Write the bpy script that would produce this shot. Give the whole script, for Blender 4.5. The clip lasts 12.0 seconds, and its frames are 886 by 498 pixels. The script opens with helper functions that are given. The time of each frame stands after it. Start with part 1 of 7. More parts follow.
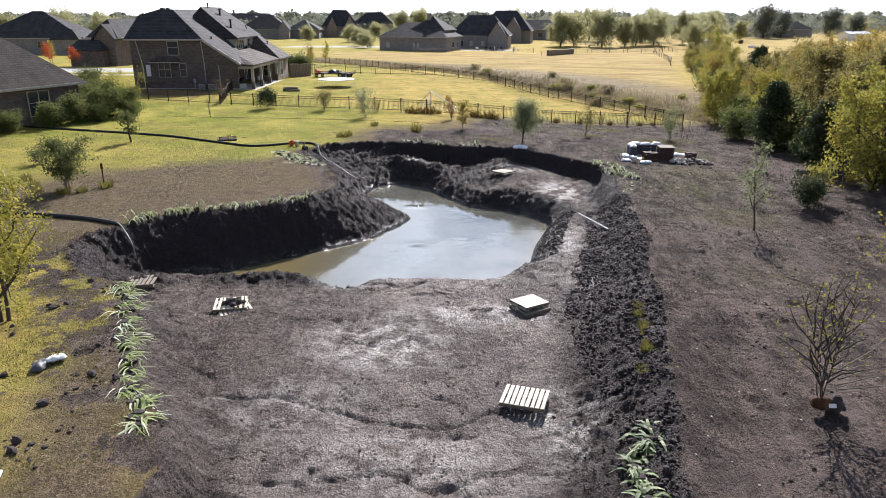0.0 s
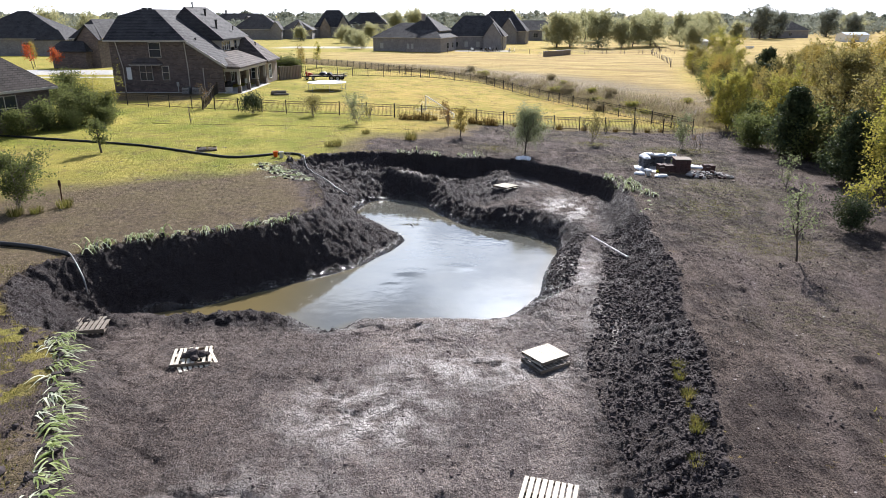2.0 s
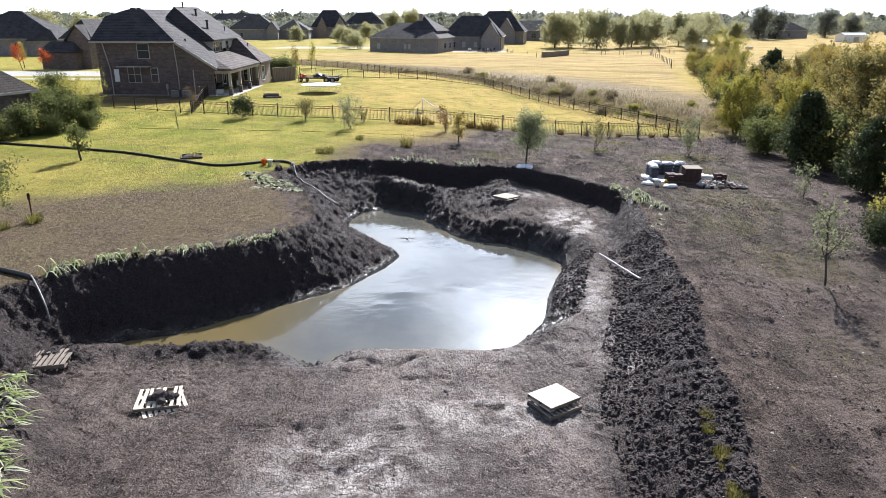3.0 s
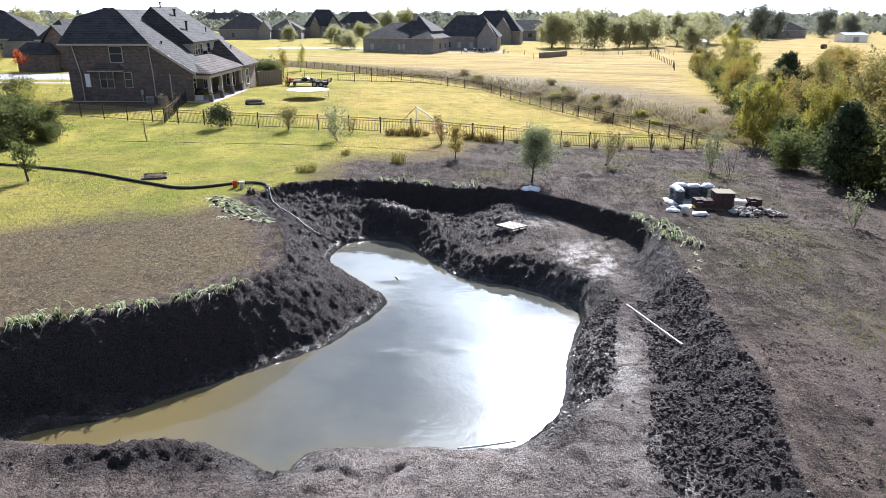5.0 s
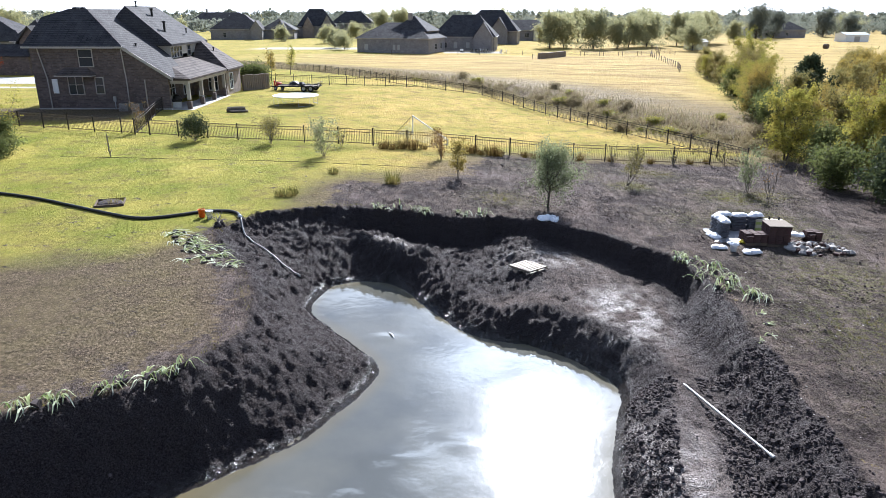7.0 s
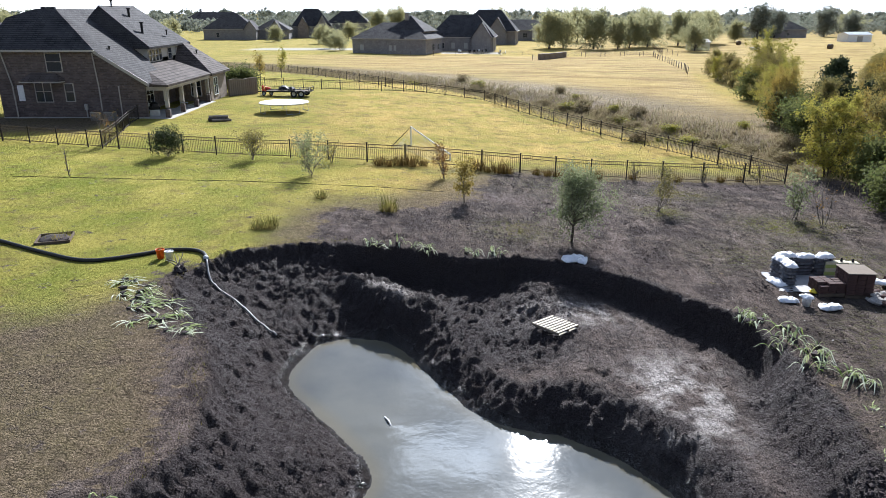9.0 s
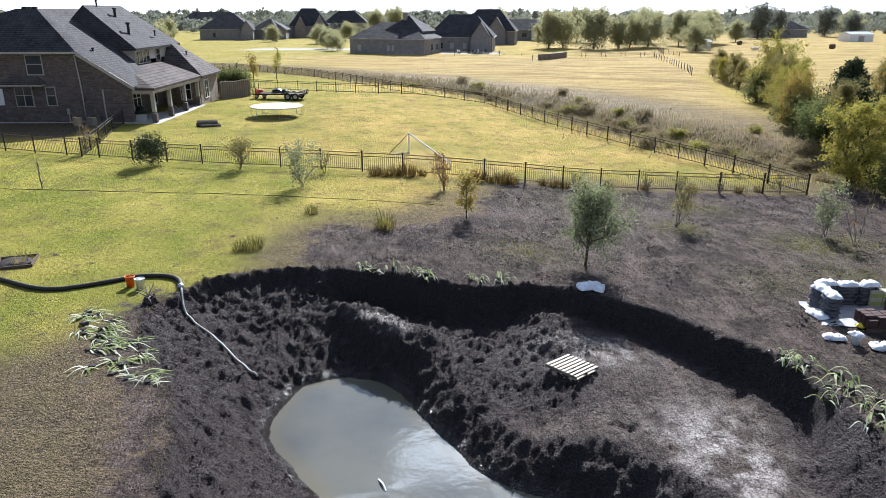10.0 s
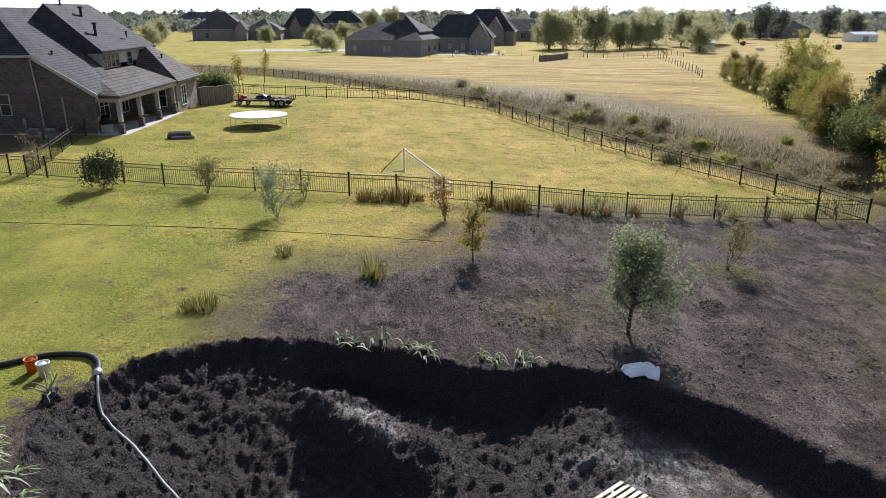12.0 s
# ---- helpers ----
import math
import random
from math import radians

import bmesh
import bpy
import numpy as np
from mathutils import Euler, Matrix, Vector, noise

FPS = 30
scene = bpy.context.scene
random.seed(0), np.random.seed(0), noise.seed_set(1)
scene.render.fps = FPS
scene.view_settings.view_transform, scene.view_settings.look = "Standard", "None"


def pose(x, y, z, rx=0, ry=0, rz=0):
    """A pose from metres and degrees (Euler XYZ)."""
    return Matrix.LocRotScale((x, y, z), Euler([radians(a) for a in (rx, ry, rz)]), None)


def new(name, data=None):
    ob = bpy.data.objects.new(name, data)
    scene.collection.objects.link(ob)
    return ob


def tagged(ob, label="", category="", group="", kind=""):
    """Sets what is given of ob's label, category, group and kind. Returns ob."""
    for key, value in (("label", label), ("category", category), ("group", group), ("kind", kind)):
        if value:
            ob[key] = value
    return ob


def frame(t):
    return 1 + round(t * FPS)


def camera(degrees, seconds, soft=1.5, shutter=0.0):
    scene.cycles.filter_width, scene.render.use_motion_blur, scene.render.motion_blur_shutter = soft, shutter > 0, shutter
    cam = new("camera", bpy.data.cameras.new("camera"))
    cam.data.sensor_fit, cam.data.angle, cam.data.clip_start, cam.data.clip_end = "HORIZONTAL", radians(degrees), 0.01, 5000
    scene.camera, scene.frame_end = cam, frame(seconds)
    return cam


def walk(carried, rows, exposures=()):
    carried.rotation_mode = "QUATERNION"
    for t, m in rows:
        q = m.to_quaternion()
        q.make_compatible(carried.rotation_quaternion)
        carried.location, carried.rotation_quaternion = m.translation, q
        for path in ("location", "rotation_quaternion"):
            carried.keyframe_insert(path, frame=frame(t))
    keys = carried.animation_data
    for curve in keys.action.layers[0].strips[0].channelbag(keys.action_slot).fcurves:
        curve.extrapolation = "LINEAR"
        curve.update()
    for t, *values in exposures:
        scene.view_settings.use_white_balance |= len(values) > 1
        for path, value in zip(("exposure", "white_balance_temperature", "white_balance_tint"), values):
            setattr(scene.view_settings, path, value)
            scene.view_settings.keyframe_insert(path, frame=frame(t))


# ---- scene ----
cam = camera(65.3, 12.0, soft=0.7)
METRES, EYE, TILT, LEAN, TURN = 30.0, 9.0, 0.0, 3.3, 0.0
ROWS = [
    (0.0, 0.0, 0.0, 0.0, 1.12, -18.84, -3.29),
    (0.5, -0.0038, 0.0273, -0.0008, 1.0, -18.81, -3.29),
    (1.0, -0.0057, 0.0572, -0.0011, 0.89, -18.8, -3.3),
    (1.5, -0.0065, 0.0893, -0.0008, 0.79, -18.81, -3.31),
    (2.0, -0.0071, 0.1229, -0.0007, 0.66, -18.79, -3.33),
    (2.5, -0.0071, 0.1579, -0.0002, 0.56, -18.78, -3.35),
    (3.0, -0.0072, 0.1954, 0.0009, 0.46, -18.78, -3.37),
    (5.0, -0.0094, 0.3632, 0.0051, 0.06, -18.82, -3.4),
    (5.5, -0.0125, 0.4091, 0.0063, -0.06, -18.86, -3.42),
    (6.0, -0.0146, 0.4544, 0.0063, -0.16, -18.86, -3.38),
    (6.5, -0.0166, 0.4987, 0.0052, -0.24, -18.82, -3.36),
    (7.0, -0.0196, 0.5429, 0.005, -0.35, -18.83, -3.36),
    (9.0, -0.03, 0.7167, 0.0057, -0.64, -18.84, -3.34),
    (9.5, -0.0316, 0.7601, 0.0062, -0.71, -18.86, -3.33),
    (10.0, -0.0323, 0.8054, 0.0064, -0.78, -18.86, -3.33),
    (10.5, -0.0319, 0.8523, 0.0064, -0.82, -18.85, -3.33),
    (11.0, -0.0324, 0.9001, 0.0056, -0.88, -18.84, -3.31),
    (11.5, -0.0337, 0.9492, 0.0042, -0.96, -18.83, -3.3),
    (12.0, -0.034, 0.9988, 0.0029, -1.0, -18.83, -3.3),
]
walk(cam, [(t, pose(0, 0, EYE, TILT, LEAN, TURN) @ pose(METRES * x, METRES * y, METRES * z, 90 + pitch, roll, yaw)) for t, x, y, z, yaw, pitch, roll in ROWS],
     exposures=[(0.0, 1.1, 6350, 13), (3.0, 1.3, 6200, 12), (5.5, 1.46, 5950, 11), (7.0, 1.46, 5850, 11), (9.0, 1.14, 5950, 10), (10.2, 1.22, 5950, 10), (11.0, 1.16, 5950, 10), (11.5, 0.95, 6000, 11), (12.0, 0.88, 6050, 11)])

# ---- sun and sky ----
SUN_AZIMUTH, SUN_HEIGHT = 9.5, 33.5
sun = new("sun", bpy.data.lights.new("sun", "SUN"))
sun.data.energy, sun.data.angle, sun.data.color = 5.0, radians(0.6), (1.0, 0.97, 0.94)
sun.matrix_world = pose(0, 0, 60, 90 - SUN_HEIGHT, 0, 180 - SUN_AZIMUTH)
world = bpy.data.worlds.new("sky")
scene.world = world
world.use_nodes = True
nt = world.node_tree
nt.nodes.clear()
sky = nt.nodes.new("ShaderNodeTexSky")
sky.sky_type, sky.sun_disc = "NISHITA", False
sky.sun_elevation, sky.sun_rotation = radians(SUN_HEIGHT), radians(SUN_AZIMUTH)
sky.dust_density, sky.air_density = 0.5, 1.0
coord = nt.nodes.new("ShaderNodeTexCoord")
stretch = nt.nodes.new("ShaderNodeMapping")
stretch.inputs["Scale"].default_value = (1.0, 1.0, 2.6)
cloud = nt.nodes.new("ShaderNodeTexNoise")
cloud.inputs["Scale"].default_value, cloud.inputs["Detail"].default_value, cloud.inputs["Roughness"].default_value = 3.4, 6.0, 0.58
cover = nt.nodes.new("ShaderNodeMapRange")
cover.inputs["From Min"].default_value, cover.inputs["From Max"].default_value = 0.44, 0.58
cover.inputs["To Min"].default_value, cover.inputs["To Max"].default_value = 0.36, 1.0
white = nt.nodes.new("ShaderNodeMix")
white.data_type = "RGBA"
glow = nt.nodes.new("ShaderNodeVectorMath")
glow.operation = "DOT_PRODUCT"
glow.inputs[1].default_value = (math.sin(radians(SUN_AZIMUTH)) * math.cos(radians(SUN_HEIGHT)), math.cos(radians(SUN_AZIMUTH)) * math.cos(radians(SUN_HEIGHT)), math.sin(radians(SUN_HEIGHT)))
near_sun = nt.nodes.new("ShaderNodeMath")
near_sun.operation = "POWER"
near_sun.inputs[1].default_value = 20.0
near_sun.use_clamp = True
veil = nt.nodes.new("ShaderNodeMix")
veil.data_type = "RGBA"
veil.inputs["A"].default_value = (3.8, 4.6, 5.9, 1)
veil.inputs["B"].default_value = (74.0, 82.0, 94.0, 1)
back = nt.nodes.new("ShaderNodeBackground")
back.inputs["Strength"].default_value = 0.05
out = nt.nodes.new("ShaderNodeOutputWorld")
nt.links.new(coord.outputs["Generated"], stretch.inputs["Vector"])
nt.links.new(stretch.outputs["Vector"], cloud.inputs["Vector"])
nt.links.new(cloud.outputs["Fac"], cover.inputs["Value"])
height = nt.nodes.new("ShaderNodeSeparateXYZ")
nt.links.new(coord.outputs["Generated"], height.inputs["Vector"])
low = nt.nodes.new("ShaderNodeMapRange")
for key, v in (("From Min", 0.03), ("From Max", 0.14), ("To Min", 1.0), ("To Max", 0.0)):
    low.inputs[key].default_value = v
nt.links.new(height.outputs["Z"], low.inputs["Value"])
nt.links.new(cover.outputs["Result"], white.inputs["Factor"])
deep = nt.nodes.new("ShaderNodeMix")
deep.data_type, deep.blend_type = "RGBA", "MULTIPLY"
deep.inputs["Factor"].default_value = 1.0
deep.inputs["B"].default_value = (0.46, 0.64, 1.0, 1)
nt.links.new(sky.outputs["Color"], deep.inputs["A"])
nt.links.new(deep.outputs["Result"], white.inputs["A"])
nt.links.new(coord.outputs["Generated"], glow.inputs[0])
nt.links.new(glow.outputs["Value"], near_sun.inputs[0])
patchy = nt.nodes.new("ShaderNodeMath")
patchy.operation = "MULTIPLY"
nt.links.new(near_sun.outputs["Value"], patchy.inputs[0])
nt.links.new(cover.outputs["Result"], patchy.inputs[1])
nt.links.new(patchy.outputs["Value"], veil.inputs["Factor"])
nt.links.new(veil.outputs["Result"], white.inputs["B"])
haze = nt.nodes.new("ShaderNodeMix")
haze.data_type = "RGBA"
haze.inputs["B"].default_value = (15.0, 15.6, 16.4, 1)
nt.links.new(low.outputs["Result"], haze.inputs["Factor"])
nt.links.new(white.outputs["Result"], haze.inputs["A"])
nt.links.new(haze.outputs["Result"], back.inputs["Color"])
nt.links.new(back.outputs["Background"], out.inputs["Surface"])

# ---- materials ----
class Nodes:
    """A short way to write node materials."""

    def __init__(self, name):
        self.mat = bpy.data.materials.new(name)
        self.mat.use_nodes = True
        self.tree = self.mat.node_tree
        self.bsdf = self.tree.nodes["Principled BSDF"]

    def add(self, kind, **sockets):
        node = self.tree.nodes.new("ShaderNode" + kind)
        for key, value in sockets.items():
            self.plug(node, key.replace("_", " "), value)
        return node

    def plug(self, node, key, value):
        if isinstance(value, bpy.types.NodeSocket):
            self.tree.links.new(value, node.inputs[key])
        else:
            node.inputs[key].default_value = value

    def set(self, **sockets):
        for key, value in sockets.items():
            self.plug(self.bsdf, key.replace("_", " "), value)
        return self

    def place(self):
        return self.add("NewGeometry").outputs["Position"]

    def own(self):
        return self.add("TexCoord").outputs["Object"]

    def noise(self, where, scale, detail=4.0, rough_=0.55):
        return self.add("TexNoise", Vector=where, Scale=scale, Detail=detail, Roughness=rough_).outputs["Fac"]

    def span(self, value, a, b, lo=0.0, hi=1.0):
        node = self.add("MapRange", Value=value)
        for key, v in (("From Min", a), ("From Max", b), ("To Min", lo), ("To Max", hi)):
            node.inputs[key].default_value = v
        return node.outputs["Result"]

    def mix(self, fac, a, b, how="MIX"):
        node = self.tree.nodes.new("ShaderNodeMix")
        node.data_type, node.blend_type = "RGBA", how
        self.plug(node, "Factor", fac)
        for key, v in (("A", a), ("B", b)):
            self.plug(node, key, (*v, 1) if isinstance(v, tuple) and len(v) == 3 else v)
        return node.outputs["Result"]

    def math(self, how, a, b=0.0, c=0.0):
        node = self.tree.nodes.new("ShaderNodeMath")
        node.operation = how
        for i, v in enumerate((a, b, c)):
            if isinstance(v, bpy.types.NodeSocket):
                self.tree.links.new(v, node.inputs[i])
            else:
                node.inputs[i].default_value = v
        return node.outputs[0]

    def mask(self, name, channel):
        node = self.tree.nodes.new("ShaderNodeAttribute")
        node.attribute_name = name
        split = self.add("SeparateColor", Color=node.outputs["Color"])
        return split.outputs[channel]

    def bump(self, height, strength=0.5, distance=0.02):
        self.plug(self.bsdf, "Normal", self.add("Bump", Height=height, Strength=strength, Distance=distance).outputs["Normal"])
        return self


def plain(name, colour, rough_=0.6, metal=0.0, vary=0.25, scale=6.0, grain=60.0, bump=0.15, sheen=0.25):
    """A surface of one paint or stuff, with stains and grain."""
    n = Nodes(name)
    p = n.own()
    big, small = n.noise(p, scale), n.noise(p, grain, 3.0)
    dark = tuple(c * (1 - vary) for c in colour)
    light = tuple(min(1, c * (1 + vary * 0.6)) for c in colour)
    c = n.mix(n.span(big, 0.3, 0.7), dark, light)
    c = n.mix(n.span(small, 0.3, 0.75, 0, 0.35), c, dark)
    each = n.add("ObjectInfo").outputs["Random"]
    c = n.mix(n.math("MULTIPLY", each, 0.3), c, dark)
    n.set(Base_Color=c, Roughness=n.span(big, 0.2, 0.8, max(0.02, rough_ - 0.12), min(1, rough_ + 0.1)), Metallic=metal)
    n.plug(n.bsdf, "Specular IOR Level", sheen)
    return n.bump(small, bump, 0.01).mat


def foliage(name, a, b, c, glow=0.52, sheen=0.08):
    """Leaves in three hues that let some of the light through."""
    n = Nodes(name)
    isle = n.add("NewGeometry").outputs["Random Per Island"]
    each = n.add("ObjectInfo").outputs["Random"]
    p = n.own()
    col = n.mix(n.span(isle, 0.1, 0.6), a, b)
    col = n.mix(n.span(n.noise(p, 1.1, 2.0), 0.42, 0.66, 0, 0.8), col, c)
    col = n.mix(n.math("MULTIPLY", each, 0.3), col, a)
    n.set(Base_Color=col, Roughness=0.6)
    n.plug(n.bsdf, "Specular IOR Level", sheen)
    thin = n.add("BsdfTranslucent", Color=col)
    both = n.add("MixShader", Fac=glow)
    n.tree.links.new(n.bsdf.outputs["BSDF"], both.inputs[1])
    n.tree.links.new(thin.outputs["BSDF"], both.inputs[2])
    n.tree.links.new(both.outputs["Shader"], n.tree.nodes["Material Output"].inputs["Surface"])
    return n.mat


def ground_material():
    n = Nodes("earth_and_grass")
    p = n.place()
    straw_m, dark_m, bank_m = [n.mask("cover", k) for k in ("Red", "Green", "Blue")]
    brown_m, crack_m, field_m = [n.mask("wear", k) for k in ("Red", "Green", "Blue")]
    track_m, weed_m, road_m = [n.mask("use", k) for k in ("Red", "Green", "Blue")]
    huge, big, mid = n.noise(p, 0.06, 3.0), n.noise(p, 0.33, 5.0), n.noise(p, 1.7, 5.0)
    small, fine = n.noise(p, 6.0, 5.0, 0.65), n.noise(p, 24.0, 4.0, 0.7)
    # lawn: green where watered, straw where thin
    lawn = n.mix(n.span(big, 0.35, 0.68), (0.178, 0.200, 0.030), (0.330, 0.290, 0.062))
    lawn = n.mix(n.span(n.noise(p, 0.24, 6.0, 0.6), 0.46, 0.68, 0, 0.5), lawn, (0.520, 0.405, 0.108))
    lawn = n.mix(n.math("MULTIPLY", straw_m, n.span(n.noise(p, 0.5, 6.0, 0.62), 0.36, 0.62, 0.3, 1.0)), lawn, n.mix(n.span(small, 0.3, 0.7), (0.600, 0.420, 0.125), (0.420, 0.275, 0.085)))
    lawn = n.mix(n.span(n.noise(p, 0.13, 4.0), 0.45, 0.6, 0, 0.32), lawn, n.mix(n.span(small, 0.4, 0.6), (0.095, 0.140, 0.012), (0.155, 0.190, 0.018)))
    speck = n.noise(p, 11.0, 4.0, 0.75)
    lawn = n.mix(n.span(speck, 0.52, 0.68, 0, 0.6), lawn, (0.062, 0.066, 0.008))
    lawn = n.mix(n.span(speck, 0.46, 0.32, 0, 0.4), lawn, (0.500, 0.440, 0.130))
    lawn = n.mix(n.span(n.noise(p, 0.8, 7.0, 0.72), 0.50, 0.66, 0, 0.7), lawn, (0.165, 0.122, 0.050))
    clump = n.noise(p, 3.2, 5.0, 0.7)
    stubble = n.mix(n.span(small, 0.35, 0.65), (0.170, 0.128, 0.084), (0.092, 0.069, 0.048))
    stubble = n.mix(n.span(clump, 0.46, 0.62, 0, 0.7), stubble, (0.058, 0.044, 0.034))
    stubble = n.mix(n.span(speck, 0.5, 0.62, 0, 0.75), stubble, (0.265, 0.200, 0.135))
    stubble = n.mix(n.span(fine, 0.5, 0.62, 0, 0.75), stubble, (0.034, 0.027, 0.020))
    stubble = n.mix(n.span(big, 0.42, 0.62, 0, 0.2), stubble, (0.150, 0.125, 0.055))
    brown = n.math("MULTIPLY", brown_m, n.span(n.math("ADD", mid, n.math("MULTIPLY", small, 0.5)), 0.62, 0.95, 1.0, 0.92))
    top = n.mix(brown, lawn, stubble)
    # mown hay field and far pasture
    hay = n.mix(n.span(big, 0.3, 0.7), (0.430, 0.305, 0.115), (0.530, 0.400, 0.168))
    warp = n.add("VectorMath")
    warp.operation = "MULTIPLY_ADD"
    n.tree.links.new(n.add("TexNoise", Vector=p, Scale=0.03, Detail=2.0).outputs["Color"], warp.inputs[0])
    warp.inputs[1].default_value = (30.0, 30.0, 0.0)
    n.tree.links.new(p, warp.inputs[2])
    streak = n.noise(n.add("Mapping", Vector=warp.outputs["Vector"], Scale=(0.06, 0.33, 1.0)).outputs["Vector"], 1.0, 6.0, 0.6)
    hay = n.mix(n.span(streak, 0.42, 0.62, 0, 0.85), hay, (0.225, 0.148, 0.064))
    swath = n.noise(n.add("Mapping", Vector=warp.outputs["Vector"], Scale=(0.25, 1.5, 1.0)).outputs["Vector"], 1.0, 5.0, 0.65)
    hay = n.mix(n.span(swath, 0.45, 0.65, 0, 0.65), hay, (0.190, 0.128, 0.055))
    hay = n.mix(n.span(huge, 0.5, 0.66, 0, 0.4), hay, (0.270, 0.235, 0.075))
    top = n.mix(n.math("MULTIPLY", field_m, n.span(huge, 0.3, 0.5, 0.75, 1.0)), top, hay)
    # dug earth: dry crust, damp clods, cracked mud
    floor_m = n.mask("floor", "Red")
    grit = n.noise(p, 42.0, 3.0, 0.7)
    crumb = n.add("TexVoronoi", Vector=p, Scale=11.0)
    tone = n.add("SeparateColor", Color=crumb.outputs["Color"]).outputs["Red"]
    patch = n.span(mid, 0.36, 0.64)
    # soil tones spread wide: glints and shaded cracks are partly put into the colour
    base = n.mix(n.span(fine, 0.42, 0.58), (0.026, 0.0205, 0.0190), n.mix(patch, (0.108, 0.084, 0.070), (0.172, 0.134, 0.110)))
    base = n.mix(n.math("MULTIPLY", n.span(grit, 0.5, 0.6), n.span(tone, 0.3, 0.9, 0.25, 0.8)), base, (0.310, 0.245, 0.205))
    scrape = n.noise(n.add("Mapping", Vector=n.mix(0.12, p, n.add("TexNoise", Vector=p, Scale=0.22, Detail=2.0).outputs["Color"], "LINEAR_LIGHT"), Rotation=(0.0, 0.0, 0.5), Scale=(2.2, 0.8, 1.0)).outputs["Vector"], 1.0, 6.0, 0.68)
    blot = n.span(n.noise(p, 0.45, 6.0, 0.66), 0.40, 0.60, 0.0, 0.7)
    base = n.mix(blot, base, n.mix(n.span(fine, 0.45, 0.6), (0.024, 0.0192, 0.0182), (0.076, 0.061, 0.057)))
    base = n.mix(n.span(scrape, 0.50, 0.62, 0.0, 0.45), base, (0.030, 0.024, 0.023))
    base = n.mix(n.span(scrape, 0.46, 0.34, 0.0, 0.4), base, (0.205, 0.162, 0.136))
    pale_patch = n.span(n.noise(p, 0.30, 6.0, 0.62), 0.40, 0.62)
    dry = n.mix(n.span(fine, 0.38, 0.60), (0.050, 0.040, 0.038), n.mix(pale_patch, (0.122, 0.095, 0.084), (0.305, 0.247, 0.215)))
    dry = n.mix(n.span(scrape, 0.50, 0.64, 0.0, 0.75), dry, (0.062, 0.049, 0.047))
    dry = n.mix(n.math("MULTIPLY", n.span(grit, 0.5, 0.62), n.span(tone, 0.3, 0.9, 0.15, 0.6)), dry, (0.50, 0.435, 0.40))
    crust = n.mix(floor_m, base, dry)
    gap = n.span(crumb.outputs["Distance"], 0.45, 0.72)
    crust = n.mix(n.math("MULTIPLY", n.math("MULTIPLY", gap, n.math("MULTIPLY_ADD", n.mask("floor", "Blue"), 0.25, 0.2)), n.span(small, 0.46, 0.6, 0.0, 0.9)), crust, (0.010, 0.0085, 0.0085))
    crust = n.mix(n.math("MULTIPLY", track_m, n.span(small, 0.3, 0.6, 0.25, 0.8)), crust, (0.150, 0.118, 0.108))
    damp = n.mix(n.span(fine, 0.36, 0.62), (0.020, 0.0165, 0.0165), (0.068, 0.055, 0.053))
    # pale grit that also imitates sunlit tops of clods
    damp = n.mix(n.math("MULTIPLY", n.span(grit, 0.54, 0.64), 0.6), damp, (0.170, 0.142, 0.138))
    earth = n.mix(n.math("MULTIPLY", bank_m, n.span(mid, 0.25, 0.5, 0.7, 1.0)), crust, damp)
    cells = n.add("TexVoronoi", Vector=p, Scale=7.5)
    cells.feature = "DISTANCE_TO_EDGE"
    crack = n.span(cells.outputs["Distance"], 0.0, 0.06)
    # pale dried mud, lightened further to stand in for the sun's sheen on it
    pale = n.mix(crack, (0.075, 0.062, 0.056), n.mix(n.span(small, 0.3, 0.7), (0.280, 0.240, 0.215), (0.560, 0.500, 0.450)))
    cracked = n.math("MULTIPLY", crack_m, n.span(mid, 0.4, 0.58))
    earth = n.mix(cracked, earth, pale)
    earth = n.mix(n.math("MULTIPLY", weed_m, n.span(small, 0.45, 0.6)), earth, (0.130, 0.135, 0.030))
    edge = n.span(n.math("ADD", n.math("MULTIPLY", dark_m, 1.2), n.math("ADD", n.math("MULTIPLY", n.math("SUBTRACT", small, 0.5), 2.0), n.math("MULTIPLY", n.math("SUBTRACT", mid, 0.5), 2.2))), 0.3, 0.66)
    edge = n.math("MAXIMUM", edge, n.mask("floor", "Blue"))
    top = n.mix(n.math("MULTIPLY", bank_m, n.span(small, 0.35, 0.6, 0.45, 0.9)), top, n.mix(n.span(mid, 0.4, 0.6), (0.120, 0.085, 0.045), (0.220, 0.158, 0.078)))
    col = n.mix(edge, top, earth)
    col = n.mix(road_m, col, n.mix(n.span(small, 0.3, 0.7), (0.40, 0.385, 0.355), (0.50, 0.48, 0.44)))
    height = n.math("ADD", n.math("MULTIPLY", small, 0.9), n.math("MULTIPLY", fine, 0.45))
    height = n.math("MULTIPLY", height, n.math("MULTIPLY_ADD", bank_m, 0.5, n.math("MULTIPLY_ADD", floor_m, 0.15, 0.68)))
    height = n.math("SUBTRACT", height, n.math("MULTIPLY", n.math("MULTIPLY", n.math("MULTIPLY", n.math("MULTIPLY_ADD", n.mask("floor", "Blue"), 0.25, 0.2), n.span(n.noise(p, 0.9, 4.0), 0.42, 0.6, 0.25, 1.0)), crumb.outputs["Distance"]), 0.5))
    height = n.math("ADD", height, n.math("MULTIPLY", n.math("MULTIPLY", crack, cracked), 0.5))
    height = n.math("SUBTRACT", height, n.math("MULTIPLY", n.math("MULTIPLY", dark_m, n.span(scrape, 0.5, 0.64)), 0.35))
    gloss = n.math("SUBTRACT", 0.93, n.math("MULTIPLY", n.math("MULTIPLY", dark_m, n.span(mid, 0.45, 0.7)), 0.25))
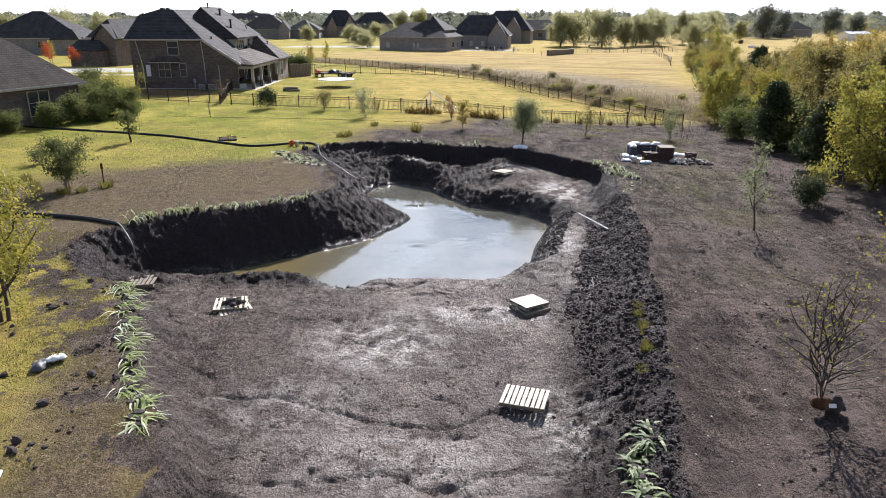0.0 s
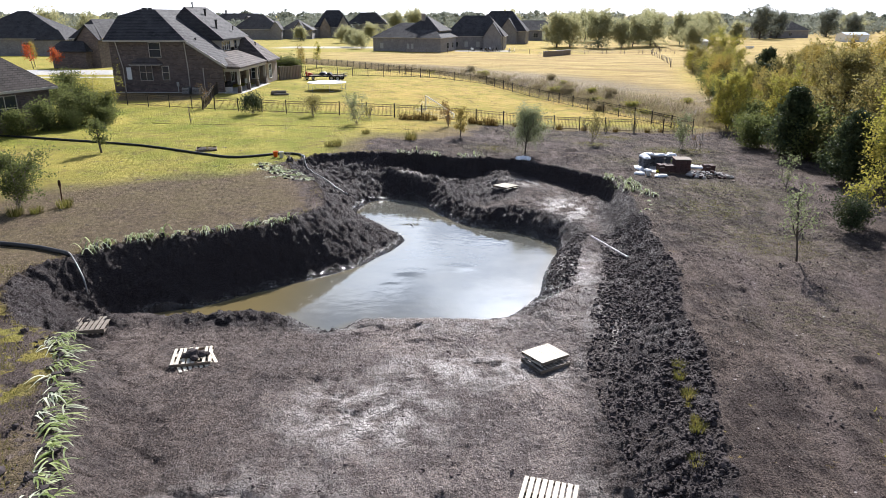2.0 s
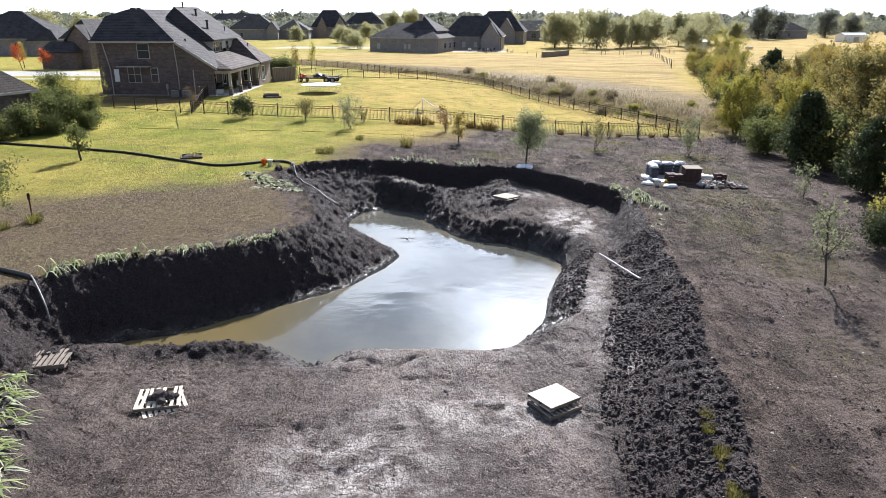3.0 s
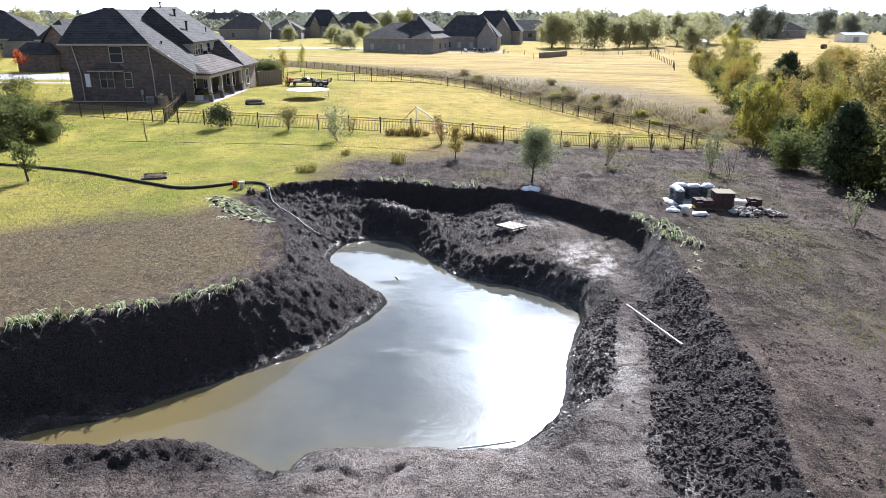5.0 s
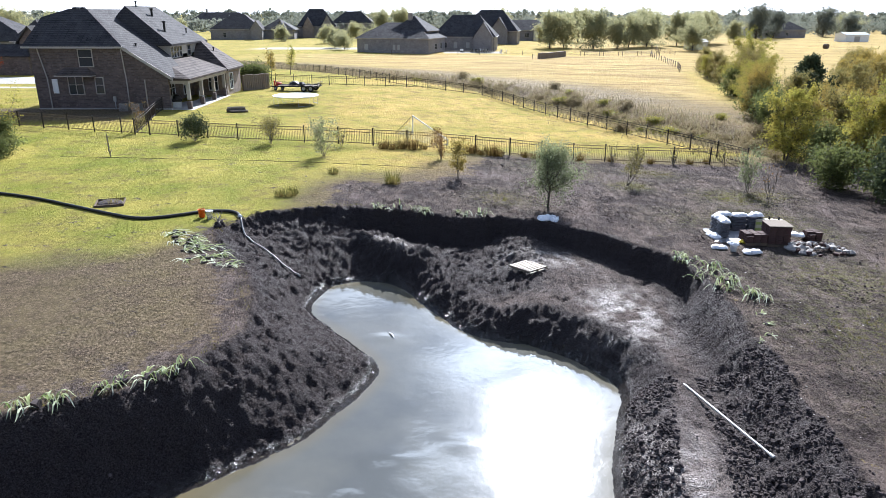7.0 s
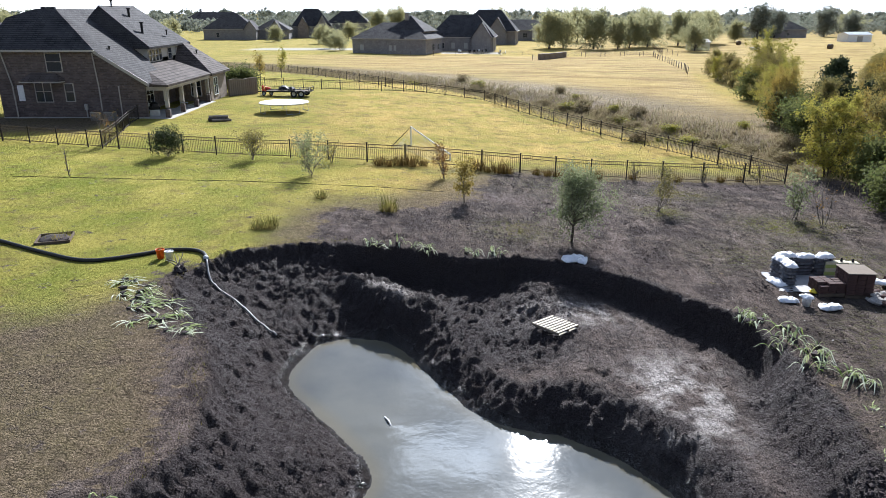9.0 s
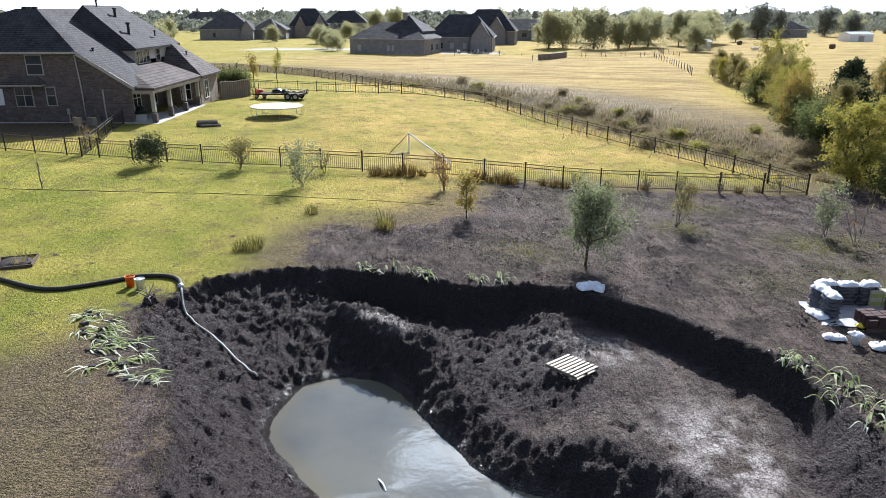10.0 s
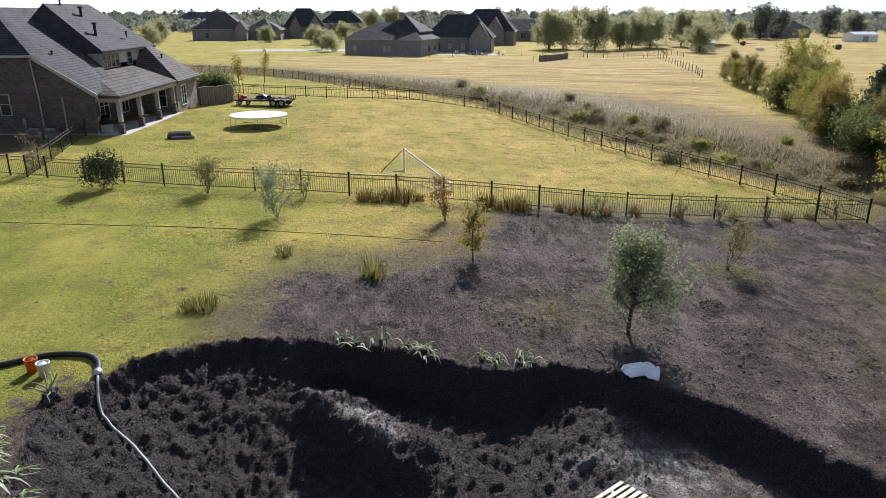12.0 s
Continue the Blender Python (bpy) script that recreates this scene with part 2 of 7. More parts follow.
    gloss = n.math("SUBTRACT", gloss, n.math("MULTIPLY", n.math("MAXIMUM", cracked, bank_m), 0.25))
    wet_m = n.mask("floor", "Green")
    gloss = n.math("SUBTRACT", gloss, n.math("MULTIPLY", wet_m, 0.6))
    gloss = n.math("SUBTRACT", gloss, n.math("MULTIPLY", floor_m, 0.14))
    col = n.mix(n.math("MULTIPLY", wet_m, 0.6), col, (0.030, 0.024, 0.018))
    n.set(Base_Color=col, Roughness=gloss)
    n.plug(n.bsdf, "Specular IOR Level", n.math("ADD", n.math("MULTIPLY_ADD", floor_m, 0.08, 0.03), n.math("MULTIPLY", n.math("MAXIMUM", n.math("MAXIMUM", wet_m, n.math("MULTIPLY", n.math("MULTIPLY", bank_m, n.mask("floor", "Blue")), n.span(fine, 0.4, 0.65, 0.0, 0.2))), n.math("MULTIPLY", cracked, 0.6)), 0.5)))
    return n.bump(height, 1.0, 0.22).mat


def water_material():
    n = Nodes("pond_water")
    p = n.place()
    shallow_reflection = n.mask("depth", "Red")
    swirl = n.noise(p, 0.35, 4.0)
    breeze = n.mask("depth", "Green")
    col = n.mix(n.span(swirl, 0.35, 0.68), (0.066, 0.067, 0.059), (0.104, 0.100, 0.081))
    # brown of the shore's edge and of the bank's reflection, painted in
    col = n.mix(shallow_reflection, col, (0.122, 0.095, 0.044))
    ripple = n.math("ADD", n.noise(p, 1.6, 3.0), n.math("MULTIPLY", n.noise(p, 9.0, 2.0), 0.16))
    ripple = n.math("ADD", ripple, n.math("MULTIPLY", n.math("MULTIPLY", breeze, n.noise(p, 26.0, 2.0)), 0.10))
    n.set(Base_Color=col, Roughness=n.math("MULTIPLY_ADD", breeze, 0.055, n.span(swirl, 0.3, 0.7, 0.035, 0.06)), IOR=1.345)
    n.plug(n.bsdf, "Specular IOR Level", 0.75)
    return n.bump(ripple, 0.12, 0.05).mat


def brick_material(name, a, b, mortar):
    n = Nodes(name)
    split = n.add("SeparateXYZ", Vector=n.own())
    flat = n.add("CombineXYZ", X=n.math("ADD", split.outputs["X"], split.outputs["Y"]), Y=split.outputs["Z"])
    tex = n.add("TexBrick", Vector=flat.outputs["Vector"], Color1=(*a, 1), Color2=(*b, 1), Mortar=(*mortar, 1), Scale=1.0)
    for key, v in (("Brick Width", 0.4), ("Row Height", 0.13), ("Mortar Size", 0.014)):
        tex.inputs[key].default_value = v
    stain = n.noise(n.own(), 0.9, 4.0)
    patch = n.noise(flat.outputs["Vector"], 3.2, 2.0)
    col = n.mix(n.span(stain, 0.35, 0.7, 0, 0.45), tex.outputs["Color"], tuple(c * 0.5 for c in a))
    col = n.mix(n.span(patch, 0.55, 0.7, 0, 0.5), col, tuple(min(1, c * 1.5) for c in b))
    n.set(Base_Color=col, Roughness=0.88)
    return n.bump(tex.outputs["Fac"], 0.4, -0.01).mat


def shingle_material(name, a, b):
    n = Nodes(name)
    split = n.add("SeparateXYZ", Vector=n.own())
    flat = n.add("CombineXYZ", X=n.math("ADD", split.outputs["X"], split.outputs["Y"]), Y=split.outputs["Z"])
    tex = n.add("TexBrick", Vector=flat.outputs["Vector"], Color1=(*a, 1), Color2=(*b, 1), Mortar=(*[c * 0.4 for c in a], 1), Scale=1.0)
    for key, v in (("Brick Width", 0.4), ("Row Height", 0.15), ("Mortar Size", 0.022)):
        tex.inputs[key].default_value = v
    wear = n.noise(n.own(), 0.7, 5.0)
    col = n.mix(n.span(wear, 0.35, 0.7, 0, 0.5), tex.outputs["Color"], tuple(c * 1.45 for c in b))
    n.set(Base_Color=col, Roughness=0.8)
    n.plug(n.bsdf, "Specular IOR Level", 0.06)
    return n.bump(tex.outputs["Fac"], 0.5, -0.012).mat


def wood_material(name, a, b, stretch=(3.0, 40.0, 40.0)):
    n = Nodes(name)
    grain = n.noise(n.add("Mapping", Vector=n.own(), Scale=stretch).outputs["Vector"], 1.0, 4.0, 0.6)
    spot = n.noise(n.own(), 3.0, 4.0)
    each = n.add("ObjectInfo").outputs["Random"]
    col = n.mix(n.span(grain, 0.3, 0.7), a, b)
    col = n.mix(n.math("MULTIPLY", each, 0.5), col, a)
    col = n.mix(n.span(spot, 0.55, 0.75, 0, 0.55), col, tuple(c * 0.55 for c in a))
    n.set(Base_Color=col, Roughness=0.8)
    n.plug(n.bsdf, "Specular IOR Level", 0.12)
    return n.bump(grain, 0.3, 0.004).mat


M = {
    "ground": ground_material(), "water": water_material(),
    "clod": plain("damp_clods", (0.066, 0.053, 0.051), 0.85, vary=0.6, scale=3.0, grain=24.0, bump=0.6, sheen=0.1),
    "soil": plain("loose_soil", (0.150, 0.118, 0.110), 0.95, vary=0.5, scale=4.0, grain=30.0, bump=0.6, sheen=0.06),
    "brick": brick_material("house_brick", (0.074, 0.053, 0.047), (0.142, 0.106, 0.091), (0.128, 0.112, 0.100)),
    "brick_tan": brick_material("tan_brick", (0.200, 0.150, 0.110), (0.290, 0.225, 0.170), (0.240, 0.210, 0.180)),
    "brick_grey": brick_material("grey_brick", (0.165, 0.152, 0.150), (0.235, 0.218, 0.212), (0.220, 0.210, 0.200)),
    "roof": shingle_material("dark_shingles", (0.031, 0.030, 0.032), (0.058, 0.055, 0.056)),
    # the neighbour's shingles are darkened: shade on its slopes is put into the colour
    "roof_shaded": shingle_material("shade_darkened_shingles", (0.026, 0.021, 0.019), (0.050, 0.041, 0.037)),
    "roof_brown": shingle_material("brown_shingles", (0.060, 0.049, 0.044), (0.105, 0.087, 0.078)),
    "siding": plain("painted_siding", (0.42, 0.39, 0.34), 0.6, vary=0.12, scale=1.0, grain=20.0),
    "trim": plain("trim_paint", (0.36, 0.33, 0.29), 0.55, vary=0.12, scale=2.0),
    "white": plain("white_paint", (0.74, 0.73, 0.70), 0.5, vary=0.12),
    "pane": plain("window_glass", (0.035, 0.042, 0.048), 0.06, vary=0.2, bump=0.0, sheen=0.5),
    "blind": plain("window_blind", (0.34, 0.34, 0.31), 0.4, vary=0.15),
    "concrete": plain("concrete", (0.42, 0.40, 0.36), 0.85, vary=0.2, scale=0.8, grain=18.0, bump=0.3),
    "iron": plain("fence_iron", (0.200, 0.145, 0.090), 0.6, 0.0, vary=0.3),
    "iron_dark": plain("dark_fence_iron", (0.052, 0.044, 0.037), 0.7, 0.0, vary=0.3, sheen=0.05),
    "dark_metal": plain("dark_metal", (0.022, 0.022, 0.024), 0.45, 0.5, vary=0.3),
    "steel": plain("galvanised_steel", (0.42, 0.43, 0.44), 0.4, 0.8, vary=0.2),
    "rubber": plain("black_rubber", (0.018, 0.018, 0.018), 0.7, vary=0.3),
    "hose": plain("ribbed_hose", (0.026, 0.025, 0.024), 0.5, vary=0.3, bump=0.3),
    "hose_pale": plain("muddy_discharge_hose", (0.27, 0.26, 0.25), 0.42, vary=0.35, scale=2.0),
    "pvc": plain("white_pvc", (0.62, 0.60, 0.56), 0.4, vary=0.2),
    "pallet": wood_material("bleached_pallet_wood", (0.46, 0.40, 0.31), (0.72, 0.66, 0.55)),
    "pallet_dark": wood_material("stringer_wood", (0.16, 0.125, 0.090), (0.26, 0.21, 0.155)),
    "timber": wood_material("weathered_timber", (0.085, 0.062, 0.044), (0.165, 0.125, 0.090)),
    "fence_wood": wood_material("fence_boards", (0.150, 0.120, 0.092), (0.240, 0.200, 0.155), (30.0, 30.0, 2.0)),
    "bark": wood_material("bark", (0.052, 0.042, 0.034), (0.120, 0.100, 0.082), (18.0, 18.0, 3.0)),
    "twig": wood_material("pale_twigs", (0.150, 0.125, 0.100), (0.270, 0.235, 0.195), (18.0, 18.0, 3.0)),
    "orange": plain("orange_plastic", (0.80, 0.130, 0.020), 0.4, vary=0.12),
    "red": plain("red_enamel", (0.55, 0.045, 0.025), 0.35, vary=0.15),
    "pail": plain("white_plastic", (0.72, 0.71, 0.68), 0.4, vary=0.12),
    "bag": plain("white_woven_bag", (0.74, 0.74, 0.75), 0.42, vary=0.2, scale=5.0, grain=40.0, bump=0.4),
    "bag_grey": plain("grey_plastic_bag", (0.085, 0.083, 0.090), 0.5, vary=0.25, scale=5.0, grain=40.0, bump=0.4),
    "tarp": plain("pale_tarpaulin", (0.34, 0.33, 0.33), 0.5, vary=0.2, scale=3.0, bump=0.4),
    "carton": plain("cardboard", (0.46, 0.42, 0.30), 0.75, vary=0.15),
    "carton_green": plain("printed_green_band", (0.30, 0.36, 0.10), 0.7, vary=0.15),
    "paver": plain("dark_red_pavers", (0.075, 0.042, 0.036), 0.85, vary=0.4, scale=7.0, bump=0.4),
    "stone": plain("pale_field_stone", (0.36, 0.33, 0.30), 0.85, vary=0.35, scale=5.0, bump=0.5),
    "rust": plain("rusty_orange_burlap", (0.075, 0.034, 0.014), 0.85, vary=0.4, scale=6.0, bump=0.5),
    "yellow": plain("yellow_plastic", (0.78, 0.60, 0.05), 0.45, vary=0.15),
    "mat": plain("trampoline_mat", (0.36, 0.36, 0.37), 0.5, vary=0.15, scale=1.5),
    "leaf_gold": foliage("golden_leaves", (0.190, 0.150, 0.040), (0.345, 0.270, 0.070), (0.420, 0.290, 0.065), 0.46),
    "leaf_olive": foliage("olive_leaves", (0.130, 0.122, 0.044), (0.270, 0.232, 0.080), (0.340, 0.265, 0.090), 0.46),
    "leaf_lime": foliage("yellow_green_leaves", (0.160, 0.165, 0.034), (0.320, 0.298, 0.060), (0.410, 0.335, 0.070), 0.46),
    "leaf_green": foliage("green_leaves", (0.060, 0.078, 0.026), (0.128, 0.145, 0.048), (0.165, 0.170, 0.058)),
    # silvery leaves; the third hue is lightened to imitate glints on them
    "leaf_silver": foliage("silver_green_leaves", (0.120, 0.140, 0.064), (0.255, 0.280, 0.140), (0.370, 0.385, 0.225), 0.48),
    "leaf_cedar": foliage("cedar_needles", (0.026, 0.038, 0.020), (0.055, 0.072, 0.032), (0.085, 0.095, 0.042), 0.25),
    "leaf_rust": foliage("rust_leaves", (0.170, 0.085, 0.034), (0.270, 0.150, 0.050), (0.230, 0.180, 0.060)),
    "leaf_red": foliage("scarlet_leaves", (0.330, 0.050, 0.022), (0.500, 0.100, 0.030), (0.420, 0.150, 0.030)),
    # far leaves are paled and greyed: the air's haze is put into their colour
    "leaf_far": foliage("haze_paled_leaves", (0.230, 0.240, 0.135), (0.375, 0.360, 0.190), (0.440, 0.400, 0.205), 0.54),
    "leaf_woods": foliage("haze_tinted_woods", (0.125, 0.142, 0.118), (0.195, 0.210, 0.165), (0.235, 0.235, 0.175), 0.45),
    "blade": foliage("wilted_blades", (0.150, 0.205, 0.050), (0.400, 0.440, 0.200), (0.850, 0.850, 0.720), 0.38),
    "blade_green": foliage("broad_green_blades", (0.060, 0.090, 0.028), (0.150, 0.200, 0.060), (0.480, 0.520, 0.300), 0.35, 0.3),
    "tangle": foliage("grey_brown_tangle", (0.170, 0.132, 0.078), (0.370, 0.300, 0.180), (0.260, 0.235, 0.110), 0.45, 0.0),
    "reed": foliage("dry_reeds", (0.080, 0.052, 0.018), (0.165, 0.108, 0.036), (0.095, 0.080, 0.024), 0.45, 0.0),
    "tuft": foliage("grass_tufts", (0.100, 0.105, 0.024), (0.180, 0.160, 0.044), (0.230, 0.180, 0.070), 0.42),
}

# ---- the lie of the land ----
WATER_Z = -1.3
WATERLINE = [(-11.4, 26.3), (-8.9, 25.9), (-7.2, 26.0), (-5.4, 25.5), (-4.2, 24.7), (-3.5, 25.7), (-1.3, 25.85), (1.3, 25.9), (2.6, 27.0), (3.2, 28.4),
             (3.9, 31.3), (4.7, 33.9), (4.1, 35.5), (2.6, 36.9), (0.8, 37.7), (-0.1, 38.7), (-1.1, 40.4), (-2.2, 42.2), (-3.2, 42.8), (-4.7, 42.5),
             (-5.2, 41.4), (-5.4, 40.2), (-5.0, 39.2), (-3.7, 37.5), (-2.5, 35.5), (-3.0, 33.7), (-4.2, 31.6), (-5.5, 30.4), (-7.5, 28.8), (-9.4, 27.3)]
RIM = [(-6.0, 11.8), (-7.3, 13.7), (-8.4, 15.2), (-9.1, 17.1), (-9.7, 18.7), (-10.9, 20.6), (-12.4, 21.4), (-14.2, 23.6), (-14.7, 25.2), (-13.9, 27.1),
       (-12.4, 28.7), (-10.4, 29.6), (-8.0, 30.8), (-6.8, 32.0), (-6.1, 33.8), (-6.0, 35.1), (-6.5, 36.6), (-7.2, 38.6), (-9.0, 41.4), (-9.4, 43.2),
       (-9.1, 45.0), (-8.1, 46.3), (-6.1, 47.1), (-4.5, 47.1), (-2.3, 46.6), (0.6, 45.2), (1.6, 45.5), (3.4, 45.1), (5.2, 44.1), (6.7, 42.6),
       (8.2, 40.1), (8.5, 37.5), (8.2, 33.0), (7.6, 28.4), (7.1, 24.6), (6.3, 20.6), (5.5, 16.6), (4.9, 13.7), (4.2, 10.8), (3.5, 6.0), (-4.0, 6.0)]
DARK_LAWN = [(-5.6, 46.5), (-5.0, 51.1), (-2.7, 51.9), (-0.1, 53.7), (0.9, 54.8), (1.8, 57.9), (3.3, 60.4), (6.0, 61.3), (12.0, 61.8), (19.5, 61.0), (26.0, 60.0), (40.0, 40.0),
             (40.0, -20.0), (2.0, -20.0), (2.6, 30.0), (3.0, 38.0), (2.6, 39.6), (0.5, 41.2), (-3.0, 44.0), (-5.2, 45.6)]
BROWN_LAWN = [(-40.0, 26.0), (-26.0, 31.0), (-19.0, 36.0), (-14.5, 38.6), (-11.0, 40.5), (-8.6, 42.2), (-4.0, 38.0), (-4.0, 30.0), (-9.0, 19.0), (-5.5, 8.0), (-7.0, 8.0),
              (-8.6, 12.5), (-10.2, 16.5), (-12.2, 20.5), (-17.0, 23.0)]


def dense(pts, closed=True):
    """A smooth line through the points."""
    p = np.array(pts, float)
    n = len(p)
    out = []
    for i in range(n if closed else n - 1):
        a, b, c, d = [p[(i + k) % n] if closed else p[min(max(i + k, 0), n - 1)] for k in (-1, 0, 1, 2)]
        for s in np.linspace(0, 1, 6, endpoint=False):
            out.append(0.5 * (2 * b + (c - a) * s + (2 * a - 5 * b + 4 * c - d) * s * s + (3 * b - a - 3 * c + d) * s ** 3))
    return np.array(out)


def inside_by(x, y, pts):
    """How far (x, y) lies inside the closed line: metres, negative outside."""
    shape = np.shape(x)
    x, y = np.ravel(np.asarray(x, float)), np.ravel(np.asarray(y, float))
    # far outside the line its exact distance does not matter
    lo, hi = pts.min(axis=0) - 8, pts.max(axis=0) + 8
    near = (x > lo[0]) & (x < hi[0]) & (y > lo[1]) & (y < hi[1])
    if not near.all():
        full = np.full(x.shape, -8.0)
        if near.any():
            full[near] = inside_by(x[near], y[near], pts)
        return full.reshape(shape)
    best, odd = np.full(x.shape, 1e9), np.zeros(x.shape, bool)
    q = np.roll(pts, -1, axis=0)
    for (ax, ay), (bx, by) in zip(pts, q):
        ex, ey = bx - ax, by - ay
        s = np.clip(((x - ax) * ex + (y - ay) * ey) / (ex * ex + ey * ey + 1e-9), 0, 1)
        best = np.minimum(best, (x - ax - s * ex) ** 2 + (y - ay - s * ey) ** 2)
        cut = (ay > y) != (by > y)
        odd ^= cut & (x < ax + (y - ay) * ex / (ey if abs(ey) > 1e-9 else 1e-9))
    return np.where(odd, 1, -1).reshape(shape) * np.sqrt(best).reshape(shape)


def ramp(v, a, b):
    s = np.clip((v - a) / (b - a), 0, 1)
    return s * s * (3 - 2 * s)


def hashed(ix, iy, seed):
    h = (ix * 374761393 + iy * 668265263 + seed * 982451653) & 0x7FFFFFFF
    h = ((h ^ (h >> 13)) * 1274126177) & 0x7FFFFFFF
    return ((h ^ (h >> 16)) & 0xFFFF) / 65535.0


def rough(x, y, size, seed=0, steps=3):
    """Smooth random heights, -1 to 1, with lumps of that size and smaller."""
    total, amp, norm = np.zeros(np.shape(x)), 1.0, 0.0
    for k in range(steps):
        u, v = np.asarray(x) / size + 17.3 * k, np.asarray(y) / size - 9.1 * k
        iu, iv = np.floor(u).astype(np.int64), np.floor(v).astype(np.int64)
        fu, fv = u - iu, v - iv
        fu, fv = fu * fu * (3 - 2 * fu), fv * fv * (3 - 2 * fv)
        a, b = hashed(iu, iv, seed + k), hashed(iu + 1, iv, seed + k)
        c, d = hashed(iu, iv + 1, seed + k), hashed(iu + 1, iv + 1, seed + k)
        total += amp * (2 * ((a * (1 - fu) + b * fu) * (1 - fv) + (c * (1 - fu) + d * fu) * fv) - 1)
        norm += amp
        size, amp = size * 0.5, amp * 0.55
    return total / norm


def along(x, y, a, b):
    """Distance to the stretch from a to b."""
    ex, ey = b[0] - a[0], b[1] - a[1]
    s = np.clip(((x - a[0]) * ex + (y - a[1]) * ey) / (ex * ex + ey * ey), 0, 1)
    return np.hypot(x - a[0] - s * ex, y - a[1] - s * ey)


SHORE, EDGE, DARK, BROWN = dense(WATERLINE), dense(RIM), dense(DARK_LAWN), dense(BROWN_LAWN)
DITCH = [(30.0, 62.0), (23.0, 73.0), (18.0, 85.0), (13.0, 98.0), (6.0, 110.0), (-5.0, 122.0), (-15.0, 134.0), (-31.0, 151.0), (-80.0, 190.0)]


def ditch_distance(x, y):
    d = np.full(np.shape(x), 1e9)
    for a, b in zip(DITCH, DITCH[1:]):
        d = np.minimum(d, along(x, y, a, b))
    return d


def meadow(x, y):
    """The ground as it lay before the digging."""
    z = 0.75 + 0 * x
    z = z - 1.1 * np.clip((0.6 * (x - 3) + 0.8 * (y - 42)) / 22, 0, 1) * ramp(x, -8, 10) * ramp(y, 160, 70)
    z = z + 0.2 * ramp(x, -10, -30) * ramp(y, 55, 75)
    z = z - 3.1 * ramp(y, 85, 230) - 0.4 * ramp(x, 10, 40) * ramp(y, 70, 120)
    z = z - 1.4 * ramp(ditch_distance(x, y), 5.5, 1.0)
    return z + 0.05 * rough(x, y, 6.0, 3)


def land(x, y, fine=True):
    """Height of the ground, with the masks that tell what it is made of."""
    x, y = np.asarray(x, float), np.asarray(y, float)
    wx, wy = x + 0.25 * rough(x, y, 1.6, 11) + 0.09 * rough(x, y, 0.4, 18), y + 0.25 * rough(x, y, 1.6, 12) + 0.09 * rough(x, y, 0.4, 19)
    inn, wet = inside_by(wx, wy, EDGE), inside_by(x + 0.1 * rough(x, y, 0.8, 13), y + 0.1 * rough(x, y, 0.8, 14), SHORE)
    top = meadow(x, y)
    # the shelf left by the digger, falling gently to the water
    shelf = -0.12 - 0.42 * ramp(y, 19.5, 24.5) * ramp(x, 3.5, 1.0) - 0.12 * ramp(y, 25, 32) - 0.1 * ramp(x, -3, -9) * ramp(y, 18, 23)
    shelf = shelf + 0.05 * rough(x, y, 2.2, 21) + 0.38 * ramp(y, 38.5, 43.5) * ramp(x, 6.0, 2.5)
    width = 0.5 + 1.9 * ramp(y, 31, 24) * ramp(x, 0, 3) + 0.9 * ramp(x, -3, -7) * ramp(y, 23, 19) + 1.5 * ramp(x, -3, -6) * ramp(y, 40, 43)
    width = width + 0.9 * ramp(x, 3, 6) * ramp(y, 26, 30) * ramp(y, 39.0, 36.0)
    width = width + 1.5 * ramp(x, -10.2, -11.4) * ramp(y, 21.5, 23.0)
    shelf = shelf - 0.45 * ramp(x, -10.4, -11.6) * ramp(y, 24.0, 25.6)
    z = top - (top - shelf) * ramp(inn, 0.0, width)
    # the bank into the water: steep at the left and far side, gentle on the near one
    steep = 0.75 + 0.5 * ramp(y, 27, 30) + 0.9 * ramp(x, -5, -8) * ramp(y, 26.0, 27.2) - 0.2 * ramp(y, 38, 42) * ramp(x, -3, -5) - 0.3 * ramp(y, 35.5, 37.5)
    # on the lawn side the cut falls from the turf straight to the water
    side = ramp(x, -1.4, -2.6) * ramp(y, 26.4, 27.4)
    # at the far end a spur of the shelf runs out to the rim; west of its foot the slope fans down to the water
    foot = 0.838 * (x + 6.0) + 0.546 * (y - 47.2) + 0.3 * rough(x, y, 1.3, 24)
    side = side * (1 - ramp(foot, 0.0, 0.85) * ramp(y, 40.0, 41.0))
    fall = np.clip(inn / (inn + np.maximum(-wet, 0) + 1e-6), 0, 1)
    face = top + (WATER_Z + 0.02 - top) * (ramp(fall, 0.0, 1.0) ** 0.9 + (0.14 * ramp(fall, 0.0, 0.09) + 0.86 * fall - ramp(fall, 0.0, 1.0) ** 0.9) * ramp(y, 31.0, 37.0))
    z = np.where((inn > 0) & (wet < 0), z + (face - z) * side, z)
    steep = steep + 3.0 * side
    bank = WATER_Z + 0.02 - steep * wet
    soften = np.maximum(0.5 - np.abs(z - bank), 0) / 0.5
    z = np.where(wet < 0, np.minimum(z, bank) - 0.125 * soften ** 2 * ramp(wet, 0.0, -0.3) * (1 - side), np.minimum(z, WATER_Z + 0.02 - 0.45 * np.minimum(wet, 1.6)))
    # a ridge of spoil and the trench behind it
    ridge = np.maximum(0, 1 - along(x, y, (-5.0, 46.5), (-1.5, 43.3)) / 1.0)
    trench = np.maximum(0, 1 - along(x, y, (-4.2, 46.6), (0.3, 44.6)) / 0.7)
    z = z + ramp(wet, 0.0, -0.6) * (0.32 * ramp(ridge, 0.0, 0.8) * ramp(foot, 0.1, 0.6) * ramp(inn, 0.5, 1.7) - 0.2 * trench) * (inn > 0.2)
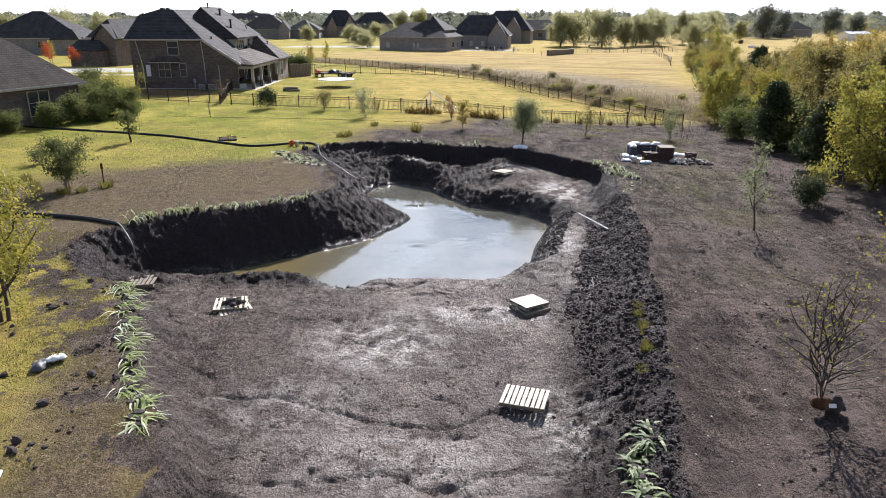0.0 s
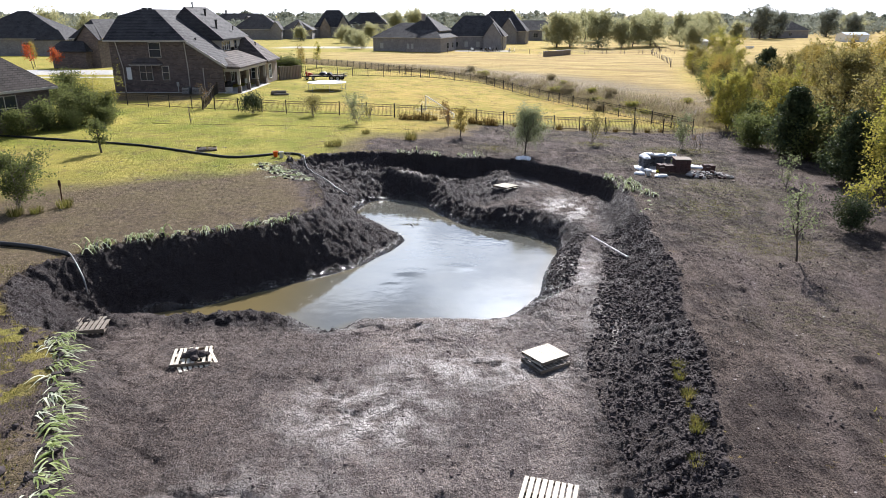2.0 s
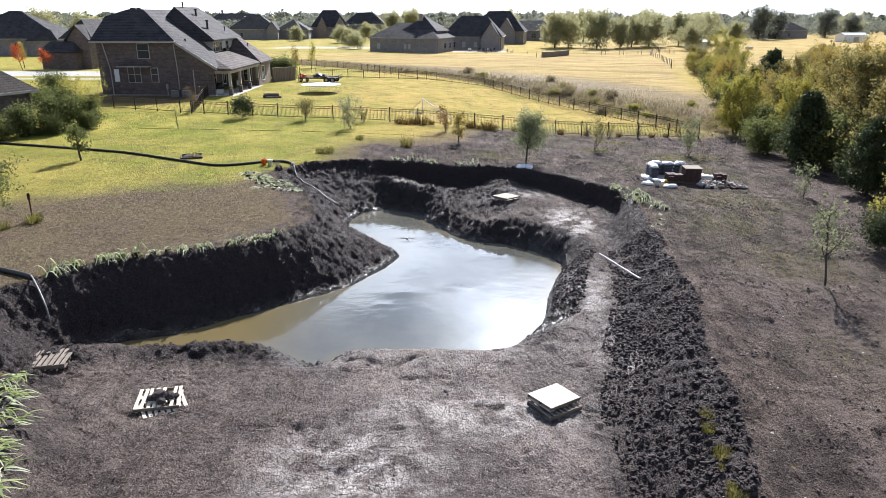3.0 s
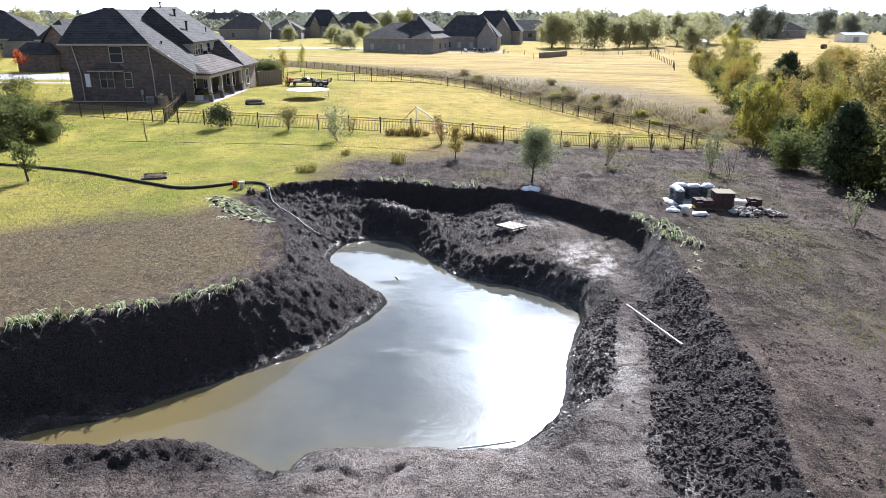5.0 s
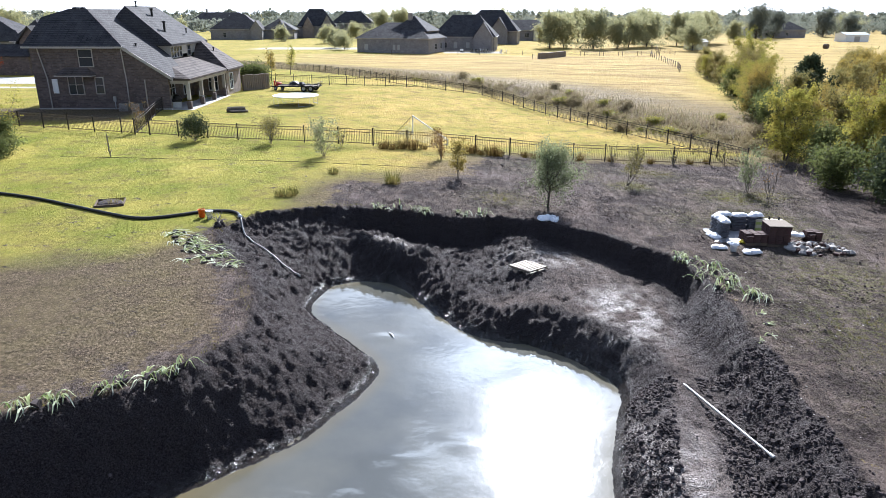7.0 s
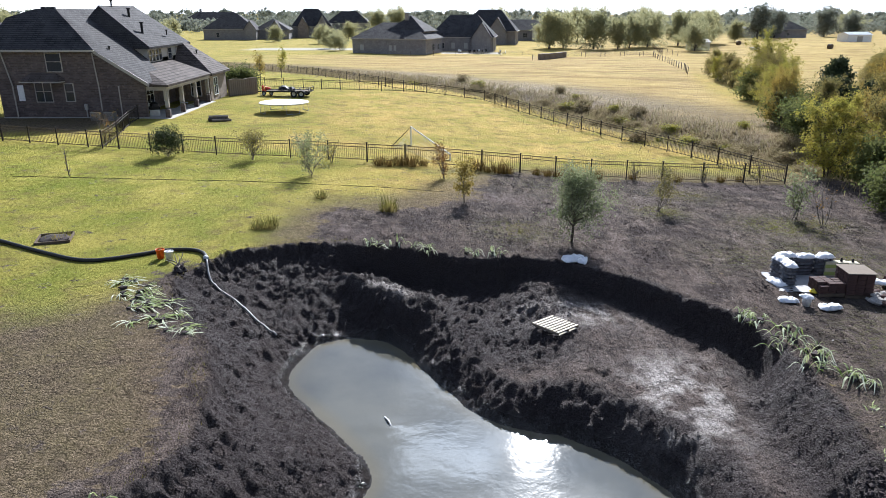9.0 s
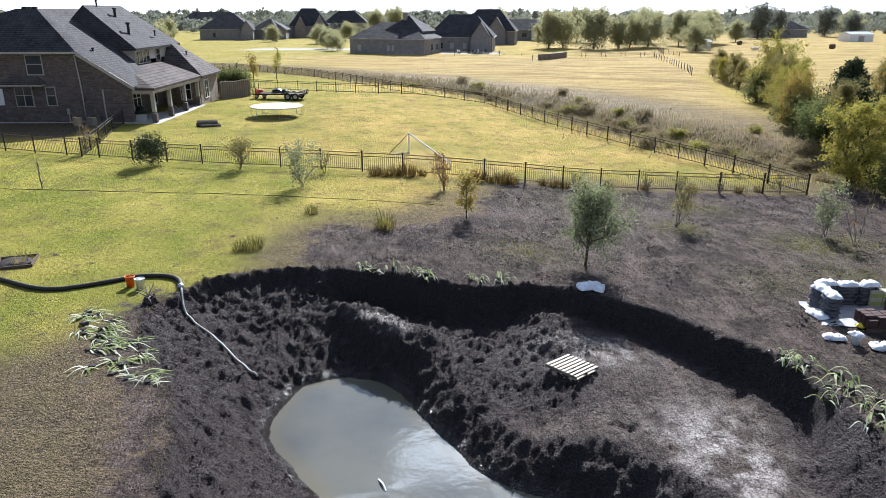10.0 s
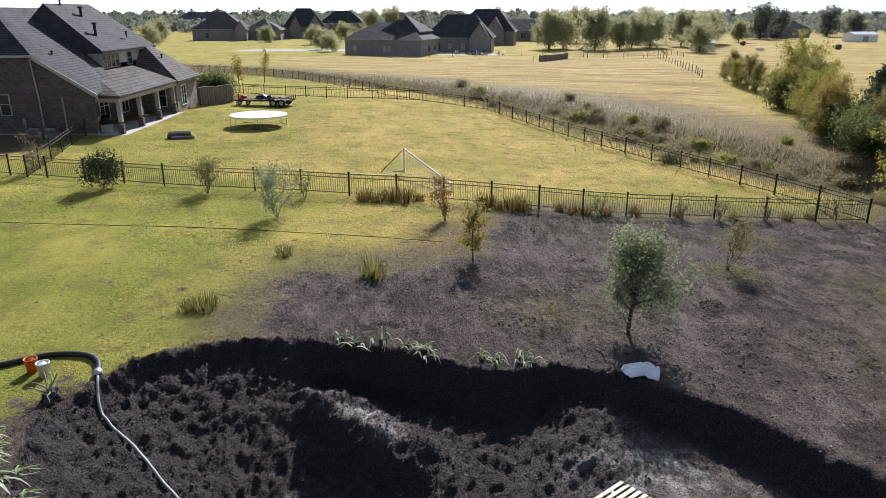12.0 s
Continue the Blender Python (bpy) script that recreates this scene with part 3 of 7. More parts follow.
    # a low berm of clods along the top of the near right bank, and the heap at the pit's left end
    z = z + 0.1 * np.exp(-((inn - 0.1) / 0.7) ** 2) * ramp(x, 2, 4) * ramp(y, 29, 24)
    z = z + 0.45 * np.exp(-(((x + 12.2) / 1.5) ** 2 + ((y - 24.3) / 0.9) ** 2)) * (0.8 + 0.5 * rough(x, y, 0.9, 81))
    # clods heaped along the near shore
    for cx, cy, rx, ry, h in ((-7.0, 24.9, 2.8, 0.5, 0.24), (2.9, 26.4, 0.5, 1.3, 0.22), (-4.9, 24.2, 0.5, 0.35, 0.16)):
        z = z + h * (0.75 + 0.6 * rough(x, y, 0.5, 26)) * np.exp(-((x - cx) / rx) ** 2 - ((y - cy) / ry) ** 2) * ramp(wet, 0.0, -0.35)
    dug = ramp(inn, -0.15, 0.25)
    slope_zone = np.maximum(ramp(inn, -0.2, 0.1) * ramp(inn, width + 1.0, width * 0.6), ramp(wet, -1.6, -0.9) * (inn > 0) * (y > 27.0))
    slope_zone = slope_zone * (1 - 0.75 * ramp(x, -4, -6) * ramp(y, 22.5, 20.5))
    slope_zone = np.maximum(slope_zone, (inn > 0.1) * ramp(y, 38.6, 40.2) * ramp(x, 4.2, 2.6))
    slope_zone = np.maximum(slope_zone, side * (inn > 0.05) * (wet < 0.1))
    ragged = inside_by(x + 1.1 * rough(x, y, 3.2, 15), y + 1.1 * rough(x, y, 3.2, 16), DARK)
    for cx, cy, rx, ry in ((-7.2, 24.6, 3.4, 1.0), (2.6, 26.0, 0.8, 1.7), (-4.2, 24.3, 0.5, 0.6), (-12.0, 23.8, 1.8, 1.0)):
        slope_zone = np.maximum(slope_zone, (inn > 0) * np.clip(1.6 * np.exp(-(((x - cx) / rx) ** 2 + ((y - cy) / ry) ** 2)) - 0.35, 0, 1))
    dark = np.maximum(ramp(ragged + 0.5 * rough(x, y, 0.9, 17), -1.3, 1.0), dug)
    dark = np.maximum(dark, ramp(inn, -3.4, -0.2) * ramp(x, -4, -6) * ramp(y, 26, 22) * ramp(rough(x, y, 1.5, 83) + 0.25 * rough(x, y, 0.4, 84), -0.3, 0.2))
    dark = np.maximum(dark, 0.85 * ramp(inn + 0.5 * rough(x, y, 0.7, 86), -2.0, 0.1) * ramp(x, -4, -5.5) * ramp(y, 29, 32) * ramp(y, 46, 43))
    if fine:
        lump = rough(x, y, 0.55, 31, 3)
        chop = np.abs(rough(x, y, 0.42, 41, 3))
        crumble = np.abs(rough(x, y, 0.2, 46, 2))
        seam = rough(x, y, 2.6, 101, 2)
        seam = np.exp(-(seam / 0.035) ** 2) * ramp(rough(x, y, 3.5, 103), -0.1, 0.25)
        rill = np.abs(rough(0.4 * x + 0.15 * y, y, 0.75, 111, 3))
        rill = ramp(rill, 0.10, 0.0) * ramp(rough(x, y, 1.8, 113), -0.05, 0.3)
        z = z - dug * (1 - slope_zone) * 0.075 * rill * ramp(np.abs(wet), 0.0, 0.3)
        spike = (1 - np.abs(rough(x, y, 0.30, 47, 2))) ** 3 + 0.6 * (1 - np.abs(rough(x + 0.3 * lump, y, 0.15, 48, 2))) ** 3
        z = z + slope_zone * (0.12 - 0.05 * ramp(x, 3, 5)) * (spike - 0.75) * ramp(np.abs(wet), 0.0, 0.25)
        z = z + (1 - 0.4 * ramp(x, 3, 5)) * slope_zone * (0.11 * lump + (0.15 - 0.09 * ramp(x, 3, 5) * ramp(y, 28, 31)) * (0.3 - chop) + (0.15 - 0.06 * ramp(y, 28, 34)) * (0.3 - crumble)) * ramp(np.abs(wet), 0.0, 0.25)
        z = z + dug * (1 - slope_zone) * (0.04 * lump + 0.05 * rough(x, y, 1.1, 51) + 0.085 * (0.3 - crumble) - 0.10 * seam) * ramp(np.abs(wet), 0.0, 0.3) + dark * (1 - dug) * (0.045 * lump + 0.07 * (0.3 - crumble) + 0.10 * ramp(rough(x, y, 1.3, 131), 0.25, 0.6) * (0.5 + np.abs(rough(x, y, 0.3, 133, 2))))
        z = z + (1 - dark) * 0.012 * lump
        z = np.where(wet > 0.02, np.minimum(z, WATER_Z - 0.03), z)
    return z, inn, wet, slope_zone, dug, dark


# ---- building helpers ----
def mesh_of(name, verts, faces, material, smooth=False):
    me = bpy.data.meshes.new(name)
    me.from_pydata([tuple(v) for v in verts], [], [tuple(f) for f in faces])
    me.materials.append(material)
    if smooth:
        me.shade_smooth()
    return me


def thing(name, x, y, z, turn=0.0, label="", category="", group="", kind=""):
    """An empty at the thing's base; its parts hang under it."""
    ob = new(name)
    ob.matrix_world = pose(x, y, z, 0, 0, turn)
    ob.empty_display_size = 0.2
    return tagged(ob, label, category, group, kind)


def piece(name, me, parent, label="", m=None):
    ob = new(name, me)
    ob.parent = parent
    if m is not None:
        ob.matrix_basis = m
    return tagged(ob, label)


def part(name, bm, material, parent, label="", m=None, smooth=False):
    me = bpy.data.meshes.new(name)
    bmesh.ops.recalc_face_normals(bm, faces=bm.faces)
    bm.to_mesh(me)
    bm.free()
    me.materials.append(material)
    if smooth:
        me.shade_smooth()
    return piece(name, me, parent, label, m)


def box_bm(*boxes, bevel=0.0):
    """Boxes (x0, y0, z0, x1, y1, z1) joined into one bmesh."""
    bm = bmesh.new()
    for x0, y0, z0, x1, y1, z1 in boxes:
        m = Matrix.Translation(((x0 + x1) / 2, (y0 + y1) / 2, (z0 + z1) / 2)) @ Matrix.Diagonal((abs(x1 - x0), abs(y1 - y0), abs(z1 - z0), 1))
        bmesh.ops.create_cube(bm, size=1, matrix=m)
    if bevel:
        bmesh.ops.bevel(bm, geom=bm.edges[:], offset=bevel, segments=2, affect="EDGES")
    return bm


def solid_bm(verts, faces):
    bm = bmesh.new()
    vs = [bm.verts.new(v) for v in verts]
    for f in faces:
        bm.faces.new([vs[i] for i in f])
    return bm


def tube_arrays(path, radii, sides=6):
    """Rings along a path: vertices and faces of a tube."""
    path = np.asarray(path, float)
    radii = np.broadcast_to(np.asarray(radii, float), (len(path),))
    way = np.gradient(path, axis=0)
    way /= np.linalg.norm(way, axis=1, keepdims=True) + 1e-9
    ref = np.array((0.0, 0.0, 1.0)) if np.abs(way[:, 2]).mean() < 0.8 else np.array((1.0, 0.0, 0.0))
    u = np.cross(way, ref)
    u /= np.linalg.norm(u, axis=1, keepdims=True) + 1e-9
    v = np.cross(way, u)
    ang = np.linspace(0, 2 * np.pi, sides, endpoint=False)
    ring = path[:, None] + radii[:, None, None] * (np.cos(ang)[None, :, None] * u[:, None] + np.sin(ang)[None, :, None] * v[:, None])
    verts = ring.reshape(-1, 3)
    faces = []
    for i in range(len(path) - 1):
        for k in range(sides):
            a, b = i * sides + k, i * sides + (k + 1) % sides
            faces.append((a, b, b + sides, a + sides))
    faces.append(tuple(range(sides))[::-1])
    faces.append(tuple(range((len(path) - 1) * sides, len(path) * sides)))
    return verts, faces


def joined(pieces):
    verts, faces, n = [], [], 0
    for v, f in pieces:
        verts.append(np.asarray(v))
        faces += [tuple(i + n for i in q) for q in f]
        n += len(v)
    return np.concatenate(verts), faces


def ground_z(x, y):
    return float(land(np.array([x]), np.array([y]))[0][0])


def leaf_arrays(rng, centres, size, droop=0.0):
    """A pointed leaf of four corners at each centre, turned at random."""
    n = len(centres)
    a = rng.normal(size=(n, 3))
    a[:, 2] -= droop
    a /= np.linalg.norm(a, axis=1, keepdims=True)
    b = np.cross(a, rng.normal(size=(n, 3)))
    b /= np.linalg.norm(b, axis=1, keepdims=True) + 1e-9
    s = size * rng.uniform(0.6, 1.3, (n, 1))
    fold = np.cross(a, b) * s * 0.15
    v = np.stack([centres - a * s, centres + b * s * 0.55 + fold, centres + a * s, centres - b * s * 0.55 + fold], 1).reshape(-1, 3)
    f = np.arange(4 * n).reshape(-1, 4).tolist()
    return v, f


def limb(rng, start, way, length, r0, steps=5, wander=0.18, lift=0.12):
    pts, way = [np.array(start, float)], np.array(way, float)
    for _ in range(steps):
        way = way + rng.normal(size=3) * wander + np.array((0, 0, lift))
        way /= np.linalg.norm(way)
        pts.append(pts[-1] + way * length / steps)
    return np.array(pts), np.linspace(r0, r0 * 0.35, steps + 1)


def tree_meshes(seed, height, spread, bole, trunk_r, leaves, leaf, mat_leaf, mat_wood, limbs=9, twigs=5, clump=0.45, stems=1, up=0.6):
    """Wood and crown of a broad-leaved tree: stems, limbs and twigs with leaves clustered along them."""
    rng = np.random.default_rng(seed)
    wood, tips = [], []
    for s in range(stems):
        lean = rng.normal(size=3) * (0.05 if stems == 1 else 0.28)
        stem, rad = limb(rng, (rng.normal() * 0.05 * (stems > 1), rng.normal() * 0.05 * (stems > 1), 0), (lean[0], lean[1], 1), height * 0.86, trunk_r / stems ** 0.5, 8, 0.07, 0.1)
        wood.append(tube_arrays(stem, rad, 7))
        for k in range(max(2, limbs // stems)):
            f = bole + (0.97 - bole) * (k + rng.uniform(0, 0.8)) / max(2, limbs // stems)
            i = f * 8
            base = stem[int(min(i, 7))] + (stem[int(min(i, 7)) + 1] - stem[int(min(i, 7))]) * (i % 1)
            ang = k * 2.4 + rng.uniform(0, 0.9) + s * 1.3
            reach = spread * (1.0 - 0.55 * abs(f - 0.5)) * rng.uniform(0.5, 1.25) * (1.15 - 0.5 * f)
            br, rr = limb(rng, base, (math.cos(ang), math.sin(ang), up + 0.5 * f), reach, trunk_r * 0.42 * (1.1 - f) + 0.012, 5, 0.2, 0.08)
            wood.append(tube_arrays(br, rr, 5))
            tips += list(br[2:])
            for _ in range(twigs):
                j = rng.integers(1, 5)
                tw, tr = limb(rng, br[j], rng.normal(size=3) + np.array((math.cos(ang), math.sin(ang), 0.5)) * 0.8, reach * rng.uniform(0.28, 0.68), max(0.006, rr[j] * 0.5), 3, 0.25, 0.05)
                wood.append(tube_arrays(tw, tr, 4))
                tips += [tw[1], tw[2], tw[3], tw[3]]
    v, f = joined(wood)
    trunk = mesh_of("trunk", v, f, mat_wood, True)
    if leaves == 0:
        return trunk, None
    tips = np.array(tips)
    pick = tips[rng.integers(0, len(tips), leaves)]
    v, f = leaf_arrays(rng, pick + rng.normal(size=(leaves, 3)) * clump * rng.uniform(0.3, 1.0, (leaves, 1)), leaf, 0.3)
    v[:, 2] = np.maximum(v[:, 2], 0.05)
    return trunk, mesh_of("crown", v, f, mat_leaf)


def cedar_meshes(seed, height, spread, leaves, leaf):
    rng = np.random.default_rng(seed)
    stem, rad = limb(rng, (0, 0, 0), (0, 0, 1), height, 0.09, 8, 0.03, 0.2)
    wood, tips = [tube_arrays(stem, rad, 6)], []
    for k in range(46):
        f = 0.04 + 0.94 * k / 46
        ang = k * 2.4
        reach = spread * (1 - f) ** 0.75 * rng.uniform(0.7, 1.15) + 0.1
        br, rr = limb(rng, stem[int(f * 8)] * (1 - f * 8 % 1) + stem[int(f * 8) + 1] * (f * 8 % 1), (math.cos(ang), math.sin(ang), 0.35), reach, 0.02, 5, 0.12, 0.1)
        wood.append(tube_arrays(br, rr, 4))
        tips += list(br[1:]) + [br[3], br[4], br[5]]
    tips = np.array(tips)
    v, f = joined(wood)
    trunk = mesh_of("trunk", v, f, M["bark"], True)
    c = tips[rng.integers(0, len(tips), leaves)] + rng.normal(size=(leaves, 3)) * (0.17, 0.17, 0.15)
    v, f = leaf_arrays(rng, c, leaf, -0.8)
    v[:, 2] = np.maximum(v[:, 2], 0.04)
    return trunk, mesh_of("crown", v, f, M["leaf_cedar"])


def plant(name, meshes, x, y, label, category, group="", turn=0.0, size=1.0, sink=0.05, leafword="crown"):
    ob = thing(name, x, y, ground_z(x, y) - sink, turn, label, category, group)
    ob.scale = (size, size, size)
    piece("trunk", meshes[0], ob)
    if meshes[1] is not None:
        piece(leafword, meshes[1], ob)
    return ob

# ---- ground and water ----
def lines(*stretches):
    """Grid lines: stretches of (from, to, step), each starting where the last one ended."""
    out = []
    for a, b, step in stretches:
        out += list(np.linspace(a, b, max(2, int(round((b - a) / step)) + 1))[:-1])
    return np.array(out + [stretches[-1][1]])


def far_lines(start, end, first, grow):
    out, step = [start], first
    while abs(out[-1] - start) < abs(end - start):
        out.append(out[-1] + math.copysign(step, end - start))
        step *= grow
    return out


GX = np.concatenate([far_lines(-46, -3000, 1.0, 1.13)[:0:-1], lines((-46, -15, 0.45), (-15, 10, 0.07), (10, 20, 0.11), (20, 46, 0.5)), far_lines(46, 3000, 1.0, 1.13)[1:]])
GY = np.concatenate([far_lines(-6, -1500, 1.0, 1.25)[:0:-1], lines((-6, 9, 0.5), (9, 31, 0.07), (31, 48, 0.08), (48, 62, 0.1), (62, 64, 0.4), (64, 135, 0.8)), far_lines(135, 4500, 1.0, 1.08)[1:]])
X, Y = np.meshgrid(GX, GY)
Z, INN, WET, BANK, DUG, DARKM = land(X, Y)
FIELD = dense([(24.0, 66.0), (17.0, 86.0), (12.0, 99.0), (4.0, 112.0), (-8.0, 126.0), (-30.0, 152.0), (-70.0, 190.0), (-160.0, 225.0), (-20.0, 226.0), (20.0, 226.0), (66.0, 232.0),
               (58.0, 190.0), (38.5, 124.0), (33.0, 98.0), (29.0, 74.0)])
BEYOND = ramp(Y, 215, 260) * (0.3 + 0.7 * ramp(X, 30, 90))
field = np.maximum(ramp(inside_by(X, Y, FIELD), -2, 3) * (0.25 + 0.75 * ramp(X + 0.25 * Y, -10, 35)), 0.75 * BEYOND)
field = np.maximum(field, 0.8 * ramp(X, 38, 50) * ramp(Y, 60, 90))
field = np.where(Y > 60, field * (0.45 * ramp(ditch_distance(X, Y), 2.5, 6.0) + 0.55 * ramp(ditch_distance(X, Y), 6.0, 20.0)), field)
straw = 0.04 + 0.4 * ramp(X, -13, -3) + 0.95 * ramp(Y, 63, 70) * ramp(X, -16, -6) + 0.65 * np.exp(-(((X + 0.8) / 4.0) ** 2 + ((Y - 58.0) / 5.0) ** 2)) + 0.25 * ramp(X, -12, -20) * ramp(Y, 52, 44) + 0.35 * ramp(Y, 66, 72) + 0.5 * ramp(Y, 27, 21) - 0.45 * ramp(X, 4, 9) * ramp(Y, 64, 70) * ramp(Y, 90, 78)
brown = ramp(inside_by(X + 1.2 * rough(X, Y, 2.5, 152), Y + 1.2 * rough(X, Y, 2.5, 153), BROWN), -3.5, 1.5) + 0.2 * ramp(Y, 62, 20) + (ramp(ditch_distance(X, Y), 6.5, 3.5) + 0.6 * ramp(ditch_distance(X, Y), 22, 8) * ramp(inside_by(X, Y, FIELD), -1, 2)) * (Y > 60)
brown = brown * (1 - 0.7 * ramp(X, -9.0, -10.5) * ramp(Y, 25, 22))
TANGLE = np.maximum(ramp(ditch_distance(X, Y), 6.0, 3.5), 0.95 * ramp(ditch_distance(X, Y), 20, 8) * ramp(inside_by(X, Y, FIELD), -3, 1) * ramp(rough(X, Y, 9.0, 121), -0.9, -0.1))
# dark bed before the brick house; its brown also deepens the house's cast shadow
brown = np.maximum(brown, ramp(Y, 71.0, 73.5) * ramp(Y, 80.5, 79.5) * ramp(X, -25.5, -27.5) * ramp(X, -44, -42))
brown = np.maximum(brown, 0.9 * ramp(inside_by(X + 1.6 * rough(X, Y, 2.2, 141), Y + 1.6 * rough(X, Y, 2.2, 142), DARK), -4.6, -0.3) * (Y > 46))
crack = np.zeros_like(X)
for cx, cy, rx, ry, amount in [(-2.2, 18.2, 1.9, 1.6, 1.0), (0.6, 20.6, 2.6, 1.2, 0.8), (2.6, 14.0, 1.0, 1.6, 0.9), (-4.0, 14.5, 2.2, 1.6, 0.45), (4.4, 29.6, 0.9, 3.2, 0.75), (-0.4, 24.4, 3.4, 1.0, 0.35),
                               (5.6, 37.2, 1.3, 2.2, 0.85), (3.6, 42.2, 1.7, 0.9, 0.65), (-1.0, 12.5, 3.0, 1.4, 0.6), (4.6, 23.5, 0.7, 2.2, 0.5)]:
    crack = np.maximum(crack, amount * np.exp(-(((X - cx) / rx) ** 2 + ((Y - cy) / ry) ** 2) ** 1.5))
crack = np.maximum(crack, 0.95 * np.exp(-(along(X, Y, (-3.9, 45.6), (-1.9, 43.8)) / 0.32) ** 2))
crack *= DUG
ruts = [(16.0, 50.0), (13.6, 42.0), (12.2, 35.0), (11.0, 28.0), (9.4, 20.0), (7.6, 12.0)]
track = np.zeros_like(X)
for side in (-0.8, 0.8, 2.6):
    for (ax, ay), (bx, by) in zip(ruts, ruts[1:]):
        track = np.maximum(track, np.exp(-(along(X + 0.2 * rough(X, Y, 2.0, 71), Y, (ax + side, ay), (bx + side, by)) / 0.22) ** 2))
track = np.maximum(track * (0.6 + 0.4 * rough(X, Y, 3.0, 61)), 0) + 0.55 * ramp(rough(X, Y, 5.0, 62), 0.05, 0.5) * (1 - DUG)
weed = np.zeros_like(X)
for cx, cy, r, amount in [(15.0, 51.4, 1.9, 0.9), (10.1, 53.8, 1.3, 1.0), (8.0, 56.5, 1.5, 0.5), (12.5, 58.0, 2.0, 0.5), (11.5, 34.0, 2.4, 0.45), (13.5, 38.0, 2.8, 0.6), (12.0, 29.0, 2.6, 0.4), (15.5, 44.5, 2.0, 0.45), (11.0, 46.5, 2.0, 0.4), (14.4, 47.0, 2.4, 0.55), (10.5, 22.0, 2.0, 0.25), (2.6, 49.2, 1.8, 0.5), (6.4, 59.2, 4.0, 0.3), (17.0, 52.0, 1.5, 0.6), (-17.5, 33.6, 1.2, 1.0)]:
    weed = np.maximum(weed, amount * np.exp(-((X - cx) ** 2 + (Y - cy) ** 2) / r ** 2))
road = ramp(Y, 104, 105) * ramp(Y, 116.5, 115.5) * ramp(X, -42, -44) + ramp(Y, 98.6, 98.9) * ramp(Y, 100.4, 100.1) * ramp(X, -42, -44)
road = np.maximum(road, ramp(np.abs(Y - 262 - 0.05 * X), 7, 5) * ramp(X, -24, -28) * ramp(X, -64, -58))
road = np.maximum(road, ramp(np.abs(X - 10), 9.5, 8.5) * ramp(np.abs(Y - 236.5), 5, 4))


def sheet(name, gx, gy, z, masks, material, keep=None):
    """One sheet over a grid of lines, with colour masks on its corners."""
    nx, ny = len(gx), len(gy)
    xx, yy = np.meshgrid(gx, gy)
    co = np.stack([xx, yy, z], -1).reshape(-1, 3)
    i = np.arange((ny - 1) * (nx - 1))
    a = i // (nx - 1) * nx + i % (nx - 1)
    quads = np.stack([a, a + 1, a + nx + 1, a + nx], 1)
    if keep is not None:
        quads = quads[keep.reshape(-1)[quads].any(axis=1)]
        used, back_ = np.unique(quads, return_inverse=True)
        co, quads = co[used], back_.reshape(-1, 4)
        masks = {k: [m.reshape(-1)[used] for m in v] for k, v in masks.items()}
    me = bpy.data.meshes.new(name)
    me.vertices.add(len(co))
    me.vertices.foreach_set("co", co.ravel())
    me.loops.add(quads.size)
    me.loops.foreach_set("vertex_index", quads.ravel().astype(np.int32))
    me.polygons.add(len(quads))
    me.polygons.foreach_set("loop_start", np.arange(0, quads.size, 4, dtype=np.int32))
    me.update(calc_edges=True)
    for key, channels in masks.items():
        layer = me.color_attributes.new(key, "FLOAT_COLOR", "POINT")
        rgba = np.ones((len(co), 4), np.float32)
        for k, m in enumerate(channels):
            rgba[:, k] = np.clip(m.reshape(-1), 0, 1)
        layer.data.foreach_set("color", rgba.ravel())
    me.materials.append(material)
    me.shade_smooth()
    return new(name, me)


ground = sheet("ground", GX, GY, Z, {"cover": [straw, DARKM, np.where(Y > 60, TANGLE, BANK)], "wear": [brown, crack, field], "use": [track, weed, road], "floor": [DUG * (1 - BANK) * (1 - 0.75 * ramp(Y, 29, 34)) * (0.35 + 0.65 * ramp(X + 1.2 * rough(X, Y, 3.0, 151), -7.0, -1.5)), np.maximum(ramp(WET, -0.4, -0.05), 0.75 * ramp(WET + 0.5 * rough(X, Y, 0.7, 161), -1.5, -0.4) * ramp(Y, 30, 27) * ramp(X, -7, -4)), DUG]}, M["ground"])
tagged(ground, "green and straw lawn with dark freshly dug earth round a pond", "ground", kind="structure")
wx, wy = np.arange(-13.5, 7.0, 0.1), np.arange(23.0, 45.0, 0.1)
WX, WY = np.meshgrid(wx, wy)
inw = inside_by(WX, WY, SHORE)
# brown shore rim; towards the left, the dark bank's reflection as colour
shallow_reflection = np.maximum(ramp(inw, 0.6, 0.05) * 0.4, ramp(WX, -4.0, -8.0))
breeze = ramp(WY, 35.6, 33.6) * ramp(WX, -3.0, 0.5)
swell = np.full(WX.shape, WATER_Z)
for mx, my, r in ((-1.8, 31.0, 0.75), (0.0, 31.5, 0.7), (-2.65, 29.8, 0.3), (-2.3, 37.6, 0.6)):
    swell += 0.028 * r * np.exp(-((WX - mx) / r) ** 2 - ((WY - my) / (0.55 * r)) ** 2)
water = sheet("water", wx, wy, swell, {"depth": [shallow_reflection, breeze, shallow_reflection]}, M["water"], inw > -0.5)
tagged(water, "still murky brown pond water reflecting sky", "water", kind="structure")


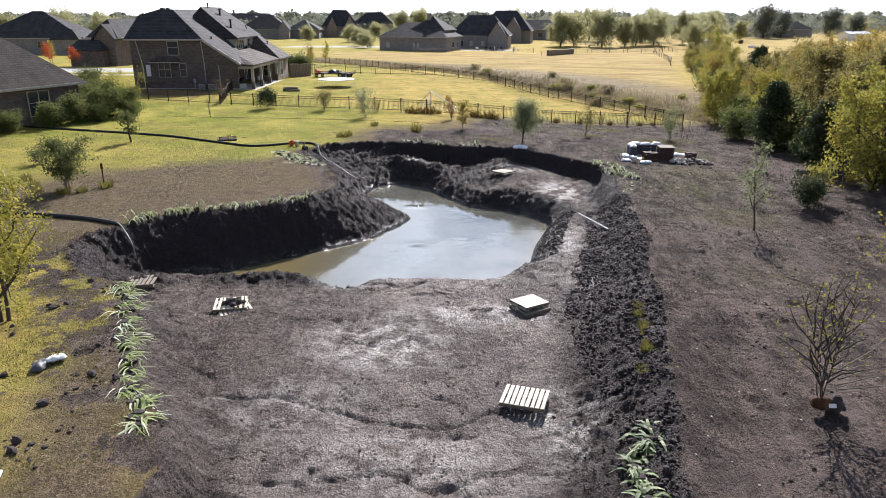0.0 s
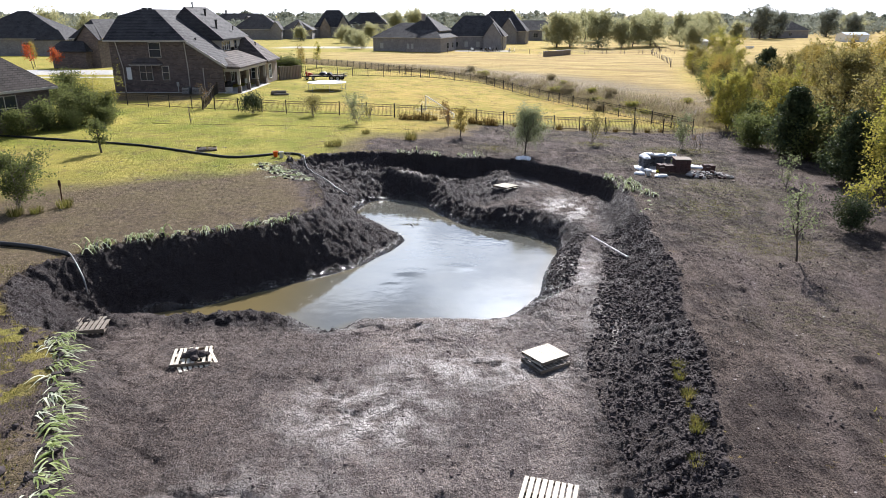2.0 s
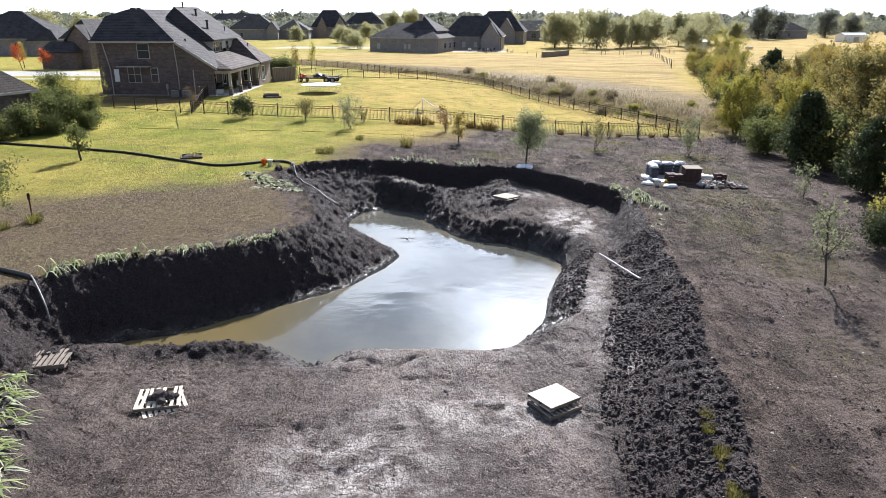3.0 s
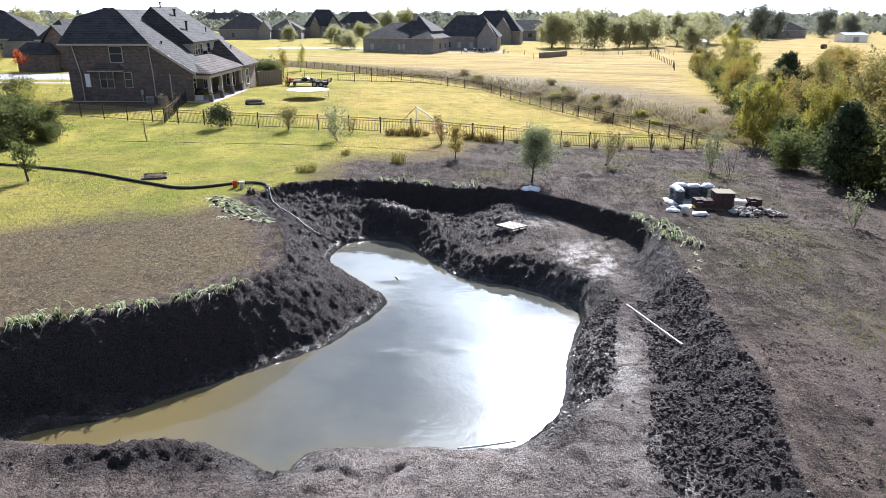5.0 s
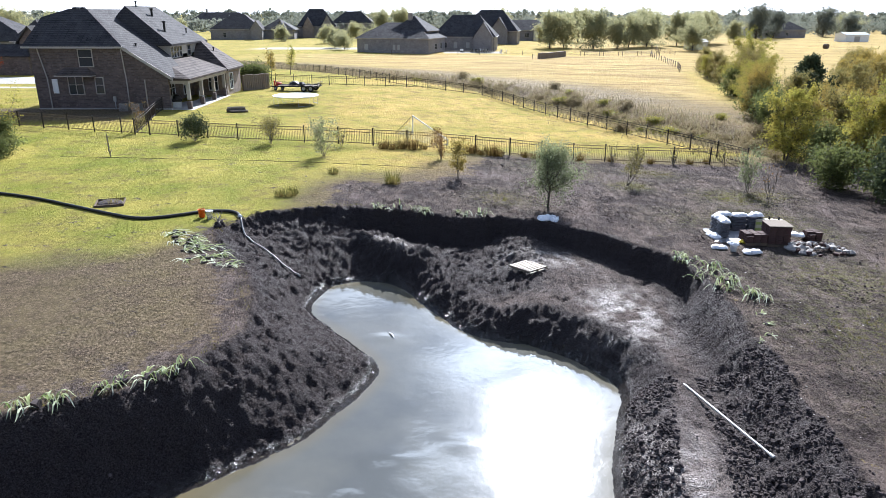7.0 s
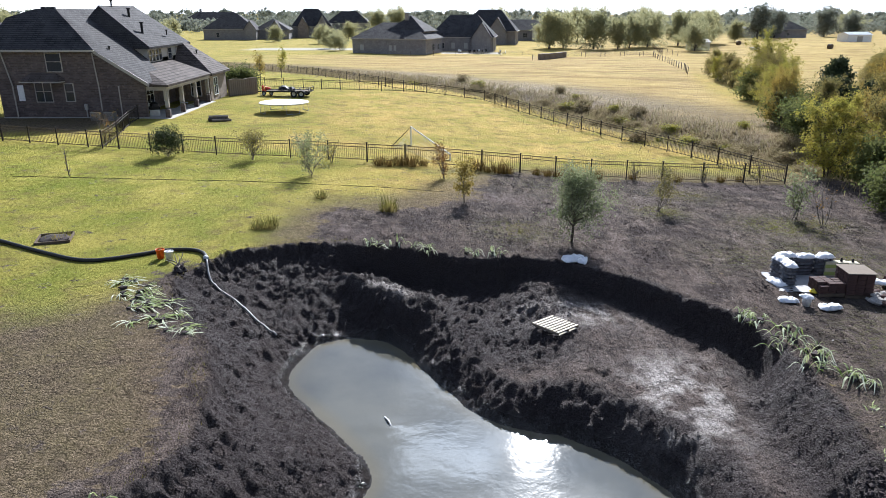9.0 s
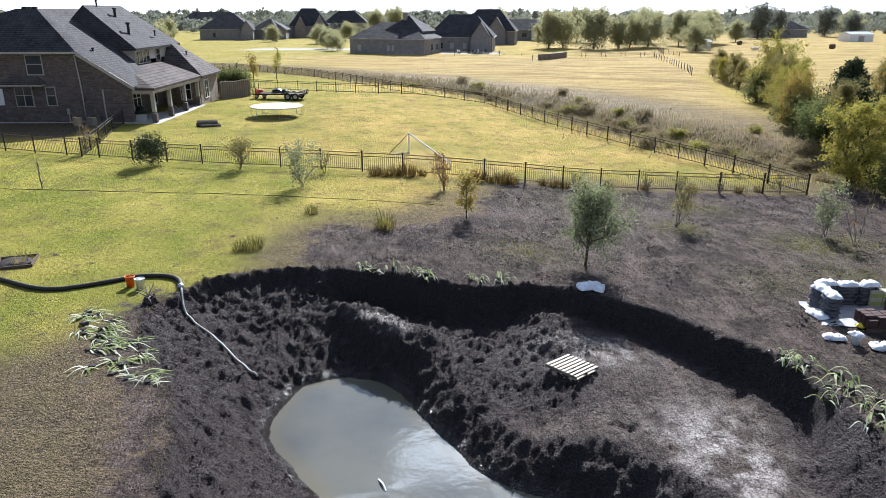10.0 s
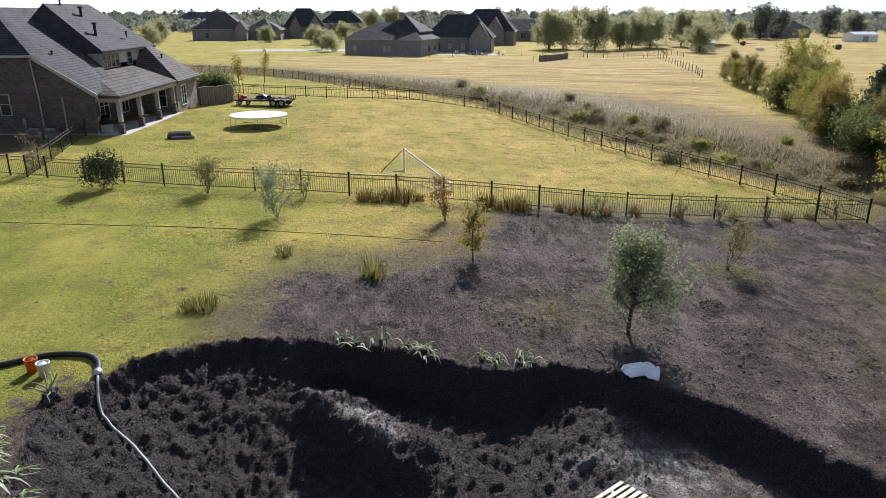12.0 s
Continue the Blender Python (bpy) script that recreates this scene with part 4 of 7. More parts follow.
def clods(name, count, seed, where, small, large, material, label, category, flat=0.7):
    """Lumps of broken earth strewn where the rule allows, joined into one mesh."""
    rng = np.random.default_rng(seed)
    px, py = where(rng, count)
    pz = land(px, py)[0]
    s = small + (large - small) * rng.random(len(px)) ** 4.0
    g = (1 + 5 ** 0.5) / 2
    base = np.array([(-1, g, 0), (1, g, 0), (-1, -g, 0), (1, -g, 0), (0, -1, g), (0, 1, g), (0, -1, -g), (0, 1, -g), (g, 0, -1), (g, 0, 1), (-g, 0, -1), (-g, 0, 1)], float) / 1.9
    quads = np.array([(0, 11, 5), (0, 5, 1), (0, 1, 7), (0, 7, 10), (0, 10, 11), (1, 5, 9), (5, 11, 4), (11, 10, 2), (10, 7, 6), (7, 1, 8), (3, 9, 4), (3, 4, 2), (3, 2, 6), (3, 6, 8), (3, 8, 9), (4, 9, 5), (2, 4, 11), (6, 2, 10), (8, 6, 7), (9, 8, 1)])
    v = base[None] * rng.uniform(0.55, 1.25, (len(px), 12, 1)) * s[:, None, None] * rng.uniform(0.7, 1.3, (len(px), 1, 3)) * (1, 1, flat)
    ang = rng.uniform(0, 6.28, len(px))
    c, sn = np.cos(ang)[:, None], np.sin(ang)[:, None]
    v = np.stack([v[..., 0] * c - v[..., 1] * sn, v[..., 0] * sn + v[..., 1] * c, v[..., 2]], -1)
    v += np.stack([px, py, pz + s * flat * 0.35], -1)[:, None]
    f = (quads[None] + 12 * np.arange(len(px))[:, None, None]).reshape(-1, 3)
    return tagged(new(name, mesh_of(name, v.reshape(-1, 3), f.tolist(), material)), label, category, kind="stuff")


def bank_points(rng, count):
    x, y = rng.uniform(-15, 9.5, count * 5), rng.uniform(9, 48, count * 5)
    _, inn, wet, bank, dug, dark = land(x, y, False)
    ok = (bank * (0.35 + 0.65 * rng.random(len(x))) > 0.45) & (wet < -0.15)
    return x[ok][:count], y[ok][:count]


def floor_points(rng, count):
    x, y = rng.uniform(-15, 20, count * 4), rng.uniform(9, 58, count * 4)
    _, inn, wet, bank, dug, dark = land(x, y, False)
    ok = (dark > 0.6) & (wet < -0.3) & (rough(x, y, 1.5, 77) + 0.35 * rng.random(len(x)) > 0.15)
    return x[ok][:count], y[ok][:count]


def left_points(rng, count):
    x, y = rng.uniform(-14.5, -8.0, count * 6), rng.uniform(11, 25, count * 6)
    _, inn, wet, bank, dug, dark = land(x, y, False)
    ok = (inn < 0.1) & (inn > -3.6) & (rough(x, y, 0.9, 78) > 0.22)
    return x[ok][:count], y[ok][:count]


clods("clods", 40000, 5, bank_points, 0.008, 0.034, M["clod"], "black damp clods of earth on the dug banks", "earth clods")
def strip_points(rng, count):
    x, y = rng.uniform(3.5, 8.5, count * 5), rng.uniform(9, 33, count * 5)
    _, inn, wet, bank, dug, dark = land(x, y, False)
    ok = (bank > 0.3) & (wet < -0.2) & (rough(x, y, 0.6, 79) + 0.5 * rng.random(len(x)) > 0.1)
    return x[ok][:count], y[ok][:count]


clods("clods", 14000, 9, strip_points, 0.015, 0.075, M["clod"], "dark broken clods tumbled along the bank's shoulder", "earth clods")
clods("crumbs", 9000, 6, floor_points, 0.008, 0.05, M["soil"], "crumbs of dry dark earth", "earth crumbs")
def tilth_points(rng, count):
    x, y = rng.uniform(-3, 19, count * 5), rng.uniform(10, 61, count * 5)
    _, inn, wet, bank, dug, dark = land(x, y, False)
    ok = (dark > 0.7) & (dug < 0.2) & (rough(x, y, 1.3, 131) + 0.5 * rough(x, y, 0.5, 132) > 0.22)
    return x[ok][:count], y[ok][:count]


clods("soil_clods", 12000, 8, tilth_points, 0.008, 0.045, M["clod"], "dark clods turned up on the bare soil", "earth clods")
clods("turf_clods", 260, 7, left_points, 0.03, 0.15, M["clod"], "dark clods thrown onto the lawn's edge", "earth clods")

# ---- houses ----
def window(parent, x, y, z, w, h, turn=0.0, mullions=1, glass="pane", frame_mat="trim"):
    """A window on a wall that faces -y before the turn, its sill's middle at (x, y, z)."""
    f = 0.07
    outer = [(-w / 2 - f, -f), (w / 2 + f, -f), (w / 2 + f, h + f), (-w / 2 - f, h + f)]
    inner = [(-w / 2, 0), (w / 2, 0), (w / 2, h), (-w / 2, h)]
    v = [(a, d, b) for d in (-0.05, 0.04) for ring in (outer, inner) for a, b in ring]
    faces = []
    for k in range(4):
        n = (k + 1) % 4
        faces += [(k, n, 4 + n, 4 + k), (12 + k, 12 + n, 8 + n, 8 + k), (k, 8 + k, 8 + n, n), (4 + k, 4 + n, 12 + n, 12 + k)]
    ob = part("window", solid_bm(v, faces), M[frame_mat], parent, m=pose(x, y, z, 0, 0, turn))
    part("glazing_bar", box_bm((-w / 2, -0.03, h * 0.52, w / 2, 0.02, h * 0.52 + 0.05)), M[frame_mat], ob)
    for k in range(1, mullions):
        part("glazing_bar", box_bm((-w / 2 + w * k / mullions - 0.03, -0.035, 0.002, -w / 2 + w * k / mullions + 0.03, 0.022, h - 0.002)), M[frame_mat], ob)
    part("pane", box_bm((-w / 2, -0.012, 0, w / 2, 0.03, h)), M[glass], ob)
    return ob


def hip_bm(x0, y0, x1, y1, z, rise, inset, over=0.45, thick=0.16, gable_near=False, gable_far=False):
    """A hipped roof, closed below; the ridge runs along the longer side."""
    x0, y0, x1, y1 = x0 - over, y0 - over, x1 + over, y1 + over
    long_x = (x1 - x0) >= (y1 - y0)
    if long_x:
        m = (y0 + y1) / 2
        r0, r1 = (x0 + (0.02 if gable_near else inset), m, z + rise), (x1 - (0.02 if gable_far else inset), m, z + rise)
    else:
        m = (x0 + x1) / 2
        r0, r1 = (m, y0 + (0.02 if gable_near else inset), z + rise), (m, y1 - (0.02 if gable_far else inset), z + rise)
    v = [(x0, y0, z - thick), (x1, y0, z - thick), (x1, y1, z - thick), (x0, y1, z - thick), (x0, y0, z), (x1, y0, z), (x1, y1, z), (x0, y1, z), r0, r1]
    f = [(3, 2, 1, 0), (0, 1, 5, 4), (1, 2, 6, 5), (2, 3, 7, 6), (3, 0, 4, 7)]
    f += [(4, 5, 9, 8), (5, 6, 9), (6, 7, 8, 9), (7, 4, 8)] if long_x else [(4, 5, 8), (5, 6, 9, 8), (6, 7, 9), (7, 4, 8, 9)]
    return solid_bm(v, f)


def pipe_bm(points, r, sides=8):
    v, f = tube_arrays(points, r, sides)
    return solid_bm(v.tolist(), f)


def brick_house():
    h = thing("brick_house", -37.0, 79.4, 0.85, 0, "two-storey dark brick house with grey shingle roofs and a porch", "house")
    part("wall", solid_bm([(0.6, 0, -0.6), (10.5, 0, -0.6), (10.5, 0, 4.3), (8.5, 0, 5.6), (0.6, 0, 5.6), (0.6, 16.5, -0.6), (10.5, 16.5, -0.6), (10.5, 16.5, 4.3), (8.5, 16.5, 5.6), (0.6, 16.5, 5.6)],
                          [(0, 1, 2, 3, 4), (9, 8, 7, 6, 5), (0, 5, 6, 1), (1, 6, 7, 2), (2, 7, 8, 3), (3, 8, 9, 4), (4, 9, 5, 0)]), M["brick"], h)
    part("wing_wall", solid_bm([(10.5, 0, -0.6), (12.4, 0, -0.6), (12.4, 0, 3.05), (10.5, 0, 4.3), (10.5, 0.3, -0.6), (12.4, 0.3, -0.6), (12.4, 0.3, 3.05), (10.5, 0.3, 4.3)],
                               [(0, 1, 2, 3), (7, 6, 5, 4), (1, 5, 6, 2), (2, 6, 7, 3), (0, 4, 5, 1)]), M["brick"], h)
    part("foundation", box_bm((0.55, -0.05, -0.6, 12.45, 0.3, 0.18)), M["concrete"], h)
    A, B, C, C1, V = (0.2, -0.4, 5.6), (8.9, -0.4, 5.55), (12.9, -0.4, 2.95), (12.9, 3.4, 2.95), (10.5, 6.2, 4.4)
    W, R2, R2b, R1, R1b, Ab = (10.5, 14.0, 4.4), (4.6, 3.2, 8.65), (4.6, 14.0, 8.65), (3.0, 3.2, 8.65), (3.0, 14.0, 8.65), (0.2, 14.0, 5.6)
    R0, R0b = (0.9, 2.3, 7.95), (0.9, 14.0, 7.95)
    low = [(x, y, z - 0.16) for x, y, z in (A, B, C, C1, V, W, Ab)]
    v = [A, B, C, C1, V, W, R2, R2b, R1, R1b, Ab] + low + [R0, R0b]
    part("roof", solid_bm(v, [(0, 1, 6, 8, 18), (1, 2, 3, 4, 5, 7, 6), (8, 6, 7, 9), (0, 18, 19, 10), (18, 8, 9, 19), (10, 19, 9, 7, 5), (0, 11, 12, 1), (1, 12, 13, 2), (2, 13, 14, 3), (3, 14, 15, 4), (4, 15, 16, 5),
                              (5, 16, 17, 10), (10, 17, 11, 0), (12, 15, 16, 17, 11), (13, 14, 15, 12)]), M["roof"], h)
    part("rake_board", solid_bm([(8.85, -0.44, 5.28), (12.95, -0.44, 2.62), (12.95, -0.44, 2.93), (8.85, -0.44, 5.56), (8.85, -0.40, 5.28), (12.95, -0.40, 2.62), (12.95, -0.40, 2.93), (8.85, -0.40, 5.56)],
                                [(0, 1, 2, 3), (7, 6, 5, 4), (0, 4, 5, 1), (1, 5, 6, 2), (2, 6, 7, 3), (3, 7, 4, 0)]), M["trim"], h)
    part("gutter", box_bm((0.15, -0.52, 5.38, 8.9, -0.4, 5.54)), M["trim"], h, "pale painted gutter")
    # the upper storey over the porch, with its own hipped roof
    part("upper_wall", box_bm((6.0, 6.3, 3.0, 10.5, 16.3, 5.5)), M["siding"], h, "pale siding")
    part("upper_roof", solid_bm([(3.4, 5.9, 5.3), (10.9, 5.9, 5.3), (10.9, 16.7, 5.3), (3.4, 16.7, 5.3), (3.4, 5.9, 5.48), (10.9, 5.9, 5.48), (10.9, 16.7, 5.48), (3.4, 16.7, 5.48), (6.5, 6.9, 8.95), (6.5, 14.4, 8.95)],
                                [(3, 2, 1, 0), (0, 1, 5, 4), (1, 2, 6, 5), (2, 3, 7, 6), (3, 0, 4, 7), (4, 5, 8), (5, 6, 9, 8), (6, 7, 9), (7, 4, 8, 9)]), M["roof"], h)
    for i, y in enumerate((6.75, 7.55, 8.35, 9.15)):
        window(h, 10.52, y, 4.2, 0.62, 0.95, 90, glass="pane")
    window(h, 10.52, 11.6, 4.2, 0.9, 0.95, 90, 1)
    # porch
    part("porch_roof", solid_bm([(10.5, 4.3, 4.05), (10.5, 11.9, 4.05), (14.3, 0.05, 2.78), (14.3, 11.9, 2.78), (11.2, 0.05, 2.9), (10.5, 1.6, 3.2), (10.5, 4.3, 2.58), (10.5, 11.9, 2.58), (14.3, 0.05, 2.6), (14.3, 11.9, 2.6), (11.2, 0.05, 2.6), (10.5, 1.6, 2.58)],
                                [(0, 2, 3, 1), (0, 5, 4, 2), (2, 8, 9, 3), (4, 10, 8, 2), (5, 11, 10, 4), (3, 9, 7, 1), (0, 1, 7, 6), (0, 6, 11, 5), (6, 7, 9, 8, 10, 11)]), M["roof_brown"], h)
    part("porch_beam", box_bm((13.75, 0.3, 2.3, 14.05, 11.8, 2.585), (12.4, 0.3, 2.3, 13.75, 0.55, 2.585)), M["trim"], h)
    part("porch_floor", box_bm((10.5, -0.1, -0.5, 14.4, 11.9, 0.06)), M["concrete"], h)
    for y in (0.55, 4.1, 7.7, 11.3):
        post = part("porch_post", box_bm((-0.14, -0.14, 0.9, 0.14, 0.14, 2.3)), M["trim"], h, m=pose(13.9, y, 0.0))
        part("post_base", box_bm((-0.19, -0.19, 0.06, 0.19, 0.19, 0.75), bevel=0.03), M["brick"], post)
    for y, w, z, hh in ((1.6, 1.0, 0.5, 1.7), (5.6, 1.5, 0.5, 1.7), (9.4, 1.2, 0.5, 1.7)):
        window(h, 10.52, y, z, w, hh, 90, 2, frame_mat="white")
    part("porch_door", box_bm((-0.45, -0.05, 0.06, 0.45, 0.03, 2.1), bevel=0.01), M["blind"], h, m=pose(10.53, 3.4, 0, 0, 0, 90))
    # the far wing beyond the porch
    part("far_wing_wall", box_bm((8.0, 11.9, -0.6, 14.0, 17.3, 2.75)), M["brick_tan"], h, "tan brick")
    part("far_wing_roof", solid_bm([(7.4, 11.5, 2.55), (14.4, 11.5, 2.55), (14.4, 17.7, 2.55), (7.4, 17.7, 2.55), (7.4, 11.5, 2.75), (14.4, 11.5, 2.75), (14.4, 17.7, 2.75), (7.4, 17.7, 2.75), (10.9, 14.3, 5.5), (10.9, 15.6, 5.5)],
                                   [(3, 2, 1, 0), (0, 1, 5, 4), (1, 2, 6, 5), (2, 3, 7, 6), (3, 0, 4, 7), (4, 5, 8), (5, 6, 9, 8), (6, 7, 9), (7, 4, 8, 9)]), M["roof_brown"], h)
    window(h, 14.02, 13.6, 0.6, 1.1, 1.6, 90, 2, frame_mat="white")
    window(h, 12.6, 11.88, 0.6, 0.9, 1.6, 0, 1, frame_mat="white")
    # the brick gable wall's openings and fittings
    window(h, 4.2, -0.02, 1.45, 1.25, 1.5, 0, 2)
    window(h, 6.3, -0.02, 1.5, 0.65, 1.35, 0, 1)
    window(h, 5.4, -0.02, 3.85, 1.15, 1.4, 0, 1, "pane", "trim")
    part("bay_roof", solid_bm([(2.9, -0.75, 3.2), (5.9, -0.75, 3.2), (6.1, 0.02, 3.2), (2.7, 0.02, 3.2), (3.4, 0.02, 3.75), (5.4, 0.02, 3.75), (2.9, -0.75, 3.1), (5.9, -0.75, 3.1), (6.1, 0.02, 3.1), (2.7, 0.02, 3.1)],
                              [(0, 1, 5, 4), (1, 2, 5), (3, 0, 4), (6, 7, 1, 0), (7, 8, 2, 1), (9, 6, 0, 3), (9, 8, 7, 6), (2, 8, 9, 3, 4, 5)]), M["roof_brown"], h, "small shingled roof over the window")
    part("bay_trim", box_bm((2.75, -0.8, 3.0, 6.05, -0.62, 3.1), (2.75, -0.62, 3.0, 2.9, 0.0, 3.1), (5.9, -0.62, 3.0, 6.05, 0.0, 3.1)), M["trim"], h)
    part("vent_panel", box_bm((2.1, -0.05, 1.5, 2.6, 0.02, 2.75), bevel=0.01), M["white"], h)
    for x, x2, top in ((1.3, 1.8, 5.4), (8.6, 8.75, 5.3), (10.35, 10.35, 2.7)):
        part("downspout", pipe_bm([(x, -0.1, top), (x2, -0.1, top * 0.5), (x2, -0.1, 0.1), (x2, -0.3, 0.0)], 0.055), M["trim"], h)
    part("meter_box", box_bm((7.35, -0.16, 0.8, 7.6, 0.0, 1.25), (7.42, -0.08, -0.2, 7.5, 0.0, 0.8), bevel=0.015), M["steel"], h)
    for x, y, z, r, t in ((7.7, 10.2, 7.8, 0.11, 0.85), (9.5, 8.3, 6.4, 0.11, 1.05), (6.6, 9.3, 8.8, 0.07, 0.55), (6.2, 2.4, 7.0, 0.06, 0.4), (10.1, 12.6, 6.3, 0.06, 0.4), (9.2, 1.8, 5.3, 0.06, 0.35), (12.2, 14.4, 4.4, 0.06, 0.35)):
        vent = part("vent_pipe", pipe_bm([(0, 0, 0), (0, 0, t)], r, 10), M["dark_metal"], h, m=pose(x, y, z))
        part("vent_cap", pipe_bm([(0, 0, t - 0.02), (0, 0, t + 0.1)], r * 1.7, 10), M["dark_metal"], vent)
    for x, y in ((2.6, 5.2), (3.0, 5.9), (2.2, 6.5)):
        part("roof_vent", box_bm((x - 0.2, y - 0.2, 8.6, x + 0.2, y + 0.2, 8.82), bevel=0.05), M["dark_metal"], h)
    return h


brick_house()


def hip_house(label, x, y, z, turn, length, depth, wall_h, rise, wall="brick_grey", roof="roof", inset=None, gables=(), wings=(), windows=(), chimneys=(), inner=0.0):
    """A hip-roofed house; its near long wall faces -y before the turn."""
    h = thing("house", x, y, z, turn, label, "house", "houses of the neighbourhood")
    L, D = length / 2, depth / 2
    part("wall", box_bm((-L, -D, -2.5, L, D, wall_h)), M[wall], h)
    part("roof", hip_bm(-L, -D, L, D, wall_h, rise, inset if inset is not None else min(L, D)), M[roof], h)
    part("fascia", box_bm((-L - 0.5, -D - 0.53, wall_h - 0.2, L + 0.5, -D - 0.46, wall_h - 0.02), (L + 0.46, -D - 0.46, wall_h - 0.2, L + 0.53, D + 0.46, wall_h - 0.02)), M["trim"], h)
    for gx, gw, out_, gr, gmat in gables:
        part("gable_wall", solid_bm([(gx - gw / 2, -D - out_, -2.5), (gx + gw / 2, -D - out_, -2.5), (gx + gw / 2, -D - out_, wall_h), (gx, -D - out_, wall_h + gr), (gx - gw / 2, -D - out_, wall_h),
                                     (gx - gw / 2, 0, -2.5), (gx + gw / 2, 0, -2.5), (gx + gw / 2, 0, wall_h), (gx, 0, wall_h + gr), (gx - gw / 2, 0, wall_h)],
                                    [(0, 1, 2, 3, 4), (9, 8, 7, 6, 5), (0, 5, 6, 1), (1, 6, 7, 2), (4, 9, 5, 0), (2, 7, 8, 3), (3, 8, 9, 4)]), M[gmat], h)
        o, t = 0.4, 0.14
        s = gr / (gw / 2)
        v = [(gx - gw / 2 - o, -D - out_ - o, wall_h - s * o), (gx, -D - out_ - o, wall_h + gr), (gx + gw / 2 + o, -D - out_ - o, wall_h - s * o)]
        v = v + [(a, 0.2, c) for a, b, c in v]
        v = [(a, b, c + 0.05) for a, b, c in v] + [(a, b, c + 0.05 + t) for a, b, c in v]
        part("gable_roof", solid_bm(v, [(0, 3, 4, 1), (1, 4, 5, 2), (7, 10, 9, 6), (8, 11, 10, 7), (0, 1, 7, 6), (1, 2, 8, 7), (4, 3, 9, 10), (5, 4, 10, 11), (3, 0, 6, 9), (2, 5, 11, 8)]), M[roof], h)
    for wx0, wy0, wx1, wy1, wz, wr in wings:
        part("wing_wall", box_bm((wx0, wy0, -2.5, wx1, wy1, wz)), M[wall], h)
        part("wing_roof", hip_bm(wx0, wy0, wx1, wy1, wz, wr, min(wx1 - wx0, wy1 - wy0) / 2), M[roof], h)
    for wx_, wz_, ww, wh, side in windows:
        if side == "near":
            window(h, wx_, -D - 0.01, wz_, ww, wh, 0, 2 if ww > 1.2 else 1, "blind" if ww < 1.2 else "pane")
        else:
            window(h, L + 0.01, wx_, wz_, ww, wh, 90, 2 if ww > 1.2 else 1)
    for cx, cy, top in chimneys:
        c = part("chimney", box_bm((cx - 0.6, cy - 0.5, wall_h - 1, cx + 0.6, cy + 0.5, top), bevel=0.02), M[wall], h)
        part("chimney_cap", box_bm((cx - 0.72, cy - 0.62, top, cx + 0.72, cy + 0.62, top + 0.18)), M["concrete"], c)
    return h


# the one-storey neighbour, its gable end towards the dug pond
hip_house("one-storey brown brick house with a broad hipped shingle roof", -38.7, 51.0, 0.8, -21, 9.0, 18.0, 2.95, 4.5, "brick", "roof_shaded", 4.9,
          windows=((5.2, 0.7, 1.8, 1.8, "right"), (1.0, 0.7, 0.9, 1.7, "right"), (-4.0, 0.9, 1.2, 1.4, "right")),
          wings=((-16.0, -4.0, -3.0, 10.0, 3.0, 5.2),))
hip_house("long brick house with a dark hipped roof and open garage", -119.0, 205.0, -0.9, 8, 28.0, 18.0, 3.7, 7.0, "brick_grey", inset=13.0, windows=((-9, 0.2, 3.4, 2.7, "near"), (3.0, 1.0, 1.6, 1.6, "near"), (9.0, 1.0, 1.6, 1.6, "near")), wings=((7, -12, 14, -7, 3.4, 2.6),))
hip_house("brown brick two-storey house with gabled front", -60.4, 130.0, 0.2, -6, 5.0, 13.0, 5.0, 3.0, "brick", "roof", gables=((0.8, 3.6, 1.0, 2.0, "brick"),),
          wings=((-5.0, -9.0, 1.0, -6.0, 3.0, 1.6),), windows=((-2.0, 3.8, 1.0, 1.4, "near"), (-2.2, 0.8, 1.0, 1.5, "near")))
hip_house("dark roofed house at the street's far end", -178.0, 262.0, -1.5, 0, 30.0, 18.0, 5.0, 7.0, "brick_grey")
hip_house("wide grey brick house with a tall hipped roof", -12.0, 240.0, -2.3, -18, 23.0, 16.0, 4.3, 4.4, "brick_grey", "roof", 7.0,
          gables=(), wings=((-2.0, -4.0, 9.5, 8.0, 6.3, 4.4),), windows=((-8.5, 1.0, 1.0, 1.5, "near"), (0.6, 1.0, 0.6, 1.4, "near"), (2.0, 1.0, 0.6, 1.4, "near"), (-1.0, 1.0, 2.0, 1.6, "right"), (4.0, 1.0, 1.6, 1.6, "right")), chimneys=((3.0, 0.0, 11.4),))
hip_house("grey brick house with steep gables and a patio", 8.5, 256.0, -2.4, -8, 20.0, 17.0, 4.4, 6.6, "brick_grey", "roof", 6.0,
          gables=((6.5, 6.0, 2.0, 4.2, "brick_grey"),), windows=((-2.5, 1.0, 1.0, 1.6, "near"), (1.5, 1.0, 1.0, 1.6, "near"), (-6.0, 1.0, 1.4, 1.6, "near")), chimneys=((5.0, 2.0, 9.6),))
hip_house("steep roofed house beyond the patio", 21.0, 312.0, -2.6, -10, 22.0, 18.0, 5.0, 8.0, "brick_grey", "roof", 7.0, gables=((4.0, 7.0, 2.0, 5.0, "brick_grey"), (-5.0, 5.0, 1.5, 4.0, "brick_grey")), chimneys=((-6.0, 1.0, 11.5),))
hip_house("low dark house with white windows", 37.0, 352.0, -2.7, -4, 28.0, 14.0, 4.6, 4.4, "brick_grey", "roof", gables=((9.0, 6.0, 1.5, 3.4, "siding"),), windows=((-3.0, 1.4, 2.0, 1.8, "near"), (3.0, 1.4, 2.0, 1.8, "near")))
